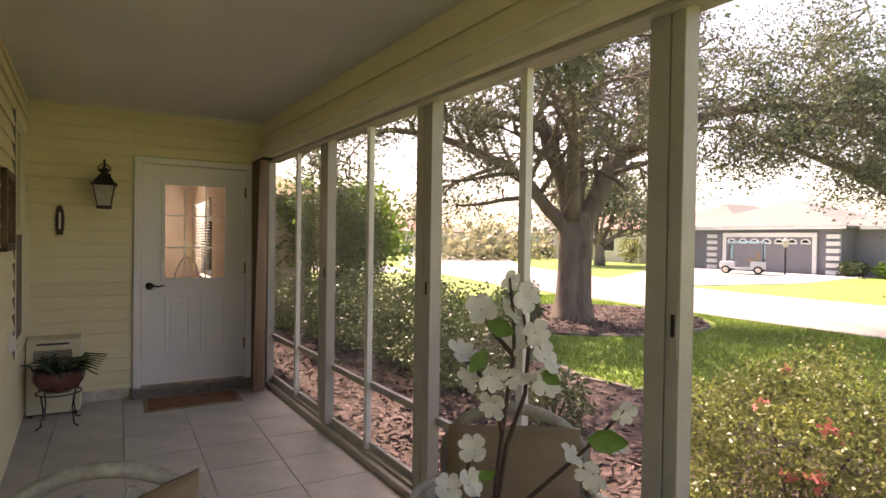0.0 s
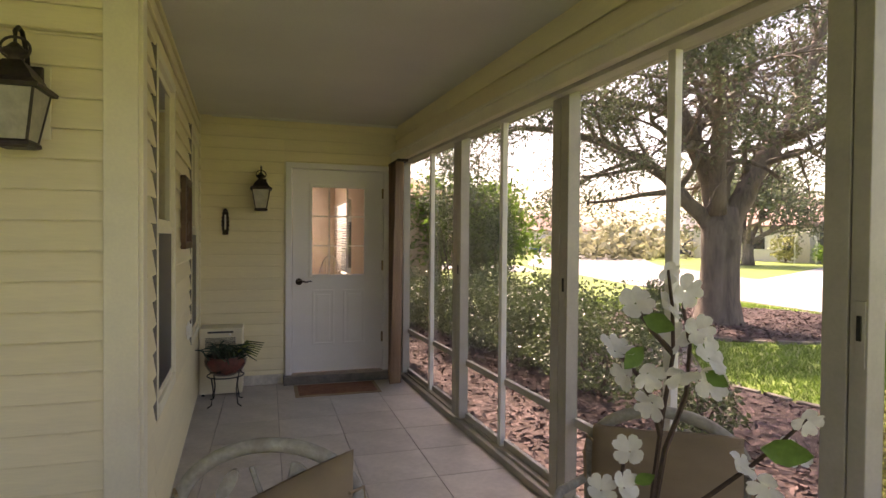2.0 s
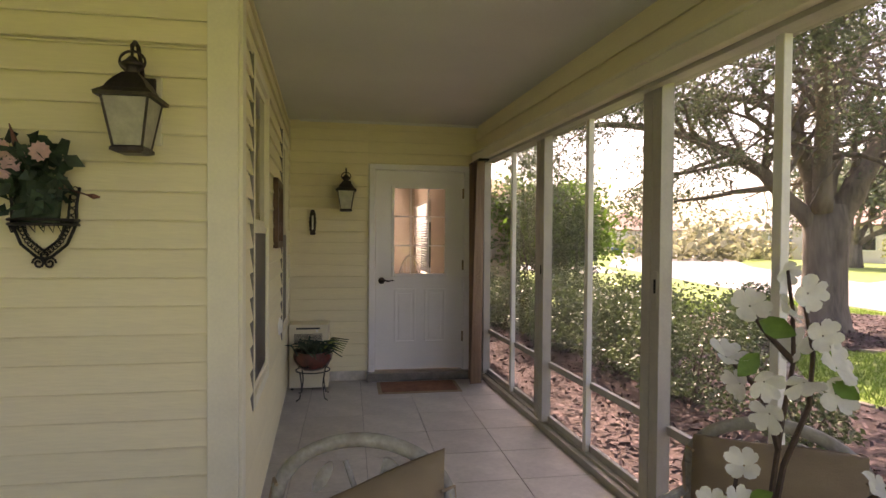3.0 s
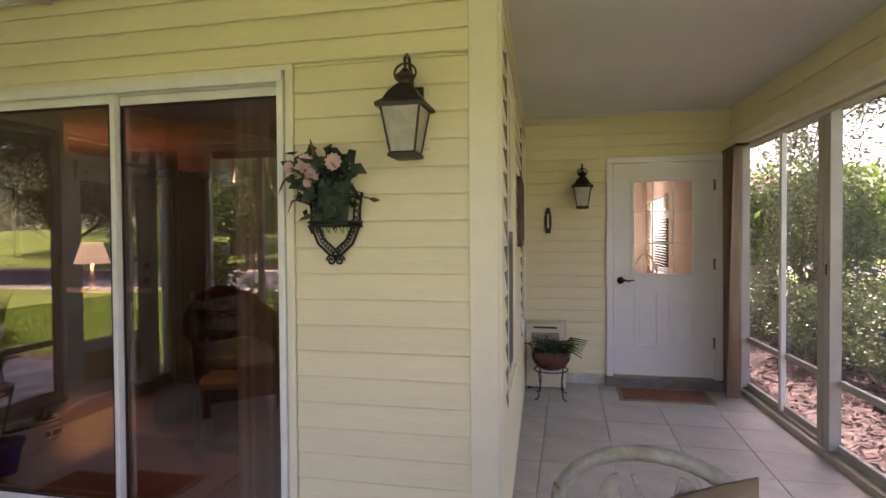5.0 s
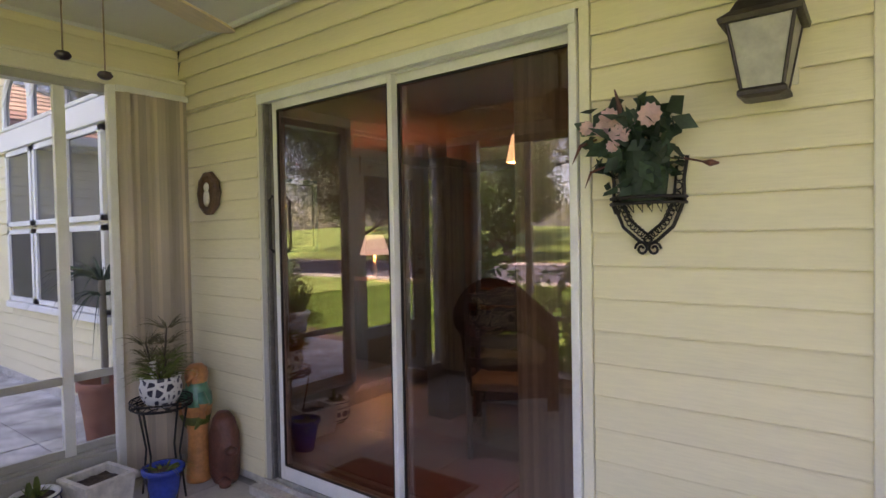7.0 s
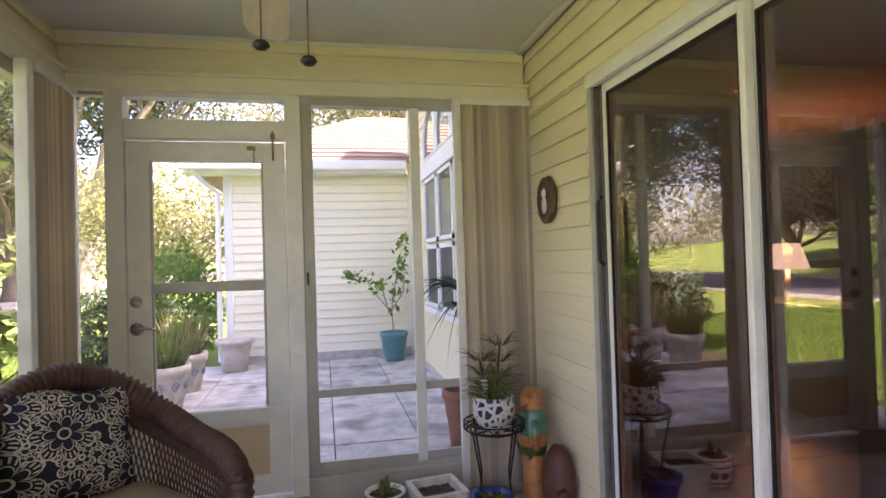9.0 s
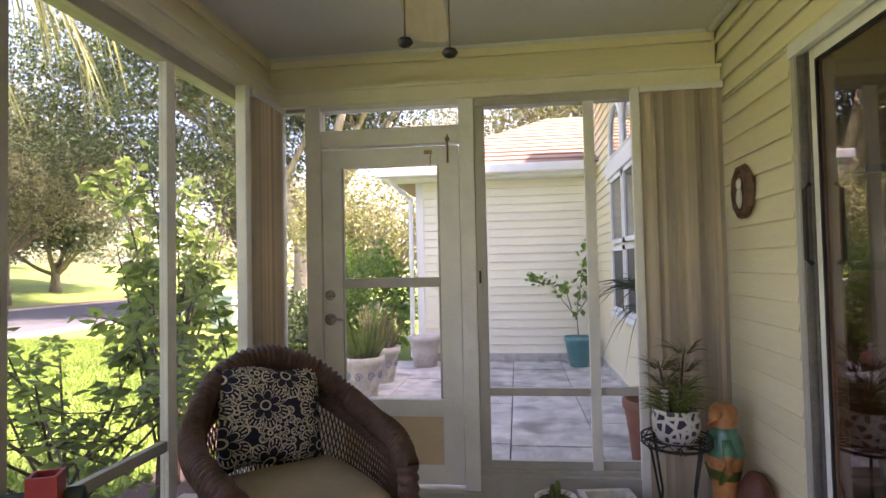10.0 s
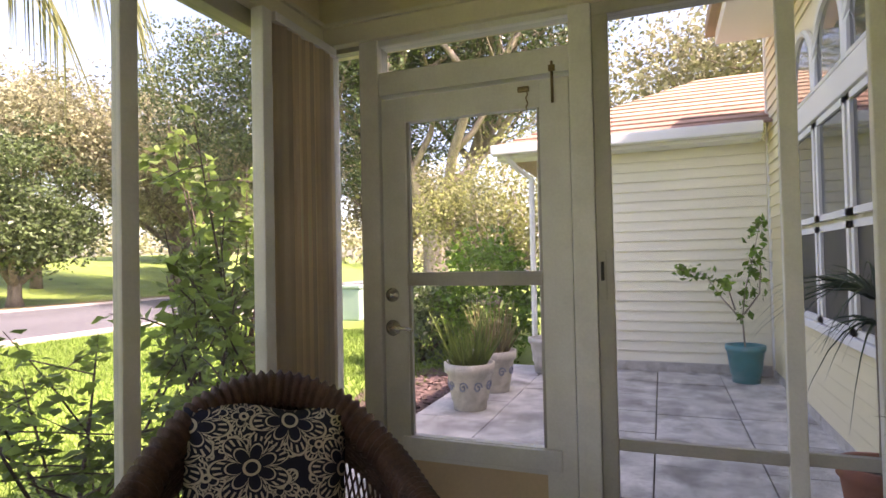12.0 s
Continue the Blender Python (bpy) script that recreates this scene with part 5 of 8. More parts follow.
slim_shrub("tall_shrub", (-4.05, -0.85), 1.75, 0.7, 73, "leafy green shrub outside the porch corner", 9, 0.09, 16, "leaf_bright2")


def palm():
    rng = np.random.default_rng(5)
    t = thing("palm_tree", "small palm with drooping pale fronds over the eave", "tree", (-2.75, -2.3, -0.2))
    bm = bmesh.new()
    tube(bm, [(0, 0, -0.05), (0.02, 0, 1.2), (0, 0.05, 2.5), (-0.05, 0.08, 3.55)], [0.14, 0.11, 0.1, 0.11], 12)
    part("trunk", bm, "palebark", t, "", True)
    for k in range(11):
        a = 2 * math.pi * k / 11 + 0.35
        L = 1.9
        pts = []
        for i in range(9):
            s = i / 8
            pts.append(np.array([-0.05 + math.cos(a) * L * s * (1 - 0.18 * s), 0.08 + math.sin(a) * L * s * (1 - 0.18 * s), 3.75 + 0.75 * s - 1.35 * s * s]))
        fb = bmesh.new()
        tube(fb, pts, [0.02 * (1 - 0.8 * i / 8) + 0.003 for i in range(9)], 5)
        f = part("frond", fb, "frond", t)
        base, tip = [], []
        for i in range(110):
            s = rng.uniform(0.15, 1.0)
            j = min(7, int(s * 8))
            q = pts[j] + (pts[j + 1] - pts[j]) * (s * 8 - j)
            side = np.array([-math.sin(a), math.cos(a), 0]) * (1 if i % 2 else -1)
            out = np.array([math.cos(a), math.sin(a), 0])
            base.append(q)
            tip.append(q + side * 0.16 + out * 0.14 + np.array([0, 0, -0.45 - 0.2 * rng.random()]))
        quads("leaflets", strips(rng, np.array(base), np.array(tip), 0.018, 0.1, 3), "frond", f)


palm()


# ---- the house beyond the porch: patio walls, wing, rooms ----
wall_house = solid_wall("wall_south_house", (-9.8, 2.72), 0, 5.36, 4.6, 0.14, (), "trim", "pale yellow lap siding house wall with tall white windows", bottom=-0.12)
siding(wall_house, [(0.08, 1.62, 0.03, 4.5), (1.62, 5.3, 0.03, 0.80), (1.62, 5.3, 3.65, 4.5), (4.3, 5.3, 0.8, 3.65)], 0.133)
strip("foundation", wall_house, (0.0, -0.03, -0.12), (5.36, -0.001, 0.03), "planter")
strip("corner_trim", wall_house, (0.0, -0.03, 0.0), (0.08, -0.001, 4.5), "whitetrim")


def house_window():
    f = thing("window_10", "tall white double-hung windows with transoms over dark glass", "window", (-9.8, 2.70, 0), 0, kind="structure")
    part("band", B((1.4, -0.05, 2.57), (4.45, 0.0, 2.78), 0.01), "whitetrim", f)
    part("window_sill", B((1.6, -0.06, 0.79), (4.3, 0.0, 0.86), 0.008), "whitetrim", f)
    for k in range(3):
        u0 = 1.66 + k * 0.88
        u1 = u0 + 0.82
        for lo, hi, mat in ((0.87, 1.67, "screenglass"), (1.71, 2.55, "darkglass")):
            fr = bmesh.new()
            for a, b in (((u0, -0.04, lo), (u0 + 0.06, 0.0, hi)), ((u1 - 0.06, -0.04, lo), (u1, 0.0, hi)), ((u0, -0.04, lo), (u1, 0.0, lo + 0.05)), ((u0, -0.04, hi - 0.05), (u1, 0.0, hi))):
                box(fr, a, b)
            part("sash", fr, "whitetrim", f)
            part("pane", B((u0 + 0.06, -0.018, lo + 0.05), (u1 - 0.06, -0.012, hi - 0.05)), mat, f)
        # arched transom
        bm = bmesh.new()
        cx, r = (u0 + u1) / 2, (u1 - u0) / 2
        arc = [(cx + r * math.cos(a), 3.05 + r * 0.95 * math.sin(a)) for a in np.linspace(0, math.pi, 13)]
        tube(bm, [(x, -0.02, z) for x, z in [(u1, 2.80)] + arc + [(u0, 2.80)]], 0.03, 6)
        tube(bm, [(u0, -0.02, 2.82), (u1, -0.02, 2.82)], 0.025, 6)
        part("arched_frame", bm, "whitetrim", f)
        g = bmesh.new()
        face = [g.verts.new((x, -0.012, z)) for x, z in [(u1, 2.80)] + arc + [(u0, 2.80)]]
        g.faces.new(face)
        bmesh.ops.recalc_face_normals(g, faces=g.faces)
        ex = bmesh.ops.extrude_face_region(g, geom=g.faces[:])
        bmesh.ops.translate(g, verts=[v for v in ex["geom"] if isinstance(v, bmesh.types.BMVert)], vec=(0, 0.008, 0))
        part("pane", g, "darkglass", f)


house_window()
tagged(put("eave_high", B((-9.15, 2.1, 3.95), (-4.4, 2.72, 4.1), 0.01), "whitetrim"), "white boxed soffit of the upper roof", "eave", kind="structure")
tagged(put("roof_high", B((-9.3, 2.0, 4.1), (-4.3, 9.0, 4.25)), "roof_tan"), "tan shingle upper roof", "roof", kind="structure")

wing = solid_wall("wall_wing", (-9.8, -0.18), 90, 2.9, 2.88, 0.14, (), "trim", "pale cream lap siding wall of the house wing", bottom=-0.12)
siding(wing, [(0.1, 2.86, 0.06, 2.86)], 0.133, 0.06, "siding_pale")
strip("corner_trim", wing, (0.0, -0.03, -0.1), (0.1, -0.001, 2.88), "whitetrim")
strip("foundation", wing, (0.1, -0.03, -0.12), (2.86, -0.001, 0.06), "planter")
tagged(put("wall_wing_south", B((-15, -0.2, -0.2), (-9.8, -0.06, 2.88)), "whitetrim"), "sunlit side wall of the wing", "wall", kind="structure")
gut = bmesh.new()
box(gut, (-9.45, -0.75, 2.9), (-9.3, 2.6, 3.04), 0.02)
box(gut, (-9.8, -0.7, 2.86), (-9.45, 2.6, 2.9))
tube(gut, [(-9.4, -0.6, 2.92), (-9.55, -0.45, 2.75), (-9.76, -0.28, 2.6), (-9.76, -0.28, 0.0)], 0.04, 8)
tagged(put("gutter", gut, "gutter"), "white gutter and downpipe along the wing eave", "gutter", kind="structure")


def wing_roof():
    """Hip roof of the wing in overlapping shingle courses."""
    r = thing("roof_wing", "hip roof with weathered tan shingle courses, the lower ones reddened for shade", "roof", (-9.38, 0, 3.02), kind="structure")
    n, run, rise = 13, 3.0, 1.45
    for k in range(n):
        t0, t1 = k / n, (k + 1.12) / n
        bm = bmesh.new()
        a = [(-run * t0, -0.72 + run * t0 * 0.95, rise * t0 + 0.025), (-run * t0, 6.0, rise * t0 + 0.025), (-run * t1, 6.0, rise * t1), (-run * t1, -0.72 + run * t1 * 0.95, rise * t1)]
        vs = [bm.verts.new(p) for p in a]
        lo = [bm.verts.new((x, y, z - 0.03)) for x, y, z in a]
        bm.faces.new(vs)
        bm.faces.new(lo[::-1])
        for i in range(4):
            bm.faces.new((lo[i], lo[(i + 1) % 4], vs[(i + 1) % 4], vs[i]))
        bmesh.ops.recalc_face_normals(bm, faces=bm.faces)
        # the four lowest courses have the roof's shade put into their colour
        part("shingle_course", bm, "roof_shaded" if k < 4 else "roof_tan", r)
    bm = bmesh.new()
    vs = [bm.verts.new(p) for p in ((0, -0.72, 0), (-run, 2.13, rise), (-7, 2.13, rise), (-7, -0.72, 0))]
    bm.faces.new(vs)
    bmesh.ops.recalc_face_normals(bm, faces=bm.faces)
    ex = bmesh.ops.extrude_face_region(bm, geom=bm.faces[:])
    bmesh.ops.translate(bm, verts=[v for v in ex["geom"] if isinstance(v, bmesh.types.BMVert)], vec=(0, 0, -0.04))
    part("side_slope", bm, "roof_tan", r)


wing_roof()
# the court is drawn at a larger scale and set down here at its true size and distance
COURT = Matrix.Translation((-1.4, 1.43, 0.045)) @ Matrix.Diagonal((0.851, 0.851, 0.851, 1)) @ Matrix.Translation((1.4, -1.43, 0.062))
for court_name in ("wall_south_house", "window_10", "eave_high", "roof_high", "wall_wing", "wall_wing_south", "gutter", "roof_wing"):
    court_ob = bpy.data.objects[court_name]
    court_ob.matrix_basis = COURT @ court_ob.matrix_basis

# paved patio, slab laid under separate stones
patio = put("patio", B((-8.54, -0.55, -0.2), (-3.98, 2.53, 0.02)), "soil")
tagged(patio, "weathered grey stone paved patio with dark joints", "patio", kind="structure")


def lay_stones():
    rr = random.Random(9)
    ys = [-0.54, 0.12, 0.74, 1.36, 1.98, 2.525]
    shapes = {}
    for c, (y0, y1) in enumerate(zip(ys, ys[1:])):
        x = -8.53 + (0.0, 0.03, 0.0, 0.05, 0.02)[c]
        while x < -4.05:
            d = min(0.61, -3.99 - x)
            key = (round(d, 2), round(y1 - y0, 2))
            if key not in shapes:
                bm = B((0.004, 0.004, -0.05), (d - 0.004, y1 - y0 - 0.004, 0.0), 0.006)
                me = bpy.data.meshes.new("paving_stone")
                bm.to_mesh(me)
                bm.free()
                me.materials.append(M["stone"])
                shapes[key] = me
            o = new("paving_stone", shapes[key])
            o.parent = patio
            o.matrix_basis = pose(x, y0, 0.045 + rr.uniform(-0.004, 0.004), rr.uniform(-0.3, 0.3), rr.uniform(-0.3, 0.3))
            x += d


def lay_tiles():
    bm = B((0.0025, 0.0025, -0.02), (0.4545, 0.4545, 0.0), 0.002)
    me = bpy.data.meshes.new("floor_tile")
    bm.to_mesh(me)
    bm.free()
    me.materials.append(M["tile"])
    for i in range(-9, 5):
        for j in range(-13, 2):
            x, y = 0.315 + i * 0.457, 5.24 + j * 0.457
            if x < -3.95 or x > 1.75 or y < -0.63:
                continue
            if x + 0.2 < -0.4 and y > 2.4:
                continue
            if y > 5.5:
                continue
            limit = 1.98 - (y + 0.62) * 0.0494 - 0.03
            if x + 0.457 > limit:
                if limit - x < 0.06:
                    continue
                cut = B((0.0025, 0.0025, -0.02), (limit - x, 0.4545, 0.0), 0.002)
                o = put("floor_tile", cut, "tile")
            else:
                o = new("floor_tile", me)
            o.parent = floor_base
            o.matrix_basis = pose(x, y, 0)
    bm = B((0.0025, 0.0025, -0.02), (0.4545, 0.235, 0.0), 0.002)
    me2 = bpy.data.meshes.new("floor_tile")
    bm.to_mesh(me2)
    bm.free()
    me2.materials.append(M["tile"])
    for i in range(-2, 3):
        o = new("floor_tile", me2)
        o.parent = floor_base
        o.matrix_basis = pose(0.315 + i * 0.457, 5.697, 0)


# dining room behind the sliding door
def rooms():
    def wallbox(name, lo, hi, mat, label):
        tagged(put(name, B(lo, hi), mat), label, "wall", kind="structure")
    wallbox("floor_dining", (-6.3, 2.87, -0.1), (-0.42, 9.2, 0.02), "roomfloor", "dark reddish polished wood floor")
    wallbox("wall_dining_north", (-6.3, 9.1, 0), (-0.4, 9.2, 2.6), "roomwall", "terracotta painted dining room wall")
    wallbox("wall_dining_west", (-4.4, 2.69, 0), (-4.3, 4.4, 2.6), "roomwall", "terracotta painted dining room wall")
    wallbox("wall_dining_east", (-0.56, 2.7, 0), (-0.47, 9.2, 2.6), "roomwall", "terracotta painted dining room wall")
    tagged(put("ceiling_dining", B((-6.3, 2.7, 2.5), (-0.4, 9.2, 2.56)), "roomwall"), "terracotta tinted dining room ceiling", "ceiling", kind="structure")
    wallbox("wall_dining_far_west", (-6.3, 2.87, 0), (-6.2, 9.2, 2.6), "roomwall", "terracotta painted sitting room wall")
    # lowered arch header and a pale column across the room
    bm = bmesh.new()
    box(bm, (-4.3, 5.9, 2.2), (-0.56, 6.1, 2.5))
    tagged(put("wall_dining_header", bm, "roomwall"), "terracotta dropped header between rooms", "wall", kind="structure")
    tagged(put("column_dining", B((-3.1, 5.6, 0.02), (-2.88, 5.82, 2.5), 0.02), "kitchenwall"), "tan square column", "column", kind="structure")
    # kitchen behind the white door
    wallbox("floor_kitchen", (-0.4, 6.08, -0.1), (1.54, 12.0, 0.05), "tile", "beige tiled kitchen floor")
    wallbox("wall_kitchen_north", (-0.45, 12.0, 0), (1.64, 12.1, 2.6), "kitchenwall", "peach painted kitchen wall")
    wallbox("wall_kitchen_west", (-0.46, 6.08, 0), (-0.4, 12.0, 2.6), "kitchenwall", "peach painted kitchen wall")
    w = solid_wall("wall_kitchen_east", (1.54, 12.0), -90, 5.95, 2.6, 0.1, [(0.4, 2.5, 0.8, 2.1)], "kitchenwall", "peach painted kitchen wall with a bright window")
    tagged(put("ceiling_kitchen", B((-0.45, 6.08, 2.5), (1.64, 12.0, 2.56)), "ceiling"), "white kitchen ceiling", "ceiling", kind="structure")
    b = thing("window_blind", "white horizontal slat blind over the kitchen window", "blind", (1.51, 11.6, 0))
    b.scale = (1, 1.82, 1.0)
    part("headrail", B((-0.03, -1.17, 2.04), (0.02, 0.02, 2.09), 0.004), "white", b)
    me = None
    for k in range(29):
        bm = B((-0.022, -1.15, -0.0015), (0.022, 0.0, 0.0015))
        if me is None:
            o = part("slat", bm, "white", b)
            me = o.data
        else:
            bm.free()
            o = new("slat", me)
            o.parent = b
        o.matrix_basis = pose(-0.01, 0, 0.8 + k * 0.044, 0, 28, 0)
    # spindle-back chairs by the window
    for x, y, rz in ((0.5, 8.6, 20), (1.1, 9.0, -20)):
        c = thing("kitchen_chair", "white spindle-back kitchen chair", "chair", (x, y, 0.05), rz, "kitchen chairs")
        hoop = bmesh.new()
        tube(hoop, [(0.2 * math.cos(a), 0.18, 0.5 + 0.62 * math.sin(a)) for a in np.linspace(0, math.pi, 15)], 0.014, 6)
        part("back_hoop", hoop, "door", c)
        part("seat", lathe(bmesh.new(), [(0, 0.44), (0.21, 0.44), (0.22, 0.46), (0.2, 0.48), (0, 0.475)], 20), "door", c)
        for k in range(5):
            xx = -0.12 + 0.06 * k
            part("spindle", tube(bmesh.new(), [(xx, 0.18, 0.48), (xx, 0.18, 0.5 + 0.6 * math.sqrt(max(0, 1 - (xx / 0.2) ** 2)))], 0.006, 6), "door", c)
        for sx in (-1, 1):
            for sy in (-1, 1):
                part("leg", tube(bmesh.new(), [(0.13 * sx, 0.13 * sy, 0.45), (0.19 * sx, 0.19 * sy, 0.0)], [0.016, 0.011], 8), "door", c)


rooms()
# sky light in the kitchen window's opening
day = new("kitchen_daylight", bpy.data.lights.new("kitchen_daylight", "AREA"))
day.data.shape, day.data.size, day.data.size_y, day.data.energy, day.data.color = "RECTANGLE", 1.25, 2.0, 21, (1.0, 0.97, 0.92)
day.matrix_world = look((1.6, 10.55, 1.45), (0.0, 10.55, 1.2))


# ---- the street: neighbouring houses and vehicles ----
def gable_or_hip(bm, x0, x1, y0, y1, z, rise, over=0.4, flat=0.0):
    """A hip roof over a rectangle."""
    x0, x1, y0, y1 = x0 - over, x1 + over, y0 - over, y1 + over
    w = min(x1 - x0, y1 - y0) / 2
    if x1 - x0 < y1 - y0:
        r = [((x0 + x1) / 2, y0 + w, z + rise), ((x0 + x1) / 2, y1 - w, z + rise)]
    else:
        r = [(x0 + w, (y0 + y1) / 2, z + rise), (x1 - w, (y0 + y1) / 2, z + rise)]
    c = [bm.verts.new(p) for p in ((x0, y0, z), (x1, y0, z), (x1, y1, z), (x0, y1, z))]
    d = [bm.verts.new((v.co.x, v.co.y, z - 0.14)) for v in c]
    a, b = (bm.verts.new(p) for p in r)
    if x1 - x0 < y1 - y0:
        for f in ((c[0], c[1], a), (c[1], c[2], b, a), (c[2], c[3], b), (c[3], c[0], a, b)):
            bm.faces.new(f)
    else:
        for f in ((c[3], c[0], a), (c[0], c[1], b, a), (c[1], c[2], b), (c[2], c[3], a, b)):
            bm.faces.new(f)
    for i in range(4):
        bm.faces.new((d[i], d[(i + 1) % 4], c[(i + 1) % 4], c[i]))
    bm.faces.new(d[::-1])
    return bm


def grey_house():
    h = thing("grey_house", "low grey stucco house with a double garage and pale hip roof", "house", (0, 0, -0.2))
    part("wall", B((36.2, 16.9, 0), (48, 28.0, 2.75)), "greyhouse", h)
    part("wall", B((37.6, 4.0, 0), (49, 16.9, 2.75)), "greyhouse", h)
    part("roof", gable_or_hip(bmesh.new(), 36.2, 48, 16.9, 28.0, 2.9, 2.0), "roof_grey", h)
    part("roof", gable_or_hip(bmesh.new(), 37.6, 49, 3.0, 18.0, 2.9, 2.1), "roof_grey", h)
    part("roof", gable_or_hip(bmesh.new(), 41.0, 53, 26.0, 34.0, 2.9, 2.3), "roof_grey", h)
    part("wall", B((41.0, 28.0, 0), (53, 34.0, 2.76)), "greyhouse", h)
    part("fascia", B((35.72, 16.5, 2.7), (35.79, 28.4, 2.88)), "whitetrim", h)
    part("fascia", B((37.1, 2.6, 2.7), (37.19, 16.4, 2.88)), "whitetrim", h)
    y0, y1, nwin = 18.4, 23.9, 7
    d = part("garage_door", B((36.07, y0, 0), (36.16, y1, 2.2)), "garage", h, "grey panelled garage door")
    for k in range(4):
        part("panel", B((36.045, y0 + 0.06, 0.06 + k * 0.42), (36.069, y1 - 0.06, 0.42 + k * 0.42), 0.01), "garage", d)
    for k in range(nwin):
        w = (y1 - y0) / nwin
        bm = bmesh.new()
        ym = y0 + (k + 0.5) * w
        arc = [(ym + 0.27 * math.cos(a), 1.84 + 0.26 * math.sin(a)) for a in np.linspace(0, math.pi, 9)]
        face = bm.faces.new([bm.verts.new((36.04, y, z)) for y, z in arc])
        ex = bmesh.ops.extrude_face_region(bm, geom=[face])
        bmesh.ops.translate(bm, verts=[v for v in ex["geom"] if isinstance(v, bmesh.types.BMVert)], vec=(0.02, 0, 0))
        bmesh.ops.recalc_face_normals(bm, faces=bm.faces)
        part("pane", bm, "darkglass", d)
        part("window_surround", tube(bmesh.new(), [(36.035, y, z) for y, z in arc] + [(36.035, ym - 0.27, 1.84)], 0.05, 5, closed=True), "whitetrim", d)
    part("door_surround", B((36.02, y0 - 0.24, 0), (36.12, y0, 2.5)), "whitetrim", h)
    part("door_surround", B((36.02, y1, 0), (36.12, y1 + 0.24, 2.5)), "whitetrim", h)
    part("door_surround", B((36.02, y0, 2.22), (36.12, y1, 2.5)), "whitetrim", h)
    for y in (17.3, 25.0):
        for k in range(6):
            part("quoin", B((36.06, y - 0.36, 0.05 + k * 0.42), (36.22, y + 0.36, 0.3 + k * 0.42), 0.02), "whitetrim", h)
    for y in (11.0, 6.5):
        w = part("window", B((37.53, y, 0.9), (37.59, y + 2.4, 2.1), 0.02), "whitetrim", h)
        part("pane", B((37.505, y + 0.12, 1.02), (37.525, y + 2.28, 1.98)), "darkglass", w)
        part("window_sill", B((37.4, y - 0.2, 0.76), (37.59, y + 2.6, 0.9), 0.02), "whitetrim", w)


grey_house()


def simple_house(name, x0, x1, y0, y1, z, rise, wall, roof, label, wins):
    h = thing(name, label, "house", (0, 0, -0.2))
    part("wall", B((x0, y0, 0), (x1, y1, z)), wall, h)
    part("roof", gable_or_hip(bmesh.new(), x0, x1, y0, y1, z, rise), roof, h)
    for u, w, z0, z1 in wins:
        f = part("window", B((x0 - 0.05, u, z0), (x0 - 0.01, u + w, z1)), "whitetrim", h)
        part("pane", B((x0 - 0.07, u + 0.1, z0 + 0.1), (x0 - 0.055, u + w - 0.1, z1 - 0.1)), "darkglass", f)
    for u, w in ((0.3, 1.2), (0.62, 1.4)):
        uu = x0 + (x1 - x0) * u
        f = part("window", B((uu, y0 - 0.05, 0.9), (uu + w, y0 - 0.01, 2.1)), "whitetrim", h)
        part("pane", B((uu + 0.1, y0 - 0.07, 1.0), (uu + w - 0.1, y0 - 0.055, 2.0)), "darkglass", f)
    return h


simple_house("pale_house", 40, 54, 33.5, 46, 3.0, 2.8, "whitehouse", "roof_pink", "pale stucco house with a pinkish hip roof behind the oak", [(34.6, 1.3, 0.3, 2.2), (37.5, 1.6, 0.9, 2.1)])
simple_house("far_house", 34, 46, 72, 84, 3.0, 2.6, "whitehouse", "roof_pink", "far pale house with a pinkish roof", [(75, 2, 0.9, 2.1)])
simple_house("far_house", 52, 64, 62, 74, 3.0, 2.6, "whitehouse", "roof_grey", "far white house with a grey roof", [(65, 2, 0.9, 2.1)])
simple_house("garage_wing", -3.0, 4.05, 12.6, 20, 2.6, 1.9, "beigehouse", "roof_tan", "beige wing of the house with a tan tiled hip roof", [])


def arbour():
    a = thing("garden_arch", "white garden arch with climbing greenery", "garden arch", (38.5, 32.6, -0.2))
    bm = bmesh.new()
    tube(bm, [(0, -0.9, 0), (0, -0.9, 1.6)] + [(0, 0.9 * -math.cos(t), 1.6 + 0.8 * math.sin(t)) for t in np.linspace(0.2, math.pi - 0.2, 9)] + [(0, 0.9, 1.6), (0, 0.9, 0)], 0.06, 6)
    part("arch", bm, "whitetrim", a)


arbour()
for k, (x, y, sx, sz, m) in enumerate(((39.2, 31.2, 2.0, 1.6, "leaf_bright"), (35.9, 16.1, 1.4, 0.9, "leaf_hedge"), (36.4, 14.4, 1.8, 0.9, "leaf_bright"), (39, 30.2, 2.0, 1.0, "leaf_hedge"), (38.7, 34.5, 2.2, 2.2, "leaf_gold"),
                                      (26, 66, 3, 2.2, "leaf_grey"), (30, 70, 4, 3.5, "leaf_grey"), (38, 70, 3, 2, "leaf_hedge"), (44, 76, 3, 1.6, "leaf_hedge"), (40, 41, 2.0, 2.6, "leaf_gold"))):
    shrub("street_shrub", (x, y), (sx, sx, sz), 80 + k, "leafy green shrub along the far gardens", 700, 0.22, m)


def wheel(parent, x, y, z, r, w):
    wh = thing_part("wheel", parent)
    wh.matrix_basis = pose(x, y, z, 90)
    part("tyre", lathe(bmesh.new(), [(r * 0.6, -w / 2), (r * 0.92, -w / 2), (r, -w / 3), (r, w / 3), (r * 0.92, w / 2), (r * 0.6, w / 2)], 18), "rubber", wh)
    part("rim", lathe(bmesh.new(), [(0, -w / 2 + 0.02), (r * 0.6, -w / 2 + 0.02), (r * 0.6, w / 2 - 0.02), (0, w / 2 - 0.02)], 18), "chrome", wh)


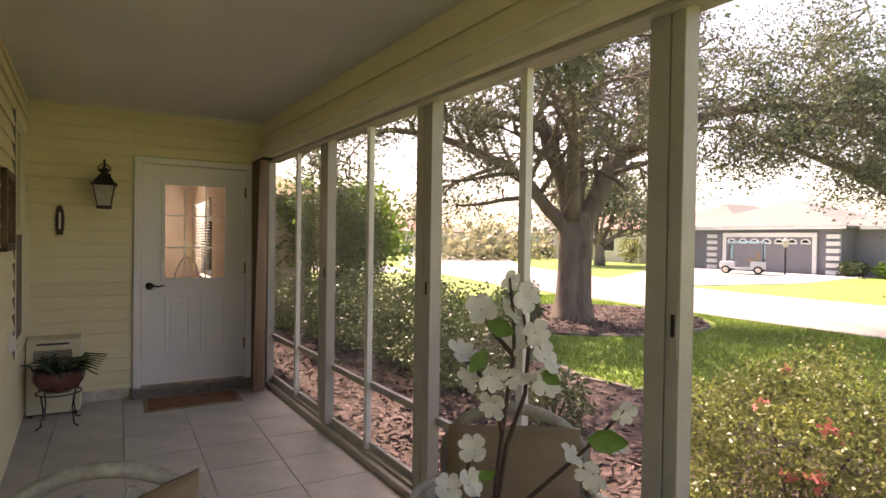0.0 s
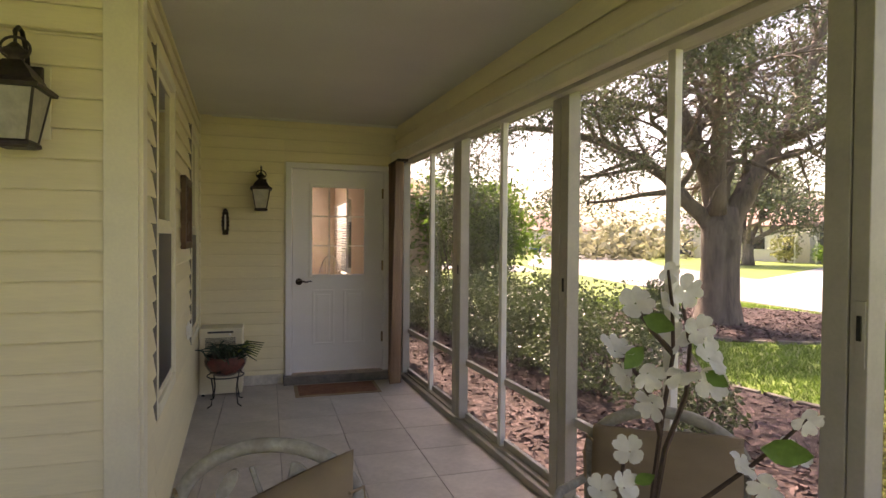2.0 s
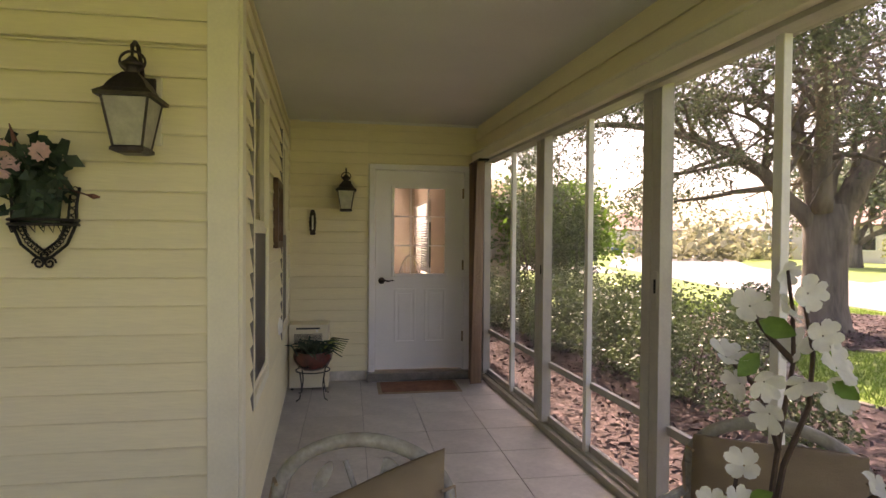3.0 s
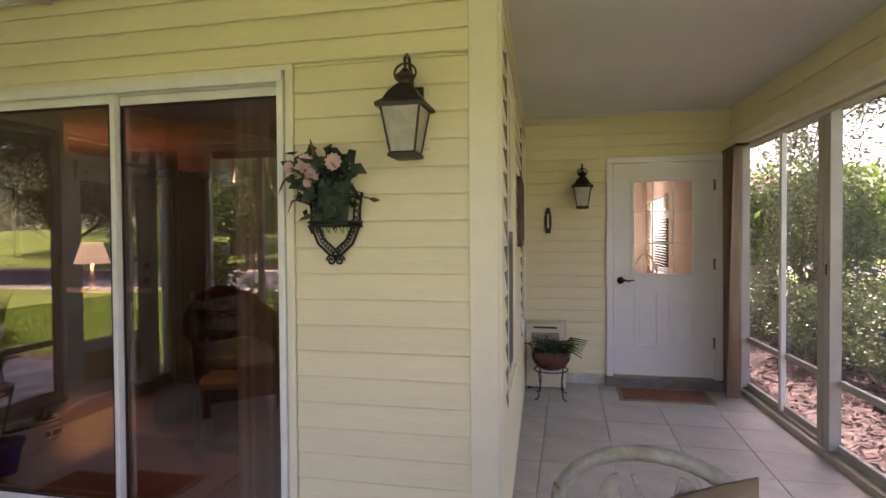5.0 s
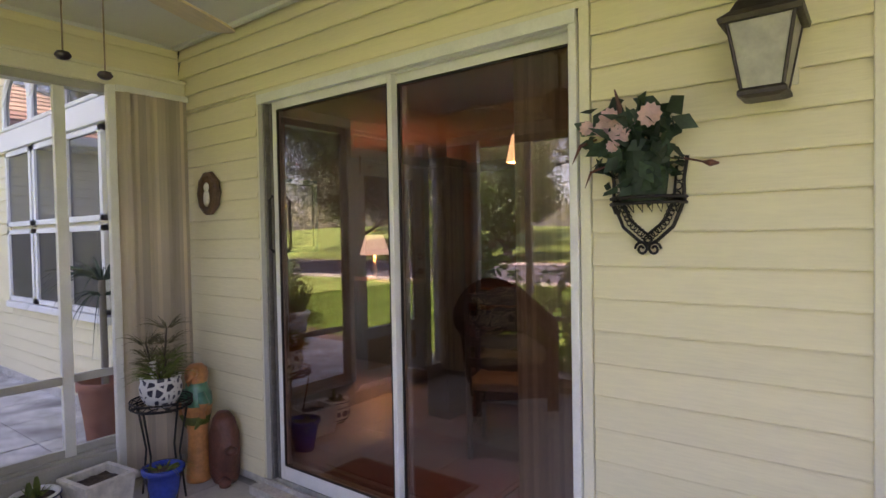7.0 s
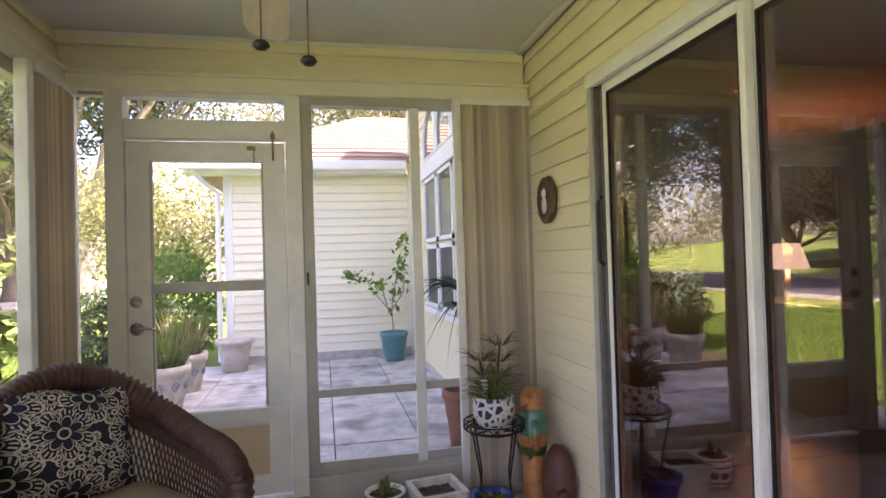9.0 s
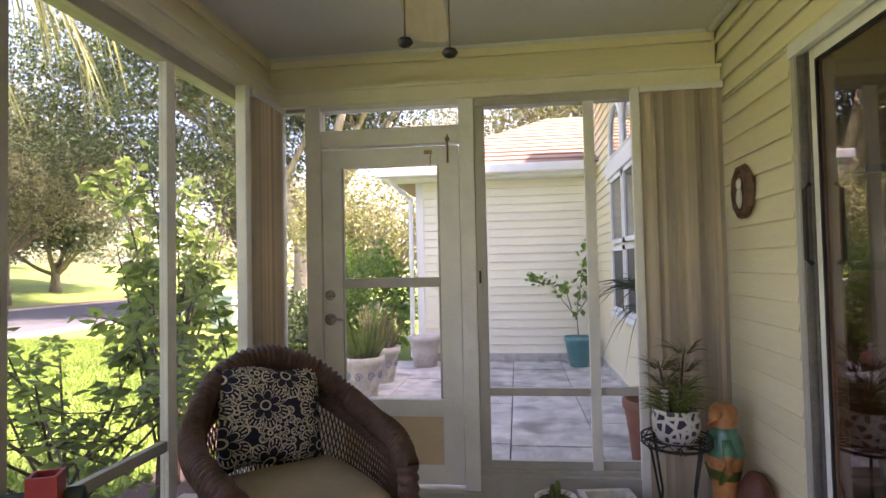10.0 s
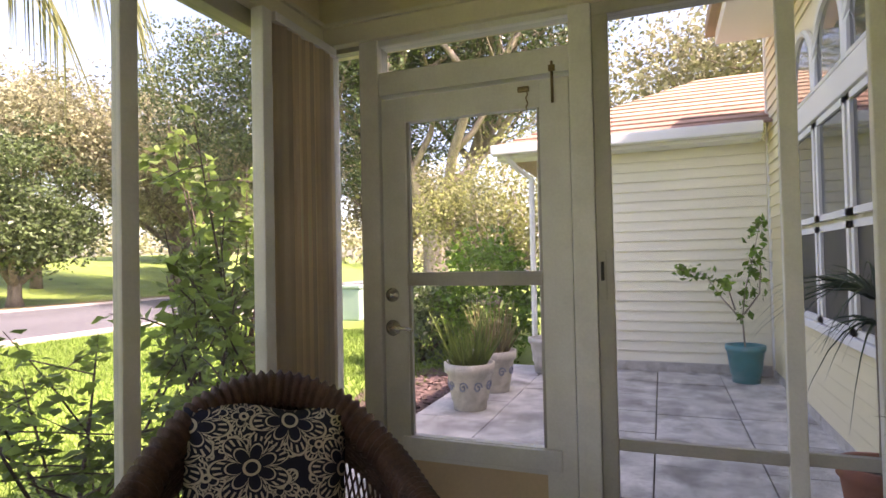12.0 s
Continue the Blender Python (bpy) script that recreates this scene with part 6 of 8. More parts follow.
def golf_cart():
    c = thing("golf_cart", "white golf cart with an aqua canopy parked on the driveway", "golf cart", (31.8, 20.0, -0.17), 118)
    bm = bmesh.new()
    box(bm, (0.35, -0.58, 0.3), (1.2, 0.58, 0.72), 0.12)
    box(bm, (-0.5, -0.58, 0.25), (0.4, 0.58, 0.4), 0.03)
    box(bm, (-1.2, -0.58, 0.3), (-0.4, 0.58, 0.75), 0.08)
    part("body", bm, "cartbody", c)
    st = bmesh.new()
    box(st, (-0.75, -0.52, 0.75), (-0.2, 0.52, 0.88), 0.04)
    box(st, (-0.85, -0.52, 0.85), (-0.7, 0.52, 1.3), 0.04)
    part("seat", st, "tan", c)
    part("canopy", B((-1.15, -0.62, 1.78), (0.75, 0.62, 1.88), 0.04), "cartroof", c, "aqua canopy")
    part("windshield", B((0.55, -0.55, 0.9), (0.6, 0.55, 1.7), 0.01), "cartroof", c)
    part("rear_curtain", B((-1.1, -0.55, 0.9), (-1.06, 0.55, 1.75), 0.01), "cartroof", c)
    for x in (0.6, -1.05):
        for y in (-0.55, 0.55):
            part("post", tube(bmesh.new(), [(x + (0.15 if x > 0 else 0), y, 0.7), (x, y, 1.8)], 0.025, 6), "black", c)
    for x in (0.85, -0.8):
        for y in (-0.52, 0.52):
            wheel(c, x, y, 0.24, 0.24, 0.18)
    for y in (-0.4, 0.4):
        part("headlight", B((1.17, y - 0.1, 0.55), (1.22, y + 0.1, 0.65), 0.02), "chrome", c)


golf_cart()


def car(at, rz, paint_name, label, tall=1.45, long=4.2):
    c = thing("parked_car", label, "car", (at[0], at[1], -0.18), rz)
    L = long / 2
    bm = bmesh.new()
    box(bm, (-L, -0.85, 0.3), (L, 0.85, 0.85), 0.14)
    part("body", bm, paint_name, c)
    k = bmesh.new()
    r = bmesh.ops.create_cube(k, size=1.0)
    for v in r["verts"]:
        top = v.co.z > 0
        v.co = Vector((v.co.x * (long * (0.5 if top else 0.72)) - 0.2, v.co.y * (1.25 if top else 1.6), tall if top else 0.82))
    bmesh.ops.bevel(k, geom=k.edges[:], offset=0.08, segments=2, affect="EDGES")
    part("cabin", k, "darkglass", c)
    part("roof", B((-long * 0.25 - 0.2, -0.6, tall - 0.03), (long * 0.25 - 0.2, 0.6, tall + 0.03), 0.03), paint_name, c)
    for x in (L * 0.62, -L * 0.62):
        for y in (-0.8, 0.8):
            wheel(c, x, y, 0.31, 0.31, 0.2)
    for y in (-0.6, 0.6):
        part("headlight", B((L - 0.05, y - 0.18, 0.6), (L + 0.01, y + 0.18, 0.72), 0.02), "chrome", c)


car((28.5, 54), 160, "carblue", "small bright blue hatchback parked by the kerb")
car((42, 48.5), 20, "carnavy", "dark blue van parked in a driveway", 1.8, 4.8)


def street_post():
    p = thing("lamp_post", "slim black garden lamp post beside the driveway", "lamp post", (33.6, 18.6, -0.2))
    part("pole", tube(bmesh.new(), [(0, 0, 0), (0, 0, 1.6)], 0.05, 8), "black", p)
    part("lantern", lathe(bmesh.new(), [(0.06, 1.6), (0.14, 1.7), (0.16, 1.95), (0.2, 1.97), (0.05, 2.12), (0, 2.16)], 10), "frosted", p)
    s = thing("street_sign", "small white street sign on a thin post", "sign", (37, 45, -0.2))
    part("post", tube(bmesh.new(), [(0, 0, 0), (0, 0, 2.3)], 0.05, 6), "chrome", s)
    part("plate", B((-0.3, -0.02, 1.7), (0.3, 0.02, 2.3), 0.01), "whitetrim", s)
    u = thing("utility_box", "pale green utility box on the lawn", "utility box", (-15.1, -6.3, -0.2))
    part("cabinet", B((-0.3, -0.3, 0), (0.3, 0.3, 0.85), 0.05), "utility", u)
    part("lid", B((-0.33, -0.33, 0.85), (0.33, 0.33, 0.95), 0.03), "utility", u)


street_post()


# ---- porch things ----
def lantern(at, s, label):
    """A flared four-sided wall lantern: backplate, arm with a loop, roof, glass panels between bars, base. Wall behind at local +y."""
    l = thing("wall_lantern", label, "wall lamp", at, 0, "wall lanterns")
    d = 0.145 * s
    part("mount_block", B((-0.045 * s, d - 0.012, 0.06 * s), (0.075 * s, d + 0.012, 0.36 * s), 0.004), "trim", l, "cream mounting block")
    part("backplate", B((-0.03 * s, d - 0.03, 0.22 * s), (0.055 * s, d - 0.012, 0.35 * s), 0.006), "bronze", l)
    arm = bmesh.new()
    tube(arm, [(0.0, d - 0.02, 0.33 * s), (0, d * 0.75, 0.40 * s), (0, d * 0.45, 0.468 * s), (0, 0.03 * s, 0.475 * s), (0, 0.0, 0.45 * s), (0, 0, 0.39 * s)], 0.009 * s, 8)
    part("arm", arm, "bronze", l, "", True)
    lp = bmesh.new()
    tube(lp, [(0.05 * s * math.cos(a), 0, 0.385 * s + 0.043 * s * math.sin(a)) for a in np.linspace(0, 2 * math.pi, 20, endpoint=False)], 0.0055 * s, 6, closed=True)
    part("loop", lp, "bronze", l, "", True)
    cap = lathe(bmesh.new(), [(0.0, 0.41 * s), (0.012 * s, 0.405 * s), (0.03 * s, 0.385 * s), (0.05 * s, 0.372 * s), (0.044 * s, 0.362 * s), (0.026 * s, 0.352 * s), (0.03 * s, 0.328 * s)], 20)
    part("finial", cap, "bronze", l, "", True)

    def ring4(bm, levels):
        rows = [[bm.verts.new((sx * r, sy * r, z)) for sx, sy in ((-1, -1), (1, -1), (1, 1), (-1, 1))] for r, z in levels]
        for a, b in zip(rows, rows[1:]):
            for k in range(4):
                bm.faces.new((a[k], a[(k + 1) % 4], b[(k + 1) % 4], b[k]))
        bm.faces.new(rows[0][::-1])
        bm.faces.new(rows[-1])
        return bm
    part("roof", ring4(bmesh.new(), [(0.108 * s, 0.222 * s), (0.112 * s, 0.236 * s), (0.100 * s, 0.246 * s), (0.082 * s, 0.26 * s), (0.066 * s, 0.29 * s), (0.044 * s, 0.318 * s), (0.03 * s, 0.334 * s)]), "bronze", l)
    part("base", ring4(bmesh.new(), [(0.045 * s, 0.0), (0.066 * s, 0.008 * s), (0.066 * s, 0.02 * s), (0.058 * s, 0.03 * s)]), "bronze", l)
    top, bot, zt, zb = 0.088 * s, 0.056 * s, 0.224 * s, 0.03 * s
    cn = ((-1, -1), (1, -1), (1, 1), (-1, 1))
    for k in range(4):
        (ax, ay), (bx, by) = cn[k], cn[(k + 1) % 4]
        part("bar", tube(bmesh.new(), [(ax * bot, ay * bot, zb), (ax * top, ay * top, zt)], 0.0055 * s, 6), "bronze", l)
        g = bmesh.new()
        vs = [g.verts.new(p) for p in ((ax * bot, ay * bot, zb), (bx * bot, by * bot, zb), (bx * top, by * top, zt), (ax * top, ay * top, zt))]
        g.faces.new(vs)
        ex = bmesh.ops.extrude_face_region(g, geom=g.faces[:])
        bmesh.ops.translate(g, verts=[v for v in ex["geom"] if isinstance(v, bmesh.types.BMVert)], vec=(-0.003 * (ax + bx), -0.003 * (ay + by), 0))
        bmesh.ops.recalc_face_normals(g, faces=g.faces)
        part("glass", g, "frosted", l)
    part("bulb", lathe(bmesh.new(), [(0.0, 0.06 * s), (0.02 * s, 0.065 * s), (0.034 * s, 0.1 * s), (0.034 * s, 0.13 * s), (0.02 * s, 0.165 * s), (0.014 * s, 0.22 * s)], 16), "whiteglaze", l, "", True)
    return l


lantern((-0.6, 2.415, 1.748), 0.89, "large dark bronze wall lantern with seeded glass panels")
lantern((0.165, 5.80, 1.70), 0.9, "dark bronze wall lantern beside the white door")


def thermometer():
    t = thing("wall_thermometer", "narrow dark carved wall thermometer with a pale tube", "thermometer", (-0.16, 5.9, 1.47))
    bm = bmesh.new()
    n = 20
    prof = [(0.022 + 0.012 * math.sin(math.pi * i / n) + 0.004 * math.sin(i * 1.9), i * 0.235 / n) for i in range(n + 1)]
    a = [bm.verts.new((-w, 0, z)) for w, z in prof]
    b = [bm.verts.new((w, 0, z)) for w, z in prof]
    for i in range(n):
        bm.faces.new((a[i], b[i], b[i + 1], a[i + 1]))
    ex = bmesh.ops.extrude_face_region(bm, geom=bm.faces[:])
    bmesh.ops.translate(bm, verts=[v for v in ex["geom"] if isinstance(v, bmesh.types.BMVert)], vec=(0, 0.022, 0))
    bmesh.ops.recalc_face_normals(bm, faces=bm.faces)
    part("plaque", bm, "bronze", t)
    part("glass_tube", tube(bmesh.new(), [(0, -0.004, 0.05), (0, -0.004, 0.19)], 0.008, 8), "whiteglaze", t, "pale glass tube")
    part("cap", lathe(bmesh.new(), [(0, 0.225), (0.018, 0.23), (0.02, 0.24), (0.008, 0.25), (0, 0.252)], 12), "bronze", t)


thermometer()


def carved_panel():
    u, z = 1.72, 1.37
    f = thing("carved_wall_panel", "dark carved openwork wood wall panel", "wall decor", (ALC_AT[0], ALC_AT[1], 0), ALC_RZ)
    w, h = 0.5, 0.47
    fr = bmesh.new()
    for lo, hi in (((u - w / 2, -0.05, z), (u - w / 2 + 0.045, -0.018, z + h)), ((u + w / 2 - 0.045, -0.05, z), (u + w / 2, -0.018, z + h)),
                   ((u - w / 2, -0.05, z), (u + w / 2, -0.018, z + 0.045)), ((u - w / 2, -0.05, z + h - 0.045), (u + w / 2, -0.018, z + h))):
        box(fr, lo, hi, 0.006)
    part("frame", fr, "wood", f)
    sc = bmesh.new()
    rr = random.Random(8)
    for k in range(9):
        cx, cz, r = u + rr.uniform(-0.15, 0.15), z + rr.uniform(0.1, h - 0.1), rr.uniform(0.03, 0.07)
        tube(sc, [(cx + r * (1 - i / 20) * math.cos(i * 0.6 + k), -0.03, cz + r * (1 - i / 20) * math.sin(i * 0.6 + k)) for i in range(16)], 0.011, 6)
    for k in range(4):
        tube(sc, [(u - 0.2 + 0.13 * k, -0.03, z + 0.03), (u - 0.17 + 0.1 * k, -0.03, z + h / 2), (u - 0.2 + 0.13 * k, -0.03, z + h - 0.03)], 0.009, 6)
    part("scrollwork", sc, "wood", f)
    o = thing("outlet_cover", "white outdoor outlet cover on the siding", "outlet", (ALC_AT[0], ALC_AT[1], 0), ALC_RZ)
    part("plate", B((1.9, -0.035, 0.72), (1.98, -0.016, 0.84), 0.006), "white", o)
    part("flap", B((1.91, -0.048, 0.735), (1.97, -0.035, 0.825), 0.006), "white", o)


carved_panel()


def dehumidifier():
    a = thing("air_unit", "cream plastic portable air unit with dark louvres", "air unit", (-0.36, 5.62, 0))
    part("housing", B((0, 0, 0.02), (0.37, 0.27, 0.62), 0.012), "ac", a)
    for k in range(9):
        part("louvre", B((0.05, -0.006, 0.44 + 0.011 * k), (0.31, 0.004, 0.445 + 0.011 * k)), "slot", a)
    part("control_panel", B((0.07, -0.004, 0.575), (0.29, 0.004, 0.592), 0.002), "slot", a)
    part("knob", lathe(bmesh.new(), [(0, 0), (0.012, 0), (0.01, 0.014), (0, 0.015)], 12), "white", a).matrix_basis = pose(0.26, -0.002, 0.56, 90)
    for x in (0.03, 0.33):
        for y in (0.03, 0.24):
            part("foot", tube(bmesh.new(), [(x, y, 0), (x, y, 0.025)], 0.015, 8), "rubber", a)


dehumidifier()


def door_mat(name, x0, x1, y0, y1, label):
    m = thing(name, label, "door mat", ((x0 + x1) / 2, (y0 + y1) / 2, 0))
    w, d = (x1 - x0) / 2, (y1 - y0) / 2
    part("border", B((-w, -d, 0.001), (w, d, 0.009), 0.004), "mat_edge", m)
    part("mat_surface", B((-w + 0.035, -d + 0.035, 0.009), (w - 0.035, d - 0.035, 0.016), 0.003), "mat_rust", m)


door_mat("door_mat", 0.47, 1.26, 5.37, 5.80, "rust-brown bristle door mat with a tan border")
door_mat("door_mat", -2.95, -2.1, 1.98, 2.42, "brown patterned mat before the sliding door")


def plant_stand_pot():
    s = thing("plant_stand", "low black iron three-legged plant stand", "plant stand", (-0.12, 5.37, 0))
    tube_ring = tube(bmesh.new(), [(0.15 * math.cos(a), 0.15 * math.sin(a), 0.25) for a in np.linspace(0, 2 * math.pi, 24, endpoint=False)], 0.006, 6, closed=True)
    part("ring", tube_ring, "black", s)
    for k in range(4):
        a = math.pi / 4 + k * math.pi / 2
        c, d = math.cos(a), math.sin(a)
        part("leg", tube(bmesh.new(), [(0.15 * c, 0.15 * d, 0.25), (0.13 * c, 0.13 * d, 0.14), (0.15 * c, 0.15 * d, 0.02), (0.19 * c, 0.19 * d, 0.006)], 0.006, 6), "black", s)
    b = thing("bowl_planter", "glossy dark red ceramic bowl of trailing succulents on the stand", "planter", (-0.12, 5.37, 0.256))
    part("bowl", lathe(bmesh.new(), [(0, 0), (0.09, 0.0), (0.135, 0.03), (0.17, 0.09), (0.175, 0.13), (0.165, 0.16), (0.172, 0.168), (0.158, 0.168), (0.15, 0.14), (0, 0.135)], 28), "redglaze", b, "", True)
    part("soil", lathe(bmesh.new(), [(0, 0.137), (0.148, 0.142), (0, 0.155)], 20), "soil", b)
    rng = np.random.default_rng(4)
    n = 85
    base = rng.normal(size=(n, 3)) * np.array([0.07, 0.07, 0.0]) + np.array([0, 0, 0.15])
    ang = rng.uniform(0, 2 * math.pi, n)
    r = rng.uniform(0.08, 0.24, n)
    tip = base + np.stack([np.cos(ang) * r, np.sin(ang) * r, rng.uniform(0.0, 0.11, n)], 1)
    bm = bmesh.new()
    for p, q in zip(base[:60], tip[:60]):
        m = (p + q) / 2 + np.array([0, 0, 0.045])
        tube(bm, [p, m, q], [0.006, 0.008, 0.003], 5)
    tagged(part("succulent", bm, "leaf_dark", b, "dark green trailing stems"), kind="stuff")
    far = bmesh.new()
    for k in range(7):
        tube(far, [(0.08, -0.02, 0.17), (0.17, -0.04 + 0.015 * k, 0.2 + 0.012 * k), (0.26 + 0.01 * k, -0.05 + 0.02 * k, 0.15 + 0.016 * k)], [0.007, 0.008, 0.004], 5)
    tagged(part("succulent", far, "reed", b), kind="stuff")


plant_stand_pot()


def drape():
    """Gathered striped curtain panel hung at the end of the east track."""
    d = thing("curtain", "gathered brown striped fabric curtain at the window's end", "curtain", (1.46, 5.86, 0))
    L = 0.40
    for s in range(5):
        bm = bmesh.new()
        a, b = [], []
        for i in range(13):
            t = (s + i / 12) / 5
            y = -L * t
            x = 0.045 * math.sin(t * 62) + 0.02 * math.sin(t * 23)
            a.append(bm.verts.new((x * 0.75 - 0.02, y, 2.2)))
            b.append(bm.verts.new((x + 0.02 - 0.08 * t, y * 1.05, 0.05)))
        for i in range(12):
            bm.faces.new((a[i], a[i + 1], b[i + 1], b[i]))
        ex = bmesh.ops.extrude_face_region(bm, geom=bm.faces[:])
        bmesh.ops.translate(bm, verts=[v for v in ex["geom"] if isinstance(v, bmesh.types.BMVert)], vec=(0.004, 0, 0))
        bmesh.ops.recalc_face_normals(bm, faces=bm.faces)
        part("fabric_width", bm, "drape", d, "", True)
    part("track", B((-0.05, -0.44, 2.19), (0.05, 0.02, 2.21)), "black", d)


drape()


def vane_stack(name, at, rz, n, pitch, label, yaw, material="vane"):
    """Vertical blind vanes drawn into a stack. Local x runs along the track."""
    b = thing(name, label, "blind", at, rz)
    part("headrail", B((-0.01, -0.02, 2.25), (n * pitch + 0.03, 0.025, 2.285), 0.003), "white", b)
    bm = bmesh.new()
    prof = [(-0.044, 0.0), (-0.022, 0.006), (0.0, 0.008), (0.022, 0.006), (0.044, 0.0)]
    for side in (0.0, 0.0016):
        lo = [bm.verts.new((x, y + side, 0.06)) for x, y in prof]
        hi = [bm.verts.new((x, y + side, 2.25)) for x, y in prof]
        for i in range(4):
            bm.faces.new((lo[i], lo[i + 1], hi[i + 1], hi[i]))
    me = bpy.data.meshes.new("vane")
    bm.to_mesh(me)
    bm.free()
    me.materials.append(M[material])
    rr = random.Random(2)
    for k in range(n):
        o = new("vane", me)
        o.parent = b
        o.matrix_basis = pose(k * pitch, rr.uniform(-0.004, 0.004), 0, 0, 0, yaw + rr.uniform(-9, 9))
    return b


vane_stack("vertical_blind", (-3.80, 2.115, 0), 90, 17, 0.0225, "cream vertical blind drawn into a stack beside the siding", -24)
# this stack takes the brightened copy in place of light from behind
vane_stack("vertical_blind", (-3.435, 0.085, 0), 180, 20, 0.0195, "tan vertical blind drawn into the porch corner, brightened for backlight", -14, "vane_lit")
for n_, (lo, hi) in enumerate((((-3.83, 2.06, 0.06), (-3.79, 2.105, 2.28)), ((-3.41, 0.045, 0.06), (-3.355, 0.1, 2.28)))):
    o = put("blind_channel", B(lo, hi, 0.006), "white")
    tagged(o, "white aluminium blind end channel", "blind channel", kind="structure")


def oval_plaque():
    p = thing("wall_plaque", "dark eight-sided carved plaque with a pale relief figure", "wall decor", (-3.555, 2.51, 1.672))
    bm = lathe(bmesh.new(), [(0.0, 0.0), (0.118, 0.0), (0.128, 0.012), (0.12, 0.03), (0.1, 0.036), (0.086, 0.026), (0.0, 0.022)], 10, (0, 0, 0), (0.92, 1.06))
    part("frame", bm, "wood", p).matrix_basis = pose(0, 0.022, 0, 90)
    r = bmesh.new()
    lathe(r, [(0, 0.022), (0.03, 0.03), (0.02, 0.038), (0, 0.04)], 12, (0.0, 0.035, 0))
    lathe(r, [(0, 0.022), (0.045, 0.028), (0.03, 0.036), (0, 0.038)], 12, (-0.005, -0.03, 0), (0.8, 1.2))
    part("relief", r, "whiteglaze", p, "pale relief", True).matrix_basis = pose(0, 0.022, 0, 90)


oval_plaque()


def wall_basket():
    b = thing("wall_basket", "black wire wall basket filled with pink silk flowers", "wall basket", (-0.95, 2.53, 1.32))
    rw, d = 0.118, 0.12
    fr = bmesh.new()
    for k in range(2):
        z = 0.165 + 0.018 * k
        tube(fr, [(rw * math.cos(a), -d * math.sin(a) * 0.9, z) for a in np.linspace(0, math.pi, 17)], 0.006, 6)
    for sx in (-1, 1):
        tube(fr, [(sx * 0.122, -0.004, 0.31), (sx * 0.112, -0.006, 0.24), (sx * 0.112, -0.008, 0.17), (sx * 0.08, -0.01, 0.09), (sx * 0.03, -0.01, 0.045), (0, -0.01, 0.03)], 0.006, 6)
        tube(fr, [(sx * 0.09, -0.006, 0.28), (sx * 0.082, -0.008, 0.17), (sx * 0.055, -0.01, 0.11), (0, -0.01, 0.065)], 0.0045, 6)
        tube(fr, [(sx * (0.02 + 0.022 * (1 - i / 22) * math.cos(i * 0.55)), -0.01, 0.018 + 0.024 * (1 - i / 22) * math.sin(i * 0.55)) for i in range(18)], 0.0045, 6)
    tube(fr, [(-rw, -0.004, 0.175), (rw, -0.004, 0.175)], 0.006, 6)
    part("frame", fr, "black", b, "black scrolled wire frame", True)
    co = bmesh.new()
    for sx in (-1, 1):
        pts = [(0.12, 0.30), (0.10, 0.17), (0.066, 0.1), (0.01, 0.05)]
        for k in range(15):
            t = k / 14 * 2.999
            i = int(t)
            u = t - i
            cx = pts[i][0] * (1 - u) + pts[i + 1][0] * u
            cz = pts[i][1] * (1 - u) + pts[i + 1][1] * u
            tube(co, [(sx * (cx - 0.012 + 0.012 * math.cos(a)), -0.009, cz + 0.012 * math.sin(a)) for a in np.linspace(0, 2 * math.pi, 9, endpoint=False)], 0.0025, 4, closed=True)
    for k in range(12):
        a = math.pi * (k + 0.5) / 12
        tube(co, [(rw * math.cos(a), -d * 0.9 * math.sin(a), 0.168), (rw * 0.9 * math.cos(a), -d * 0.85 * math.sin(a), 0.135), (rw * math.cos(a + 0.2), -d * 0.9 * math.sin(a + 0.2), 0.168)], 0.0025, 4)
    part("coils", co, "black", b)
    ln = lathe(bmesh.new(), [(0.0, 0.17), (0.07, 0.172), (0.078, 0.24), (0.085, 0.33), (0.0, 0.34)], 18, (0, -0.05, 0), (1, 0.62))
    part("liner", ln, "leaf_dark", b, "dark green liner")
    rng = np.random.default_rng(17)
    n = 120
    pos = rng.normal(size=(n, 3)) * np.array([0.075, 0.035, 0.05]) + np.array([-0.01, -0.075, 0.38])
    pos[:, 1] = np.minimum(pos[:, 1], -0.02)
    pos[:, 0] = np.clip(pos[:, 0], -0.15, 0.1)
    quads("foliage", leaves(rng, pos, 0.085, 0.2, 0.6, 0.15), "leaf_dark", b)["kind"] = "stuff"
    n = 60
    pos = rng.normal(size=(n, 3)) * np.array([0.05, 0.03, 0.05]) + np.array([0.0, -0.085, 0.29])
    quads("foliage", leaves(rng, pos, 0.075, 0.2, 0.55, 0.6), "leaf_dark", b)["kind"] = "stuff"
    for cx, cz, s in ((-0.075, 0.43, 0.034), (-0.1, 0.40, 0.026), (-0.045, 0.375, 0.034), (0.05, 0.425, 0.036), (-0.065, 0.345, 0.022), (-0.15, 0.41, 0.024), (-0.02, 0.405, 0.026)):
        p0 = np.array([cx, -0.13, cz])
        k = 11
        a = np.linspace(0, 2 * math.pi, k, endpoint=False)
        d2 = np.stack([np.cos(a), -0.5 + 0.2 * rng.random(k), np.sin(a)], 1)
        d2 /= np.linalg.norm(d2, axis=1, keepdims=True)
        side = np.cross(d2, np.array([0, 1.0, 0]))
        base = p0 + np.zeros((k, 3))
        q = np.stack([base, base + d2 * s * 0.7 + side * s * 0.45, base + d2 * s * 1.15, base + d2 * s * 0.7 - side * s * 0.45], 1)
        quads("blossom", q, "petal_pink", b, "pink silk blossom")
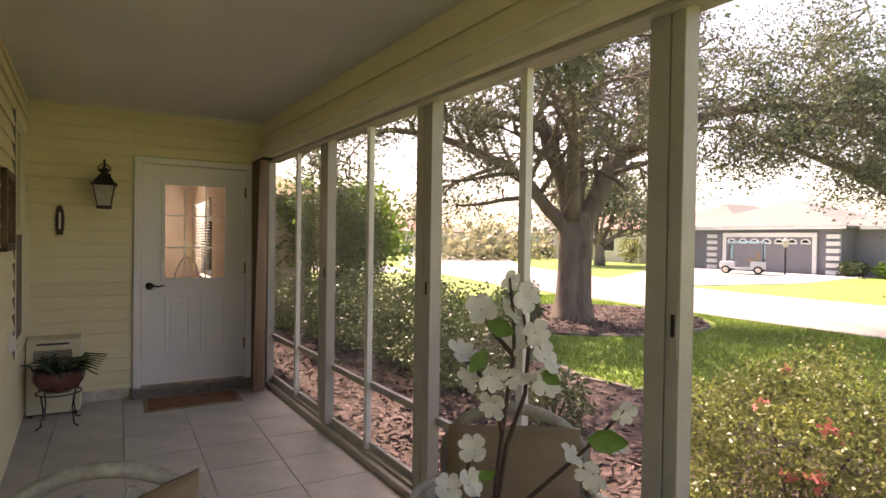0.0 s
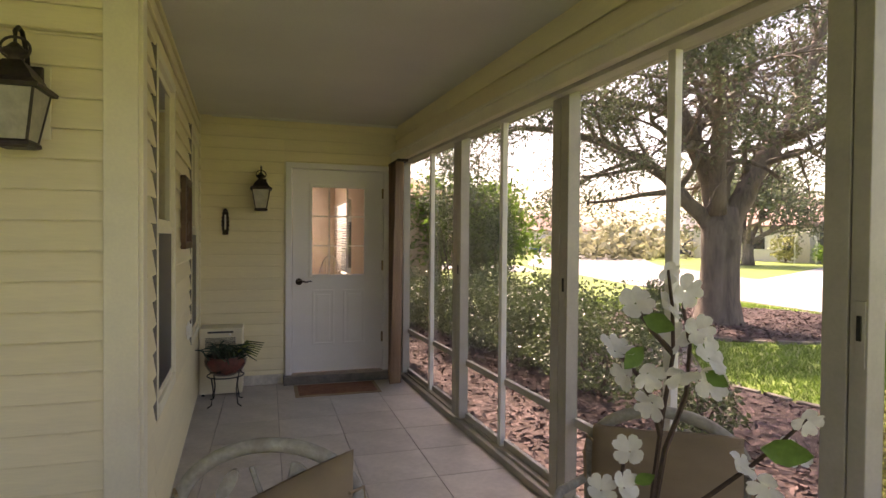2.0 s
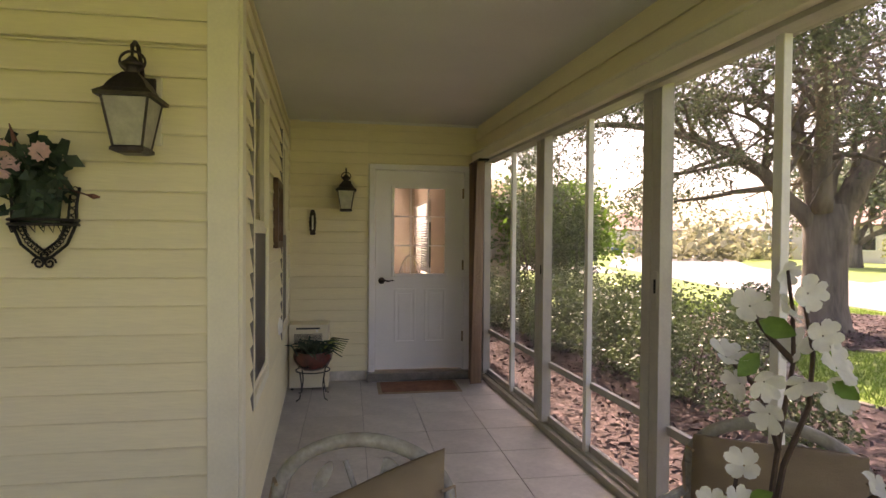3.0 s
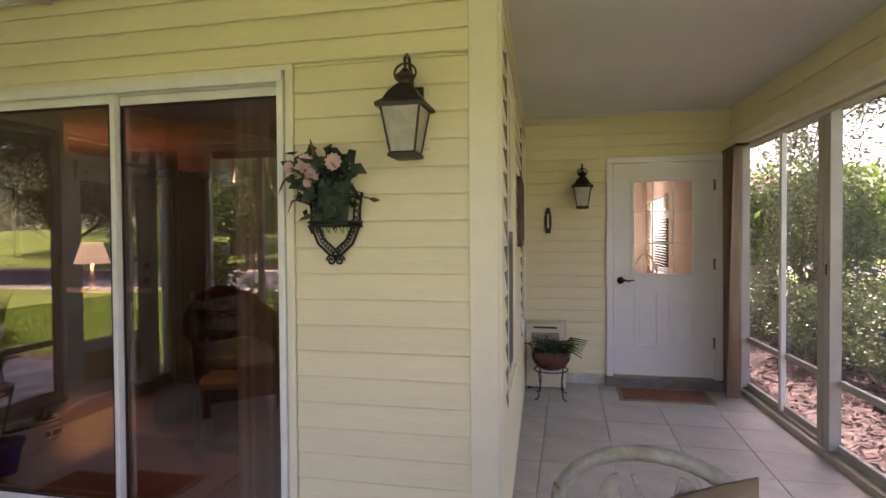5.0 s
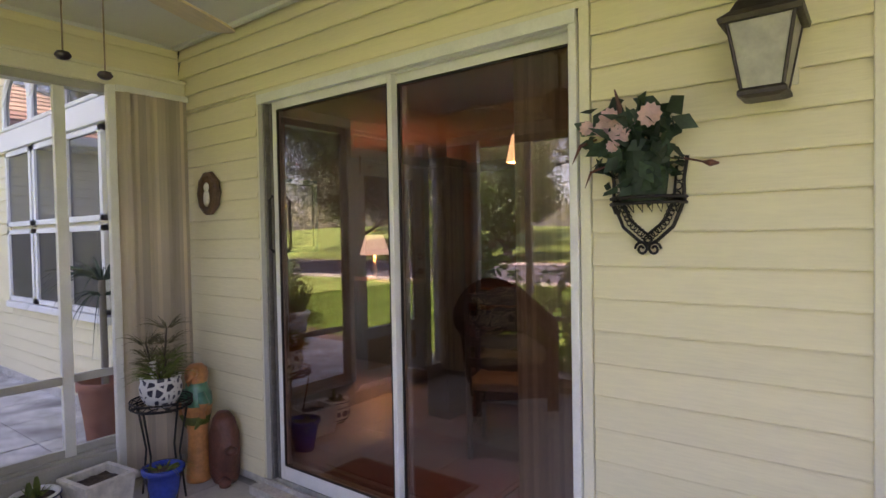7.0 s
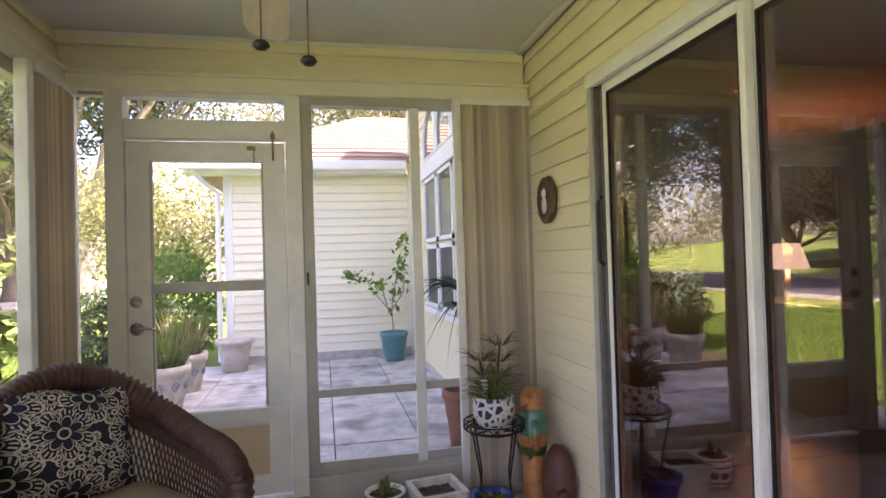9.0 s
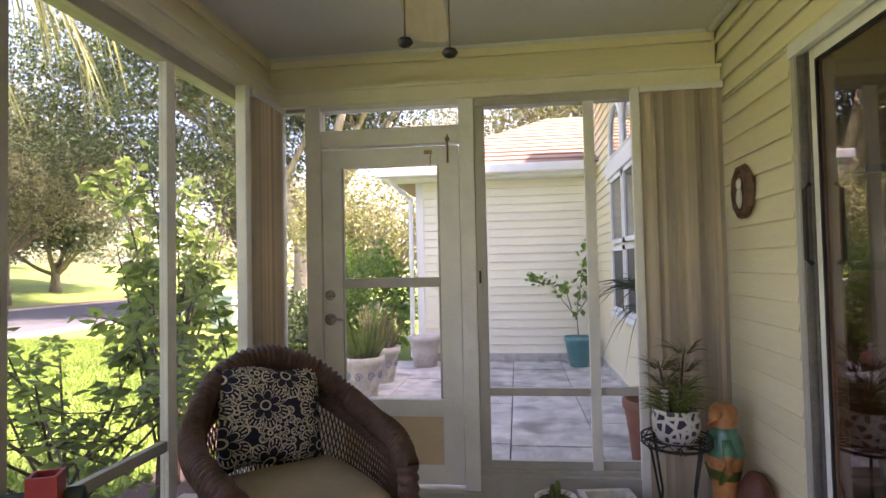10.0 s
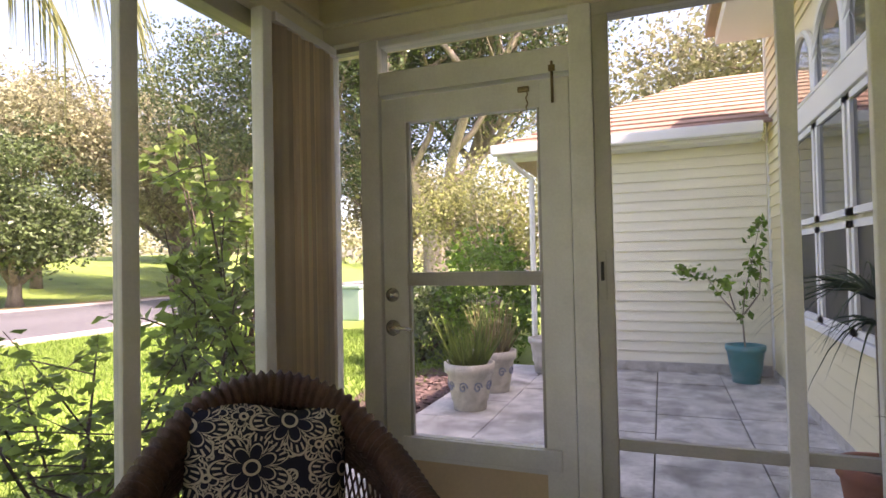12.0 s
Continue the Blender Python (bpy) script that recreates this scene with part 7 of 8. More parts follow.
    part("bud_stem", tube(bmesh.new(), [(-0.04, -0.07, 0.36), (-0.06, -0.08, 0.46), (-0.075, -0.09, 0.53)], [0.004, 0.011, 0.002], 6), "darkred", b)
    part("bud_stem", tube(bmesh.new(), [(0.08, -0.07, 0.3), (0.14, -0.09, 0.29), (0.19, -0.1, 0.275)], 0.003, 5), "darkred", b)
    part("bud_stem", tube(bmesh.new(), [(0.19, -0.1, 0.275), (0.21, -0.1, 0.27), (0.232, -0.1, 0.268)], [0.004, 0.011, 0.003], 6), "darkred", b)
    part("bud_stem", tube(bmesh.new(), [(-0.14, -0.08, 0.38), (-0.19, -0.1, 0.36), (-0.215, -0.11, 0.30)], [0.003, 0.007, 0.001], 5), "darkred", b)
    part("bud_stem", tube(bmesh.new(), [(-0.1, -0.09, 0.29), (-0.15, -0.11, 0.27), (-0.17, -0.11, 0.22)], [0.003, 0.005, 0.001], 5), "darkred", b)


wall_basket()


# ---- dining set in the foreground ----
def garden_chair(at, rz, label, lift=0.0, skew=0.0):
    """Cast metal chair: arched scroll back, slung cushion tied on, seat, arms and legs. It faces local -y."""
    c = thing("garden_chair", label, "chair", at, rz, "cast metal garden chairs")
    top = 0.9
    def back_pt(x, z):
        return (x, 0.23 + 0.12 * (z - 0.45), z)
    rail = bmesh.new()
    hw = 0.235
    arc = [(hw * math.cos(a), top - 0.16 + 0.16 * math.sin(a)) for a in np.linspace(0.02, math.pi - 0.02, 21)]
    tube(rail, [back_pt(x, z) for x, z in arc], [0.02] * 21, 10)
    part("top_rail", rail, "verdigris", c, "", True)
    for sx in (-1, 1):
        part("back_post", tube(bmesh.new(), [back_pt(sx * hw, top - 0.16), back_pt(sx * 0.235, 0.6), back_pt(sx * 0.225, 0.43)], 0.015, 8), "verdigris", c)
    sc = bmesh.new()
    tube(sc, [back_pt(0.0, 0.46), back_pt(0.005, 0.64), back_pt(-0.012, 0.75), back_pt(-0.05, 0.845)], [0.011, 0.01, 0.009, 0.007], 7)
    tube(sc, [back_pt(0.005, 0.66), back_pt(0.03, 0.75), back_pt(0.05, 0.80), back_pt(0.06, 0.855)], [0.009, 0.009, 0.008, 0.006], 7)
    for cx, cz, a in ((-0.11, 0.80, 60), (0.085, 0.82, 130), (0.15, 0.745, 200), (-0.16, 0.70, 20)):
        e = [(0.045 * math.cos(t), 0.018 * math.sin(t)) for t in np.linspace(0, 2 * math.pi, 14, endpoint=False)]
        ca, sa = math.cos(radians(a)), math.sin(radians(a))
        vs = []
        for y in (-0.006, 0.006):
            vs.append([sc.verts.new((cx + ca * u - sa * v, back_pt(0, cz + sa * u + ca * v)[1] + y, cz + sa * u + ca * v)) for u, v in e])
        sc.faces.new(vs[0])
        sc.faces.new(vs[1][::-1])
        for i in range(14):
            sc.faces.new((vs[0][i], vs[0][(i + 1) % 14], vs[1][(i + 1) % 14], vs[1][i]))
    for sx in (-1, 1):
        tube(sc, [back_pt(sx * 0.02, 0.6), back_pt(sx * 0.1, 0.66), back_pt(sx * 0.15, 0.72), back_pt(sx * 0.2, 0.70)], [0.008, 0.008, 0.007, 0.006], 6)
    bmesh.ops.recalc_face_normals(sc, faces=sc.faces)
    part("scroll_back", sc, "verdigris", c, "leafy cast scrollwork")
    cu = bmesh.new()
    bmesh.ops.create_grid(cu, x_segments=10, y_segments=10, size=0.5)
    for v in cu.verts:
        x, z = v.co.x * 0.44, 0.44 + (v.co.y + 0.5) * 0.325
        bulge = 0.035 * (1 - (2 * v.co.x) ** 4) * (1 - (2 * v.co.y) ** 4)
        v.co = Vector((x * 1.0, 0.195 + 0.12 * (z - 0.45) - bulge, z + lift + skew * x + 0.01 * math.sin(x * 9)))
    ex = bmesh.ops.extrude_face_region(cu, geom=cu.faces[:])
    bmesh.ops.translate(cu, verts=[v for v in ex["geom"] if isinstance(v, bmesh.types.BMVert)], vec=(0, 0.022, 0))
    bmesh.ops.recalc_face_normals(cu, faces=cu.faces)
    part("back_cushion", cu, "tan", c, "tan woven tie-on cushion", True)
    for sx in (-1, 1):
        part("tie", tube(bmesh.new(), [(sx * 0.215, 0.21, 0.80), (sx * 0.245, 0.27, 0.79), (sx * 0.25, 0.25, 0.74), (sx * 0.24, 0.22, 0.66)], 0.005, 5), "tan", c)
    part("seat_cushion", B((-0.235, -0.24, 0.44), (0.235, 0.2, 0.5), 0.025), "tan", c)
    part("seat_frame", B((-0.24, -0.24, 0.41), (0.24, 0.23, 0.435), 0.01), "verdigris", c)
    for sx in (-1, 1):
        part("arm", tube(bmesh.new(), [back_pt(sx * 0.24, 0.66), (sx * 0.29, 0.08, 0.67), (sx * 0.29, -0.16, 0.655), (sx * 0.27, -0.22, 0.58), (sx * 0.24, -0.2, 0.43)], 0.014, 8), "verdigris", c)
        for sy in (-1, 1):
            part("leg", tube(bmesh.new(), [(sx * 0.22, sy * 0.21, 0.42), (sx * 0.235, sy * 0.24, 0.2), (sx * 0.22, sy * 0.26, 0.0)], [0.016, 0.013, 0.012], 8), "verdigris", c)
    return c


garden_chair((0.17, 1.40, 0), -14, "weathered cast metal garden chair with leafy scroll back and tan cushion", 0.03, 0.42)
garden_chair((1.26, 1.42, 0), -42, "weathered cast metal garden chair with tan woven cushion by the screens", 0.085)


def garden_table():
    t = thing("garden_table", "round glass-topped cast metal garden table", "table", (0.88, 0.92, 0))
    top = lathe(bmesh.new(), [(0, 0.7), (0.42, 0.7), (0.425, 0.705), (0.42, 0.712), (0, 0.712)], 36)
    part("tabletop", top, "doorglass", t)
    part("rim", tube(bmesh.new(), [(0.42 * math.cos(a), 0.42 * math.sin(a), 0.693) for a in np.linspace(0, 2 * math.pi, 40, endpoint=False)], 0.012, 8, closed=True), "verdigris", t)
    for k in range(4):
        a = math.pi / 4 + k * math.pi / 2
        c, s = math.cos(a), math.sin(a)
        part("leg", tube(bmesh.new(), [(0.38 * c, 0.38 * s, 0.69), (0.2 * c, 0.2 * s, 0.4), (0.22 * c, 0.22 * s, 0.15), (0.34 * c, 0.34 * s, 0.0)], 0.014, 8), "verdigris", t)
    part("brace", tube(bmesh.new(), [(0.2 * math.cos(a), 0.2 * math.sin(a), 0.4) for a in np.linspace(0, 2 * math.pi, 24, endpoint=False)], 0.008, 6, closed=True), "verdigris", t)


garden_table()


def dogwood_vase():
    v = thing("flower_vase", "dark vase of white silk dogwood branches on the table", "flower arrangement", (1.0, 1.12, 0.712))
    part("vase", lathe(bmesh.new(), [(0, 0), (0.045, 0.0), (0.06, 0.03), (0.055, 0.08), (0.035, 0.12), (0.03, 0.125), (0.03, 0.11), (0, 0.1)], 20), "bronze", v, "", True)
    rng = np.random.default_rng(23)
    yaw = radians(-31)
    R = np.array([[math.cos(yaw), -math.sin(yaw), 0], [math.sin(yaw), math.cos(yaw), 0], [0, 0, 1]])
    def W(p):
        return R @ np.array(p, float)
    stems = [[(0, 0, 0.1), (0.01, 0.0, 0.24), (0.025, 0.0, 0.38), (0.045, 0.01, 0.5), (0.04, 0.0, 0.6), (0.03, 0.0, 0.68)],
             [(0, 0, 0.1), (0.03, 0.0, 0.3), (0.07, 0.0, 0.42), (0.075, 0.0, 0.52), (0.06, 0.01, 0.62)],
             [(0.02, 0, 0.33), (0.0, -0.02, 0.41), (-0.03, -0.02, 0.46), (-0.07, -0.01, 0.5)],
             [(0, 0, 0.1), (0.06, -0.03, 0.18), (0.12, -0.04, 0.24), (0.18, -0.05, 0.3), (0.24, -0.05, 0.36), (0.275, -0.05, 0.4)],
             [(0, 0, 0.12), (-0.03, -0.04, 0.18), (-0.06, -0.05, 0.24), (-0.055, -0.05, 0.3)],
             [(0.045, 0.01, 0.5), (0.0, 0.0, 0.55), (-0.035, 0.0, 0.6)]]
    for s in stems:
        part("branch", tube(bmesh.new(), [W(p) for p in s], [0.0065 - 0.004 * i / len(s) for i in range(len(s))], 6), "stem", v, "dark slender branch")

    def bloom(c, n, size, face):
        f = np.array(face, float)
        f /= np.linalg.norm(f)
        a = np.cross(f, [0.3, 0.2, 0.9])
        a /= np.linalg.norm(a)
        b = np.cross(f, a)
        bm = bmesh.new()
        off = rng.uniform(0, 6)
        for k in range(n):
            t = off + 2 * math.pi * k / n
            d = math.cos(t) * a + math.sin(t) * b
            s = np.cross(f, d)
            rows = []
            droop = rng.uniform(-0.25, 0.3)
            for u, w, lift in ((0.05, 0.07, 0.0), (0.32, 0.36, 0.16), (0.62, 0.54, 0.26), (0.88, 0.46, 0.24), (1.0, 0.22, 0.18)):
                rows.append([bm.verts.new(Vector(c + size * (d * (u - (0.07 if u == 1.0 and e == 0 else 0)) + s * w * e + f * (lift + droop * u * u + 0.16 * e * e * u)))) for e in (-1, -0.5, 0, 0.5, 1)])
            for r0, r1 in zip(rows, rows[1:]):
                for i in range(4):
                    bm.faces.new((r0[i], r0[i + 1], r1[i + 1], r1[i]))
        part("blossom", bm, "petal", v, "", True)

    spots = [(0.03, 0, 0.675, 0.036), (0.062, -0.01, 0.635, 0.052), (-0.033, 0, 0.605, 0.052), (0.02, -0.02, 0.6, 0.05), (0.09, 0.0, 0.555, 0.046), (-0.075, -0.02, 0.505, 0.054), (-0.05, -0.02, 0.455, 0.046),
             (-0.01, -0.03, 0.465, 0.048), (0.055, -0.03, 0.47, 0.052), (0.108, -0.02, 0.5, 0.056), (0.11, -0.01, 0.45, 0.05), (0.0, -0.03, 0.405, 0.05), (0.05, 0.02, 0.53, 0.05),
             (-0.045, -0.06, 0.31, 0.046), (-0.1, -0.06, 0.225, 0.046), (-0.055, -0.06, 0.235, 0.046), (0.16, -0.06, 0.3, 0.044), (0.21, -0.06, 0.265, 0.05), (0.25, -0.05, 0.33, 0.046), (0.275, -0.05, 0.4, 0.042)]
    for x, y, z, s in spots:
        bloom(W((x, y, z)), 4, s * 0.7, W((rng.uniform(-0.9, 0.9), -rng.uniform(0.25, 1), rng.uniform(-0.6, 0.9))))
    for x, y, z, ax, az, s in ((0.19, -0.07, 0.345, 1, 0.0, 0.085), (-0.02, -0.03, 0.52, -0.5, -0.6, 0.06), (-0.02, -0.02, 0.58, 1, -0.35, 0.065), (-0.035, -0.06, 0.25, 0.6, 0.4, 0.045), (0.1, -0.02, 0.475, 0.8, -0.5, 0.05)):
        bm = bmesh.new()
        d = np.array([ax, -0.2, az])
        d /= np.linalg.norm(d)
        s2 = np.cross(d, [0, 1, 0.2])
        rows = []
        for u, w in ((0, 0.02), (0.25, 0.28), (0.55, 0.34), (0.85, 0.16), (1.0, 0.01)):
            rows.append([bm.verts.new(Vector(W(np.array([x, y, z]) + s * (d * u + s2 * w * e + np.array([0, -0.12 * abs(e), 0]))))) for e in (-1, 0, 1)])
        for r0, r1 in zip(rows, rows[1:]):
            for i in range(2):
                bm.faces.new((r0[i], r0[i + 1], r1[i + 1], r1[i]))
        part("leaf", bm, "leaf_silk", v, "green silk leaf", True)


dogwood_vase()


# ---- wicker armchair ----
def wicker_chair():
    c = thing("wicker_armchair", "brown woven wicker armchair with olive seat cushion", "armchair", (-2.82, 0.55, 0), -47)
    ctrl = [(0.36, 0.40), (0.415, 0.2), (0.42, -0.02), (0.37, -0.22), (0.22, -0.36), (0.0, -0.41), (-0.22, -0.36), (-0.37, -0.22), (-0.42, -0.02), (-0.415, 0.2), (-0.36, 0.40)]
    zt = [0.60, 0.655, 0.69, 0.77, 0.90, 0.955, 0.90, 0.77, 0.69, 0.655, 0.60]

    def path(s):
        t = min(max(s, 0), 0.99999) * (len(ctrl) - 1)
        i = int(t)
        u = t - i
        def cr(v):
            p = [v[max(i - 1, 0)], v[i], v[i + 1], v[min(i + 2, len(v) - 1)]]
            return 0.5 * (2 * p[1] + (p[2] - p[0]) * u + (2 * p[0] - 5 * p[1] + 4 * p[2] - p[3]) * u * u + (3 * p[1] - p[0] - 3 * p[2] + p[3]) * u ** 3)
        return cr([q[0] for q in ctrl]), cr([q[1] for q in ctrl]), cr(zt)

    def shell(s, f, lift=0.0):
        """A point on the woven wall: s along it, f from the seat line (0) to the rim (1)."""
        x, y, z = path(s)
        lean = 0.84 + 0.16 * f
        return np.array([x * lean, y * lean, 0.20 + (z - 0.20 + lift) * f])

    # thick rolled rim, wrapped in cane
    rim = bmesh.new()
    n = 330
    pts, rad = [], []
    for i in range(n):
        s = i / (n - 1)
        p = shell(s, 1.0)
        edge = min(s, 1 - s)
        r = 0.052 if edge > 0.04 else 0.046
        pts.append(p)
        rad.append(r + 0.0075 * math.sin(i * 1.55))
    tube(rim, pts, rad, 12)
    part("rim_roll", rim, "wicker", c, "", True)
    # front roll ends running down to the floor
    for s in (0.0, 1.0):
        bm = bmesh.new()
        p0 = shell(s, 1.0)
        m = 60
        pts = [np.array([p0[0], p0[1] + 0.012 * math.sin(math.pi * i / m), p0[2] + (0.02 - p0[2]) * i / m]) for i in range(m + 1)]
        tube(bm, pts, [0.046 + 0.005 * math.sin(i * 1.6) - 0.008 * i / m for i in range(m + 1)], 10)
        part("front_roll", bm, "wicker", c, "", True)
    # tight weave below the rim
    for k, (f0, f1, rows) in enumerate(((0.80, 0.95, 9),)):
        bm = bmesh.new()
        for r in range(rows):
            f = f0 + (f1 - f0) * r / (rows - 1)
            tube(bm, [shell(i / 120, f) * np.array([1 + 0.006 * (-1) ** (i + r), 1 + 0.006 * (-1) ** (i + r), 1]) for i in range(121)], 0.0075, 5)
        part("weave_band", bm, "wicker", c, "tightly woven band")
    lat = bmesh.new()
    for k in range(88):
        s0 = k / 88
        for sg in (-1, 1):
            a = [shell(min(max(s0 + sg * 0.05 * (j / 5), 0), 1), 0.32 + 0.50 * j / 5) * np.array([1 + 0.004 * sg, 1 + 0.004 * sg, 1]) for j in range(6)]
            tube(lat, a, 0.0042, 4, cap=False)
    part("lattice", lat, "wicker", c, "open diamond lattice")
    sk = bmesh.new()
    for r in range(24):
        f = 0.02 + 0.30 * r / 23
        tube(sk, [shell(i / 90, f) * np.array([1 + 0.006 * (-1) ** (i + r), 1 + 0.006 * (-1) ** (i + r), 1]) for i in range(91)], 0.0075, 4)
    part("skirt", sk, "wicker", c, "woven skirt")
    fr = bmesh.new()
    for r in range(16):
        z = 0.12 + 0.017 * r
        tube(fr, [(-0.33 + 0.66 * i / 40, 0.385 + 0.006 * (-1) ** (i + r), z) for i in range(41)], 0.008, 4)
    part("front_apron", fr, "wicker", c)
    part("deck", B((-0.34, -0.32, 0.3), (0.34, 0.38, 0.33), 0.01), "wicker", c)
    for x, y in ((0.33, 0.36), (-0.33, 0.36), (0.25, -0.28), (-0.25, -0.28)):
        part("leg", tube(bmesh.new(), [(x, y, 0.3), (x, y, 0.0)], 0.022, 8), "wicker", c)
    cu = bmesh.new()
    bmesh.ops.create_cube(cu, size=1)
    bmesh.ops.subdivide_edges(cu, edges=cu.edges[:], cuts=7, use_grid_fill=True)
    for v in cu.verts:
        x, y, z = v.co
        k = 1 - 0.12 * (abs(2 * z) ** 3)
        v.co = Vector((x * 0.62 * k * (1 - 0.06 * (2 * y) ** 2), 0.07 + y * 0.64 * k, 0.45 + z * 0.16 + 0.03 * (1 - (2 * x) ** 2) * (1 - (2 * y) ** 2) * (1 if z > 0 else 0)))
    part("seat_cushion", cu, "seatcloth", c, "olive fabric seat cushion", True)
    c.scale = (0.86, 0.86, 1.0)
    return c


wicker_chair()


def pillow():
    p = thing("throw_pillow", "navy and cream floral print throw pillow on the armchair", "pillow", (-2.99, 0.385, 0.50), -45)
    bm = bmesh.new()
    bmesh.ops.create_grid(bm, x_segments=16, y_segments=16, size=0.5)
    vs = list(bm.verts)
    ex = bmesh.ops.duplicate(bm, geom=bm.faces[:])
    other = [g for g in ex["geom"] if isinstance(g, bmesh.types.BMVert)]
    for group, sg in ((vs, 1), (other, -1)):
        for v in group:
            x, y = v.co.x * 2, v.co.y * 2
            b = max(0.0, (1 - x ** 4) * (1 - y ** 4)) ** 0.6
            pinch = 1 - 0.08 * (1 - abs(x)) * abs(y) - 0.0
            v.co = Vector((x * 0.235 * (1 - 0.07 * (1 - y * y)), sg * 0.078 * b, y * 0.235 * (1 - 0.07 * (1 - x * x)) + 0.012 * math.sin(x * 5)))
    bmesh.ops.remove_doubles(bm, verts=bm.verts[:], dist=0.0005)
    bmesh.ops.recalc_face_normals(bm, faces=bm.faces)
    o = part("cover", bm, "damask", p, "", True)
    o.matrix_basis = pose(0, 0, 0.225, 16, -6, 0) @ Matrix.Diagonal((1.0, 1.0, 0.9, 1))


pillow()


# ---- plants and figures in the slider corner ----
def pot(bm, r0, r1, h, t=0.014, lip=0.012):
    return lathe(bm, [(0, 0), (r0, 0), (r0 + (r1 - r0) * 0.5, h * 0.5), (r1, h * 0.86), (r1 + lip, h * 0.88), (r1 + lip, h), (r1 - t, h), (r1 - t - 0.004, h * 0.86), (0, h * 0.85)], 28)


def spiky(parent, at, n, r, h, mat, rng, width=0.009, sag=0.3, name="leaves"):
    a = rng.uniform(0, 2 * math.pi, n)
    b = np.stack([np.cos(a) * 0.025, np.sin(a) * 0.025, np.zeros(n)], 1) + np.array(at)
    rr = r * rng.uniform(0.35, 1.05, n)
    t = b + np.stack([np.cos(a) * rr, np.sin(a) * rr, h * rng.uniform(0.45, 1.15, n)], 1)
    return quads(name, strips(rng, b, t, width, sag, 5), mat, parent)


def corner_plants():
    rng = np.random.default_rng(40)
    s = thing("wire_plant_stand", "round black wire plant stand with a basket top", "plant stand", (-3.46, 2.15, 0))
    for r, z in ((0.155, 0.5), (0.14, 0.49), (0.12, 0.485), (0.155, 0.53)):
        part("wire_ring", tube(bmesh.new(), [(r * math.cos(a), r * math.sin(a), z) for a in np.linspace(0, 2 * math.pi, 26, endpoint=False)], 0.0045, 5, closed=True), "black", s)
    wv = bmesh.new()
    tube(wv, [(0.155 * math.cos(i * 0.2), 0.155 * math.sin(i * 0.2), 0.515 + 0.015 * math.sin(i * 3.1)) for i in range(32)], 0.003, 4)
    for k in range(5):
        tube(wv, [(-0.15 * math.cos(k), -0.15 * math.sin(k), 0.487), (0.15 * math.cos(k), 0.15 * math.sin(k), 0.487)], 0.004, 5)
    part("wire_weave", wv, "black", s)
    for k in range(4):
        a = 0.5 + k * math.pi / 2
        part("leg", tube(bmesh.new(), [(0.15 * math.cos(a), 0.15 * math.sin(a), 0.5), (0.1 * math.cos(a), 0.1 * math.sin(a), 0.25), (0.13 * math.cos(a), 0.13 * math.sin(a), 0.0)], 0.006, 6), "black", s)
    p = thing("patterned_pot", "black and white patterned pot of wispy grass on the wire stand", "potted plant", (-3.46, 2.15, 0.492))
    part("pot", lathe(bmesh.new(), [(0, 0), (0.06, 0), (0.085, 0.03), (0.105, 0.075), (0.108, 0.11), (0.098, 0.145), (0.104, 0.155), (0.104, 0.168), (0.09, 0.168), (0.088, 0.14), (0, 0.135)], 30), "netglaze", p, "white glaze net over dark blue", True)
    part("soil", lathe(bmesh.new(), [(0, 0.138), (0.087, 0.142), (0, 0.155)], 16), "soil", p)
    for k, (hx, hy, hz) in enumerate(((-0.05, -0.05, 0.34), (0.03, 0.02, 0.26), (-0.02, 0.05, 0.42), (0.06, -0.04, 0.2), (-0.07, 0.02, 0.22))):
        part("stem", tube(bmesh.new(), [(hx * 0.3, hy * 0.3, 0.14), (hx * 0.7, hy * 0.7, hz * 0.7), (hx, hy, hz)], [0.007, 0.006, 0.004], 6), "stem", p)
        for f in (1.0, 0.8, 0.62):
            spiky(p, (hx * f, hy * f, max(0.15, hz * f)), 34, 0.17, 0.15, "drywisp" if k % 2 == 0 else "reed", rng, 0.006, 0.55)
    d = bmesh.new()
    for k in range(5):
        lathe(d, [(0, 0), (0.017, 0.006), (0.017, 0.012), (0, 0.018)], 10, (0.02, -0.05, 0.16 + 0.02 * k))
    part("striped_pick", d, "whiteglaze", p)

    b = thing("blue_pot", "cobalt blue glazed pot with a small trailing plant", "potted plant", (-3.36, 2.16 - 0.06, 0))
    part("pot", pot(bmesh.new(), 0.065, 0.095, 0.2), "bluepot", b, "", True)
    part("soil", lathe(bmesh.new(), [(0, 0.172), (0.08, 0.174), (0, 0.182)], 16), "soil", b)
    spiky(b, (0, 0, 0.175), 26, 0.15, 0.1, "reed", rng, 0.012, 0.6)

    q = thing("square_planter", "weathered whitewashed square planter with bare soil", "planter", (-3.56, 1.86, 0), 8)
    bm = bmesh.new()
    o, i_ = 0.125, 0.105
    rows = [[bm.verts.new((sx * r, sy * r, z)) for sx, sy in ((-1, -1), (1, -1), (1, 1), (-1, 1))] for r, z in ((o * 0.86, 0), (o, 0.17), (o + 0.008, 0.172), (o + 0.008, 0.19), (i_, 0.19), (i_ * 0.95, 0.14))]
    for a, c in zip(rows, rows[1:]):
        for k in range(4):
            bm.faces.new((a[k], a[(k + 1) % 4], c[(k + 1) % 4], c[k]))
    bm.faces.new(rows[0][::-1])
    bm.faces.new(rows[-1])
    part("box", bm, "aged", q)
    sl = bmesh.new()
    bmesh.ops.create_grid(sl, x_segments=8, y_segments=8, size=i_ * 0.97)
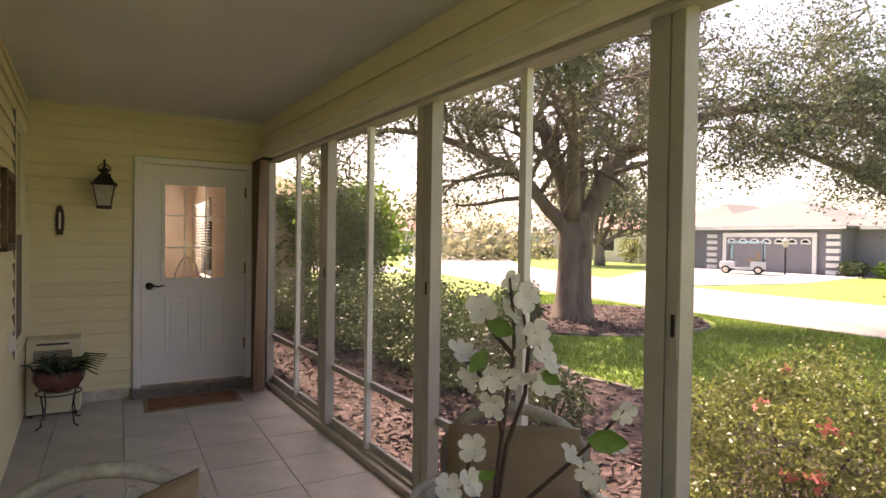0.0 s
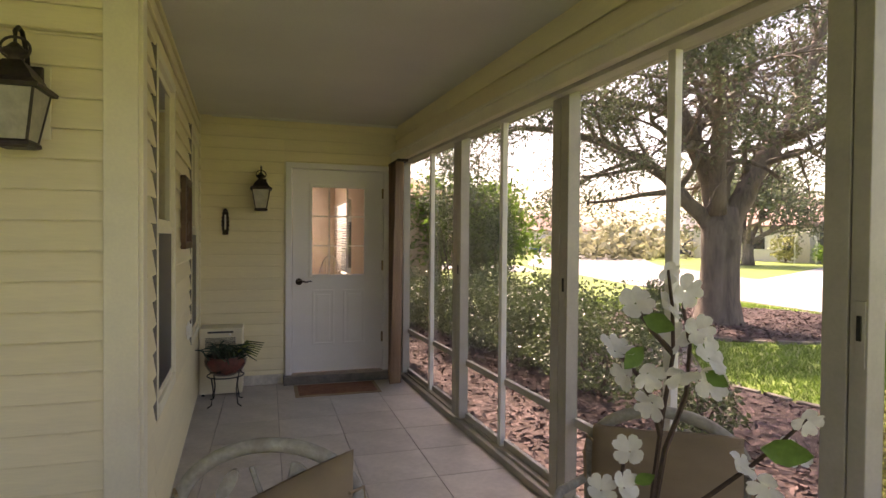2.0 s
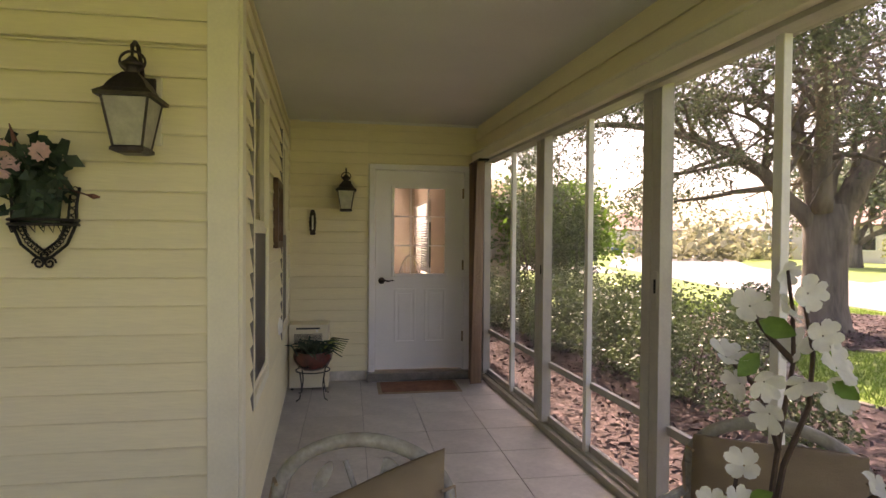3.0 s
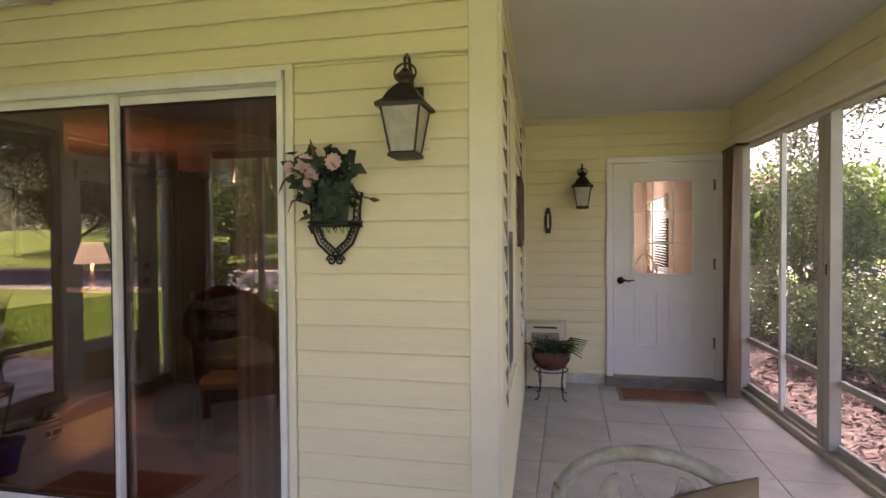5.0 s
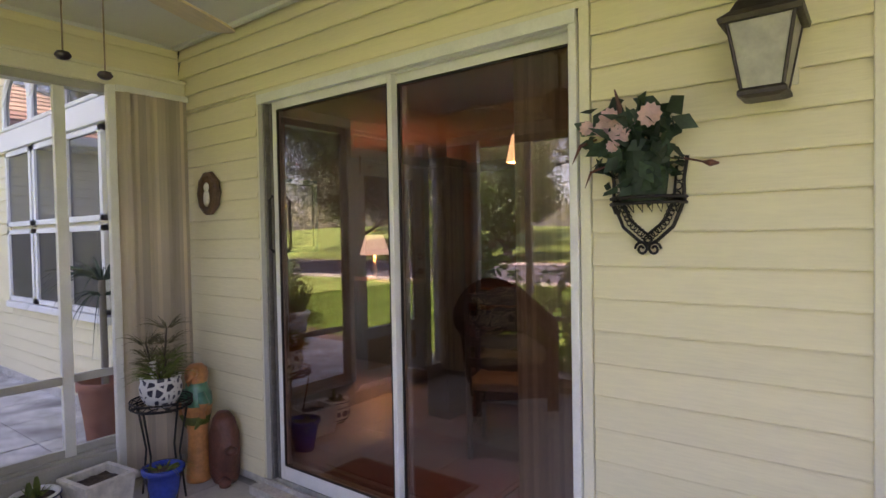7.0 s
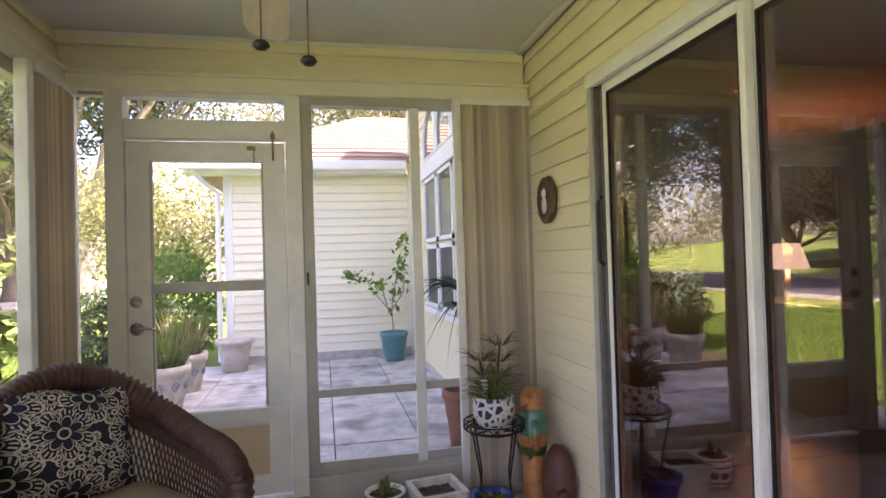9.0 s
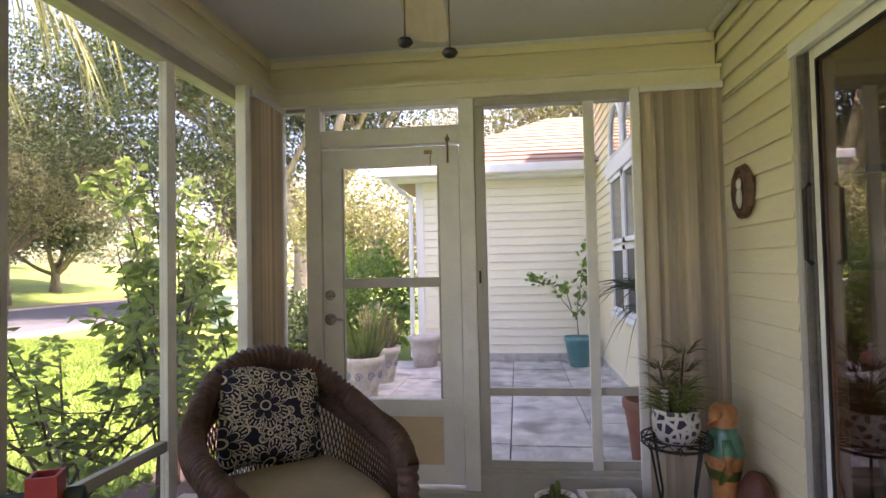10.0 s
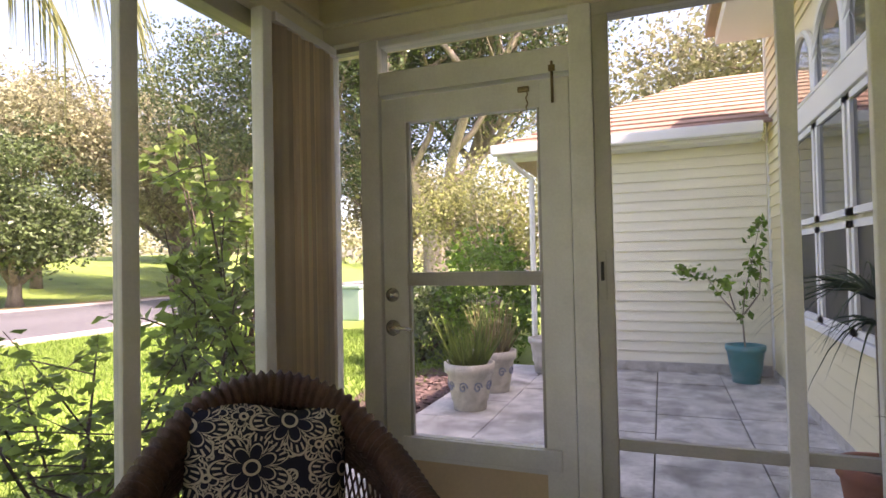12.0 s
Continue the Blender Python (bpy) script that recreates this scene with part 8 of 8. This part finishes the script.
    for v in sl.verts:
        v.co.z = 0.15 + 0.018 * noise.noise(v.co * 18)
    part("soil", sl, "soil", q)

    w = thing("small_pot", "small blue and white painted pot with a cactus-like plant", "potted plant", (-3.62, 1.60, 0))
    part("pot", lathe(bmesh.new(), [(0, 0), (0.075, 0), (0.105, 0.05), (0.11, 0.1), (0.098, 0.145), (0.108, 0.155), (0.108, 0.17), (0.092, 0.17), (0.088, 0.15), (0, 0.145)], 28), "whiteglaze", w, "", True)
    for z in (0.03, 0.12, 0.16):
        part("painted_band", tube(bmesh.new(), [((0.1105 if z < 0.15 else 0.109) * (0.86 if z < 0.05 else 0.975 if z < 0.15 else 1) * math.cos(a), (0.1105 if z < 0.15 else 0.109) * (0.86 if z < 0.05 else 0.975 if z < 0.15 else 1) * math.sin(a), z) for a in np.linspace(0, 2 * math.pi, 28, endpoint=False)], 0.005, 5, closed=True), "bluedark", w)
    for k in range(11):
        a = 2 * math.pi * k / 11
        bm = lathe(bmesh.new(), [(0, 0), (0.022, 0.001), (0.016, 0.004), (0, 0.005)], 8, (0, 0, 0), (1, 1.3))
        part("painted_flower", bm, "bluedark", w).matrix_basis = Matrix.Rotation(a, 4, "Z") @ pose(0.1085, 0, 0.078, 0, 90, 0)
    part("soil", lathe(bmesh.new(), [(0, 0.15), (0.088, 0.152), (0, 0.165)], 16), "soil", w)
    cb = bmesh.new()
    for x, y, h in ((0, 0.01, 0.1), (0.035, -0.02, 0.06), (-0.03, -0.015, 0.07)):
        tube(cb, [(x, y, 0.15), (x, y, 0.15 + h * 0.6), (x * 1.1, y, 0.15 + h)], [0.014, 0.016, 0.008], 8)
    part("cactus", cb, "reed", w, "", True)
    spiky(w, (0, 0, 0.155), 22, 0.07, 0.07, "reed", rng, 0.01, 0.1)

    # parrot figure: one mesh, three glazes by height
    bm = bmesh.new()
    lathe(bm, [(0, 0), (0.07, 0), (0.072, 0.03), (0.06, 0.14), (0.056, 0.26), (0.062, 0.33), (0.075, 0.38), (0.085, 0.44), (0.08, 0.5), (0.062, 0.54), (0.058, 0.57), (0.066, 0.61), (0.06, 0.65), (0.035, 0.675), (0, 0.68)], 24)
    tube(bm, [(0.03, -0.045, 0.635), (0.045, -0.085, 0.625), (0.045, -0.10, 0.595), (0.035, -0.095, 0.57)], [0.026, 0.022, 0.014, 0.004], 8)
    for sx in (-1, 1):
        tube(bm, [(sx * 0.06, -0.03, 0.52), (sx * 0.085, -0.03, 0.46), (sx * 0.07, -0.035, 0.38), (sx * 0.03, -0.05, 0.31)], [0.02, 0.032, 0.024, 0.006], 8)
    f = put("parrot_statue", bm, "orange", None, "", True)
    f.data.materials.append(M["greenglaze"])
    f.data.materials.append(M["reed"])
    for poly in f.data.polygons:
        z = poly.center.z
        poly.material_index = 1 if 0.44 < z < 0.56 else (2 if 0.3 < z < 0.40 else 0)
    f.matrix_basis = pose(-3.50, 2.375, 0, 0, 0, 15)
    tagged(f, "glazed ceramic parrot statue in orange and green", "statue")
    bm = bmesh.new()
    lathe(bm, [(0, 0), (0.08, 0), (0.1, 0.04), (0.105, 0.16), (0.1, 0.28), (0.075, 0.36), (0.04, 0.4), (0, 0.405)], 20, (0, 0, 0), (1, 0.75))
    lathe(bm, [(0, 0), (0.03, 0.01), (0.035, 0.035), (0, 0.06)], 12, (0.1, -0.02, 0.17))
    lathe(bm, [(0, 0), (0.03, 0.0), (0.036, 0.03), (0, 0.06)], 12, (0.08, -0.05, 0.0))
    g = put("carved_figure", bm, "darkred", None, "", True)
    g.matrix_basis = pose(-3.36, 2.455, 0, 0, 0, 0)
    tagged(g, "dark reddish carved rounded figure against the siding", "statue")


corner_plants()


def birdhouse():
    b = thing("birdhouse", "small birdhouse with a dark green roof and red chimney", "birdhouse", (-2.03, 0.17, 0), 25)
    part("post", tube(bmesh.new(), [(0, 0, 0), (0, 0, 0.52)], 0.02, 8), "darkwood", b)
    part("foot", lathe(bmesh.new(), [(0, 0), (0.12, 0), (0.12, 0.02), (0.03, 0.035), (0, 0.035)], 20), "darkwood", b)
    bm = bmesh.new()
    pr = [(-0.075, 0.52), (0.075, 0.52), (0.075, 0.66), (0, 0.75), (-0.075, 0.66)]
    a = [bm.verts.new((x, -0.08, z)) for x, z in pr]
    c = [bm.verts.new((x, 0.08, z)) for x, z in pr]
    bm.faces.new(a)
    bm.faces.new(c[::-1])
    for i in range(5):
        bm.faces.new((a[i], c[i], c[(i + 1) % 5], a[(i + 1) % 5]))
    bmesh.ops.recalc_face_normals(bm, faces=bm.faces)
    part("box", bm, "tan", b)
    for sx in (-1, 1):
        r = B((-0.0, -0.11, 0), (0.145, 0.11, 0.012), 0.003)
        part("roof_board", r, "greenbox", b).matrix_basis = pose(0, 0, 0.765, 0, 50, 0 if sx > 0 else 180)
    ch = bmesh.new()
    for lo, hi in (((-0.035, -0.035, 0.70), (-0.027, 0.035, 0.825)), ((0.027, -0.035, 0.70), (0.035, 0.035, 0.825)), ((-0.027, -0.035, 0.70), (0.027, -0.027, 0.825)), ((-0.027, 0.027, 0.70), (0.027, 0.035, 0.825))):
        box(ch, lo, hi)
    part("chimney", ch, "redbox", b, "open red chimney").matrix_basis = pose(0.03, 0.03, 0.0)


birdhouse()


def ceiling_fan():
    f = thing("ceiling_fan", "tan-bladed ceiling fan with two pull chains", "ceiling fan", (-1.97, 1.195, 0), 0)
    part("canopy", lathe(bmesh.new(), [(0, 2.53), (0.03, 2.535), (0.065, 2.58), (0.07, 2.609), (0, 2.609)], 20), "brass", f, "", True)
    part("downrod", tube(bmesh.new(), [(0, 0, 2.3), (0, 0, 2.56)], 0.012, 8), "brass", f)
    part("motor", lathe(bmesh.new(), [(0, 2.12), (0.05, 2.122), (0.1, 2.15), (0.115, 2.2), (0.1, 2.27), (0.05, 2.31), (0, 2.312)], 24), "brass", f, "", True)
    part("switch_housing", lathe(bmesh.new(), [(0, 2.05), (0.035, 2.053), (0.05, 2.07), (0.052, 2.12), (0, 2.125)], 20), "brass", f, "", True)
    for k in range(5):
        bl = bmesh.new()
        pr = [(0.16, -0.05), (0.3, -0.065), (0.58, -0.072), (0.65, -0.06), (0.67, -0.03), (0.67, 0.03), (0.65, 0.06), (0.58, 0.072), (0.3, 0.065), (0.16, 0.05)]
        a = [bl.verts.new((x, y, 0.004)) for x, y in pr]
        b = [bl.verts.new((x, y, -0.004)) for x, y in pr]
        bl.faces.new(a)
        bl.faces.new(b[::-1])
        for i in range(10):
            bl.faces.new((a[i], b[i], b[(i + 1) % 10], a[(i + 1) % 10]))
        o = part("blade", bl, "fanblade", f, "tan wood-grain blade")
        o.matrix_basis = Matrix.Rotation(radians(184 + 72 * k), 4, "Z") @ pose(0, 0, 2.14, 10)
        ir = part("bracket", B((0.09, -0.016, -0.006), (0.2, 0.016, 0.0), 0.002), "brass", o)
    for x, y, z in ((0.05, 0.0, 1.835), (0.035, 0.1, 1.81)):
        part("pull_chain", tube(bmesh.new(), [(x * 0.6, y * 0.4, 2.07), (x, y, 2.03), (x, y, z + 0.015)], 0.0022, 5), "brass", f)
        part("chain_weight", lathe(bmesh.new(), [(0, 0), (0.012, 0.003), (0.019, 0.011), (0.014, 0.02), (0, 0.024)], 14, (x, y, z)), "bronze", f, "", True)


ceiling_fan()


# ---- inside the dining room ----
def ladder_chair(at, rz):
    c = thing("dining_chair", "dark wooden ladder-back dining chair", "chair", at, rz, "dining chairs")
    for sx in (-1, 1):
        part("back_post", tube(bmesh.new(), [(sx * 0.21, 0.2, 0.0), (sx * 0.21, 0.2, 0.45), (sx * 0.205, 0.26, 1.08)], [0.02, 0.02, 0.015], 8), "darkwood", c)
        part("leg", tube(bmesh.new(), [(sx * 0.22, -0.2, 0.0), (sx * 0.22, -0.2, 0.45)], 0.02, 8), "darkwood", c)
        part("stretcher", tube(bmesh.new(), [(sx * 0.215, -0.2, 0.2), (sx * 0.21, 0.2, 0.2)], 0.011, 6), "darkwood", c)
    for k in range(4):
        z = 0.6 + 0.13 * k
        bm = bmesh.new()
        rows = []
        for i in range(13):
            x = -0.2 + 0.4 * i / 12
            w = 0.03 + 0.018 * math.sin(math.pi * i / 12) + 0.008 * math.cos(i * 1.57)
            y = 0.215 + 0.07 * (z - 0.45) + 0.02 * math.sin(math.pi * i / 12)
            rows.append([bm.verts.new((x, y, z - w * 0.6)), bm.verts.new((x, y, z + w))])
        for a, b in zip(rows, rows[1:]):
            bm.faces.new((a[0], b[0], b[1], a[1]))
        ex = bmesh.ops.extrude_face_region(bm, geom=bm.faces[:])
        bmesh.ops.translate(bm, verts=[v for v in ex["geom"] if isinstance(v, bmesh.types.BMVert)], vec=(0, 0.014, 0))
        bmesh.ops.recalc_face_normals(bm, faces=bm.faces)
        part("ladder_slat", bm, "darkwood", c)
    part("seat", B((-0.23, -0.22, 0.43), (0.23, 0.21, 0.475), 0.015), "tan", c, "pale woven seat")
    part("front_stretcher", tube(bmesh.new(), [(-0.22, -0.2, 0.25), (0.22, -0.2, 0.25)], 0.012, 6), "darkwood", c)
    return c


ch0 = ladder_chair((-2.2, 3.72, 0.02), 200)
copy_thing(ch0, pose(-2.62, 4.3, 0.02, 0, 0, 225) @ Matrix.Diagonal((1.04, 1.04, 1.1, 1)))
copy_thing(ch0, pose(-2.1, 4.85, 0.02, 0, 0, 265))


def dining_furniture():
    t = thing("dining_table", "dark polished wooden dining table", "table", (-1.4, 4.45, 0.02))
    part("tabletop", B((-0.5, -0.75, 0.71), (0.5, 0.75, 0.75), 0.012), "darkwood", t)
    part("apron", B((-0.44, -0.69, 0.62), (0.44, 0.69, 0.71)), "darkwood", t)
    for x in (-0.42, 0.42):
        for y in (-0.66, 0.66):
            part("leg", tube(bmesh.new(), [(x, y, 0.0), (x, y, 0.3), (x, y, 0.7)], [0.022, 0.035, 0.03], 8), "darkwood", t)
    a = thing("tall_cabinet", "tall black wooden curio cabinet", "cabinet", (-2.98, 4.1, 0.02))
    a.scale = (0.5, 0.6, 0.94)
    part("carcass", B((-0.2, -0.2, 0.0), (0.2, 0.2, 2.0), 0.01), "darkwood", a)
    part("cornice", B((-0.24, -0.24, 2.0), (0.24, 0.24, 2.07), 0.02), "darkwood", a)
    part("door", B((-0.17, -0.222, 0.1), (0.17, -0.203, 1.9), 0.008), "darkwood", a)
    w = thing("pendant_lamp", "small lit cream shaded pendant lamp in the dining room", "lamp", (-1.93, 3.41, 1.79))
    part("shade", lathe(bmesh.new(), [(0.072, 0.0), (0.04, 0.15), (0.036, 0.15), (0.068, 0.0)], 20), "lamp", w, "glowing cream pleated shade")
    part("cord", tube(bmesh.new(), [(0, 0, -0.05), (0, 0, 0.1), (0, 0, 0.712)], [0.016, 0.012, 0.003], 8), "brass", w)
    s = thing("sideboard", "long dark wooden sideboard against the wall", "sideboard", (-4.9, 5.3, 0.02))
    part("carcass", B((-0.6, -0.22, 0.0), (0.9, 0.22, 0.85), 0.01), "darkwood", s)
    part("top", B((-0.63, -0.25, 0.85), (0.93, 0.25, 0.89), 0.008), "darkwood", s)
    l = thing("table_lamp", "lit white shaded table lamp on the sideboard", "lamp", (-4.85, 5.25, 0.91))
    part("base", lathe(bmesh.new(), [(0, 0), (0.07, 0), (0.07, 0.015), (0.03, 0.03), (0.05, 0.12), (0.02, 0.2), (0.012, 0.3), (0, 0.3)], 18), "brass", l, "", True)
    part("shade", lathe(bmesh.new(), [(0.17, 0.28), (0.1, 0.5), (0.095, 0.5), (0.165, 0.28)], 22), "lampw", l, "glowing white shade")
    for at, e in (((-1.93, 3.41, 1.86), 5), ((-4.85, 5.25, 1.3), 8)):
        lt = new("lamp_bulb", bpy.data.lights.new("lamp_bulb", "POINT"))
        lt.data.energy, lt.data.color, lt.data.shadow_soft_size = e, (1.0, 0.72, 0.42), 0.05
        lt.matrix_world = pose(*at)
    p = thing("framed_picture", "dark framed picture on the dining room wall", "picture", (-4.29, 3.6, 1.27), 90)
    fr = bmesh.new()
    for lo, hi in (((-0.35, -0.03, 0), (-0.3, 0, 0.62)), ((0.3, -0.03, 0), (0.35, 0, 0.62)), ((-0.35, -0.03, 0), (0.35, 0, 0.05)), ((-0.35, -0.03, 0.57), (0.35, 0, 0.62))):
        box(fr, lo, hi, 0.006)
    part("frame", fr, "black", p)
    part("print", B((-0.3, -0.012, 0.05), (0.3, -0.004, 0.57)), "picture", p, "muted green landscape print")
    rg = thing("area_rug", "dark red patterned rug on the wooden floor", "rug", (-2.3, 3.3, 0.02))
    part("mat_surface", B((-0.7, -0.4, 0.0), (0.4, 0.4, 0.012), 0.004), "rug", rg)


dining_furniture()
vane_stack("vertical_blind", (-1.55, 2.79, 0), 0, 13, 0.024, "beige vertical blind drawn aside inside the sliding door", 25)


# ---- patio pots ----
def patio_pots():
    rng = np.random.default_rng(77)
    z = 0.045
    for (x, y, r, h), lab in (((-6.4, -0.16, 0.2, 0.4), "whitewashed clay pot of tall reeds"), ((-7.1, -0.14, 0.2, 0.4), "pale clay pot of brown tufted grass")):
        p = thing("reed_pot", lab + " on the patio", "potted plant", (x, y, z))
        part("pot", lathe(bmesh.new(), [(0, 0), (r * 0.72, 0), (r * 0.74, 0.06), (r * 0.8, 0.08), (r * 0.98, h * 0.78), (r * 1.1, h * 0.8), (r * 1.12, h), (r * 1.0, h), (r * 0.95, h * 0.85), (0, h * 0.83)], 28), "aged", p, "", True)
        part("soil", lathe(bmesh.new(), [(0, h * 0.84), (r * 0.94, h * 0.86), (0, h * 0.9)], 16), "soil", p)
        for k in range(9):
            g = 2 * math.pi * k / 9
            sw = [(r * 0.925 * math.cos(g + 0.22 * (1 - q / 13) * math.cos(q * 0.8)), r * 0.925 * math.sin(g + 0.22 * (1 - q / 13) * math.cos(q * 0.8)), h * 0.52 + 0.05 * (1 - q / 13) * math.sin(q * 0.8)) for q in range(12)]
            part("painted_scroll", tube(bmesh.new(), sw, 0.007, 5), "bluefaint", p, "faded blue painted scroll")
        n = 130
        a = rng.uniform(0, 2 * math.pi, n)
        rr = r * 0.7 * np.sqrt(rng.uniform(0, 1, n))
        b = np.stack([np.cos(a) * rr, np.sin(a) * rr, np.full(n, h * 0.85)], 1)
        t = b + np.stack([np.cos(a) * rr * rng.uniform(0.3, 2.4, n), np.sin(a) * rr * rng.uniform(0.3, 2.4, n), rng.uniform(0.25, 0.62, n)], 1)
        quads("reeds", strips(rng, b, t, 0.022, 0.05, 4), "reed" if x > -6.8 else "dryleaf", p)
    c = thing("clay_planter", "large weathered grey-pink clay pot by the wing corner", "planter", (-8.15, 0.2, z))
    c.scale = (0.78, 0.78, 0.82)
    part("pot", lathe(bmesh.new(), [(0, 0), (0.2, 0), (0.22, 0.2), (0.26, 0.4), (0.29, 0.42), (0.29, 0.48), (0.25, 0.48), (0.23, 0.42), (0, 0.41)], 26), "planter", c, "", True)
    r2 = thing("clay_planter", "fallen reddish clay pot behind the reeds", "planter", (-8.0, -0.3, z + 0.13))
    part("pot", lathe(bmesh.new(), [(0, 0), (0.1, 0), (0.14, 0.28), (0.16, 0.3), (0.14, 0.3), (0, 0.25)], 22), "terracotta", r2, "", True).matrix_basis = pose(0, 0, 0, 90, 0, 30)
    t = thing("teal_pot", "teal glazed pot with a slender young tree", "potted plant", (-8.15, 2.2, z))
    t.scale = (0.8, 0.8, 0.85)
    part("pot", lathe(bmesh.new(), [(0, 0), (0.16, 0), (0.165, 0.08), (0.18, 0.1), (0.215, 0.36), (0.235, 0.38), (0.235, 0.44), (0.2, 0.44), (0.19, 0.38), (0, 0.37)], 28), "teal", t, "", True)
    part("soil", lathe(bmesh.new(), [(0, 0.375), (0.19, 0.38), (0, 0.4)], 16), "soil", t)
    bm = bmesh.new()
    lv = []
    for pts in ([(0, 0, 0.38), (-0.02, -0.02, 0.75), (0.02, 0.02, 1.1), (0.0, 0.12, 1.5), (0, 0.2, 1.85)], [(-0.02, -0.02, 0.72), (0, -0.25, 1.0), (0, -0.45, 1.28), (0.02, -0.72, 1.34)], [(-0.02, 0.0, 0.8), (0, 0.18, 1.05), (0, 0.2, 1.4)], [(0, -0.1, 0.85), (0, -0.2, 1.2)]):
        tube(bm, pts, [0.012, 0.009, 0.007, 0.005, 0.003][:len(pts)], 6)
        for p, q in zip(pts[1:], pts[2:] + [pts[-1]]):
            k = rng.uniform(0, 1, 20)[:, None]
            lv.append(np.array(p) * (1 - k) + np.array(q) * k + rng.normal(size=(20, 3)) * 0.05)
    part("trunk", bm, "palebark", t)
    quads("foliage", leaves(rng, np.concatenate(lv), 0.1, 0.2, 0.6), "leaf_bright", t)
    tp = thing("terracotta_pot", "tall terracotta pot with a spiky yucca outside the screen", "potted plant", (-4.4, 2.24, z))
    part("pot", pot(bmesh.new(), 0.11, 0.155, 0.44), "terracotta", tp, "", True)
    part("stem", tube(bmesh.new(), [(0, 0, 0.38), (0.01, 0, 0.6), (0, 0, 1.1)], 0.022, 8), "palebark", tp)
    spiky(tp, (0, 0, 1.1), 80, 0.5, 0.45, "leaf_dark", rng, 0.014, 0.8)
    spiky(tp, (0, 0, 1.0), 40, 0.42, 0.2, "leaf_dark", rng, 0.013, 1.1)
    part("soil", lathe(bmesh.new(), [(0, 0.375), (0.14, 0.38), (0, 0.39)], 16), "soil", tp)


patio_pots()


# ---- pieces of walls and floors ----
lay_siding()
lay_tiles()
lay_stones()
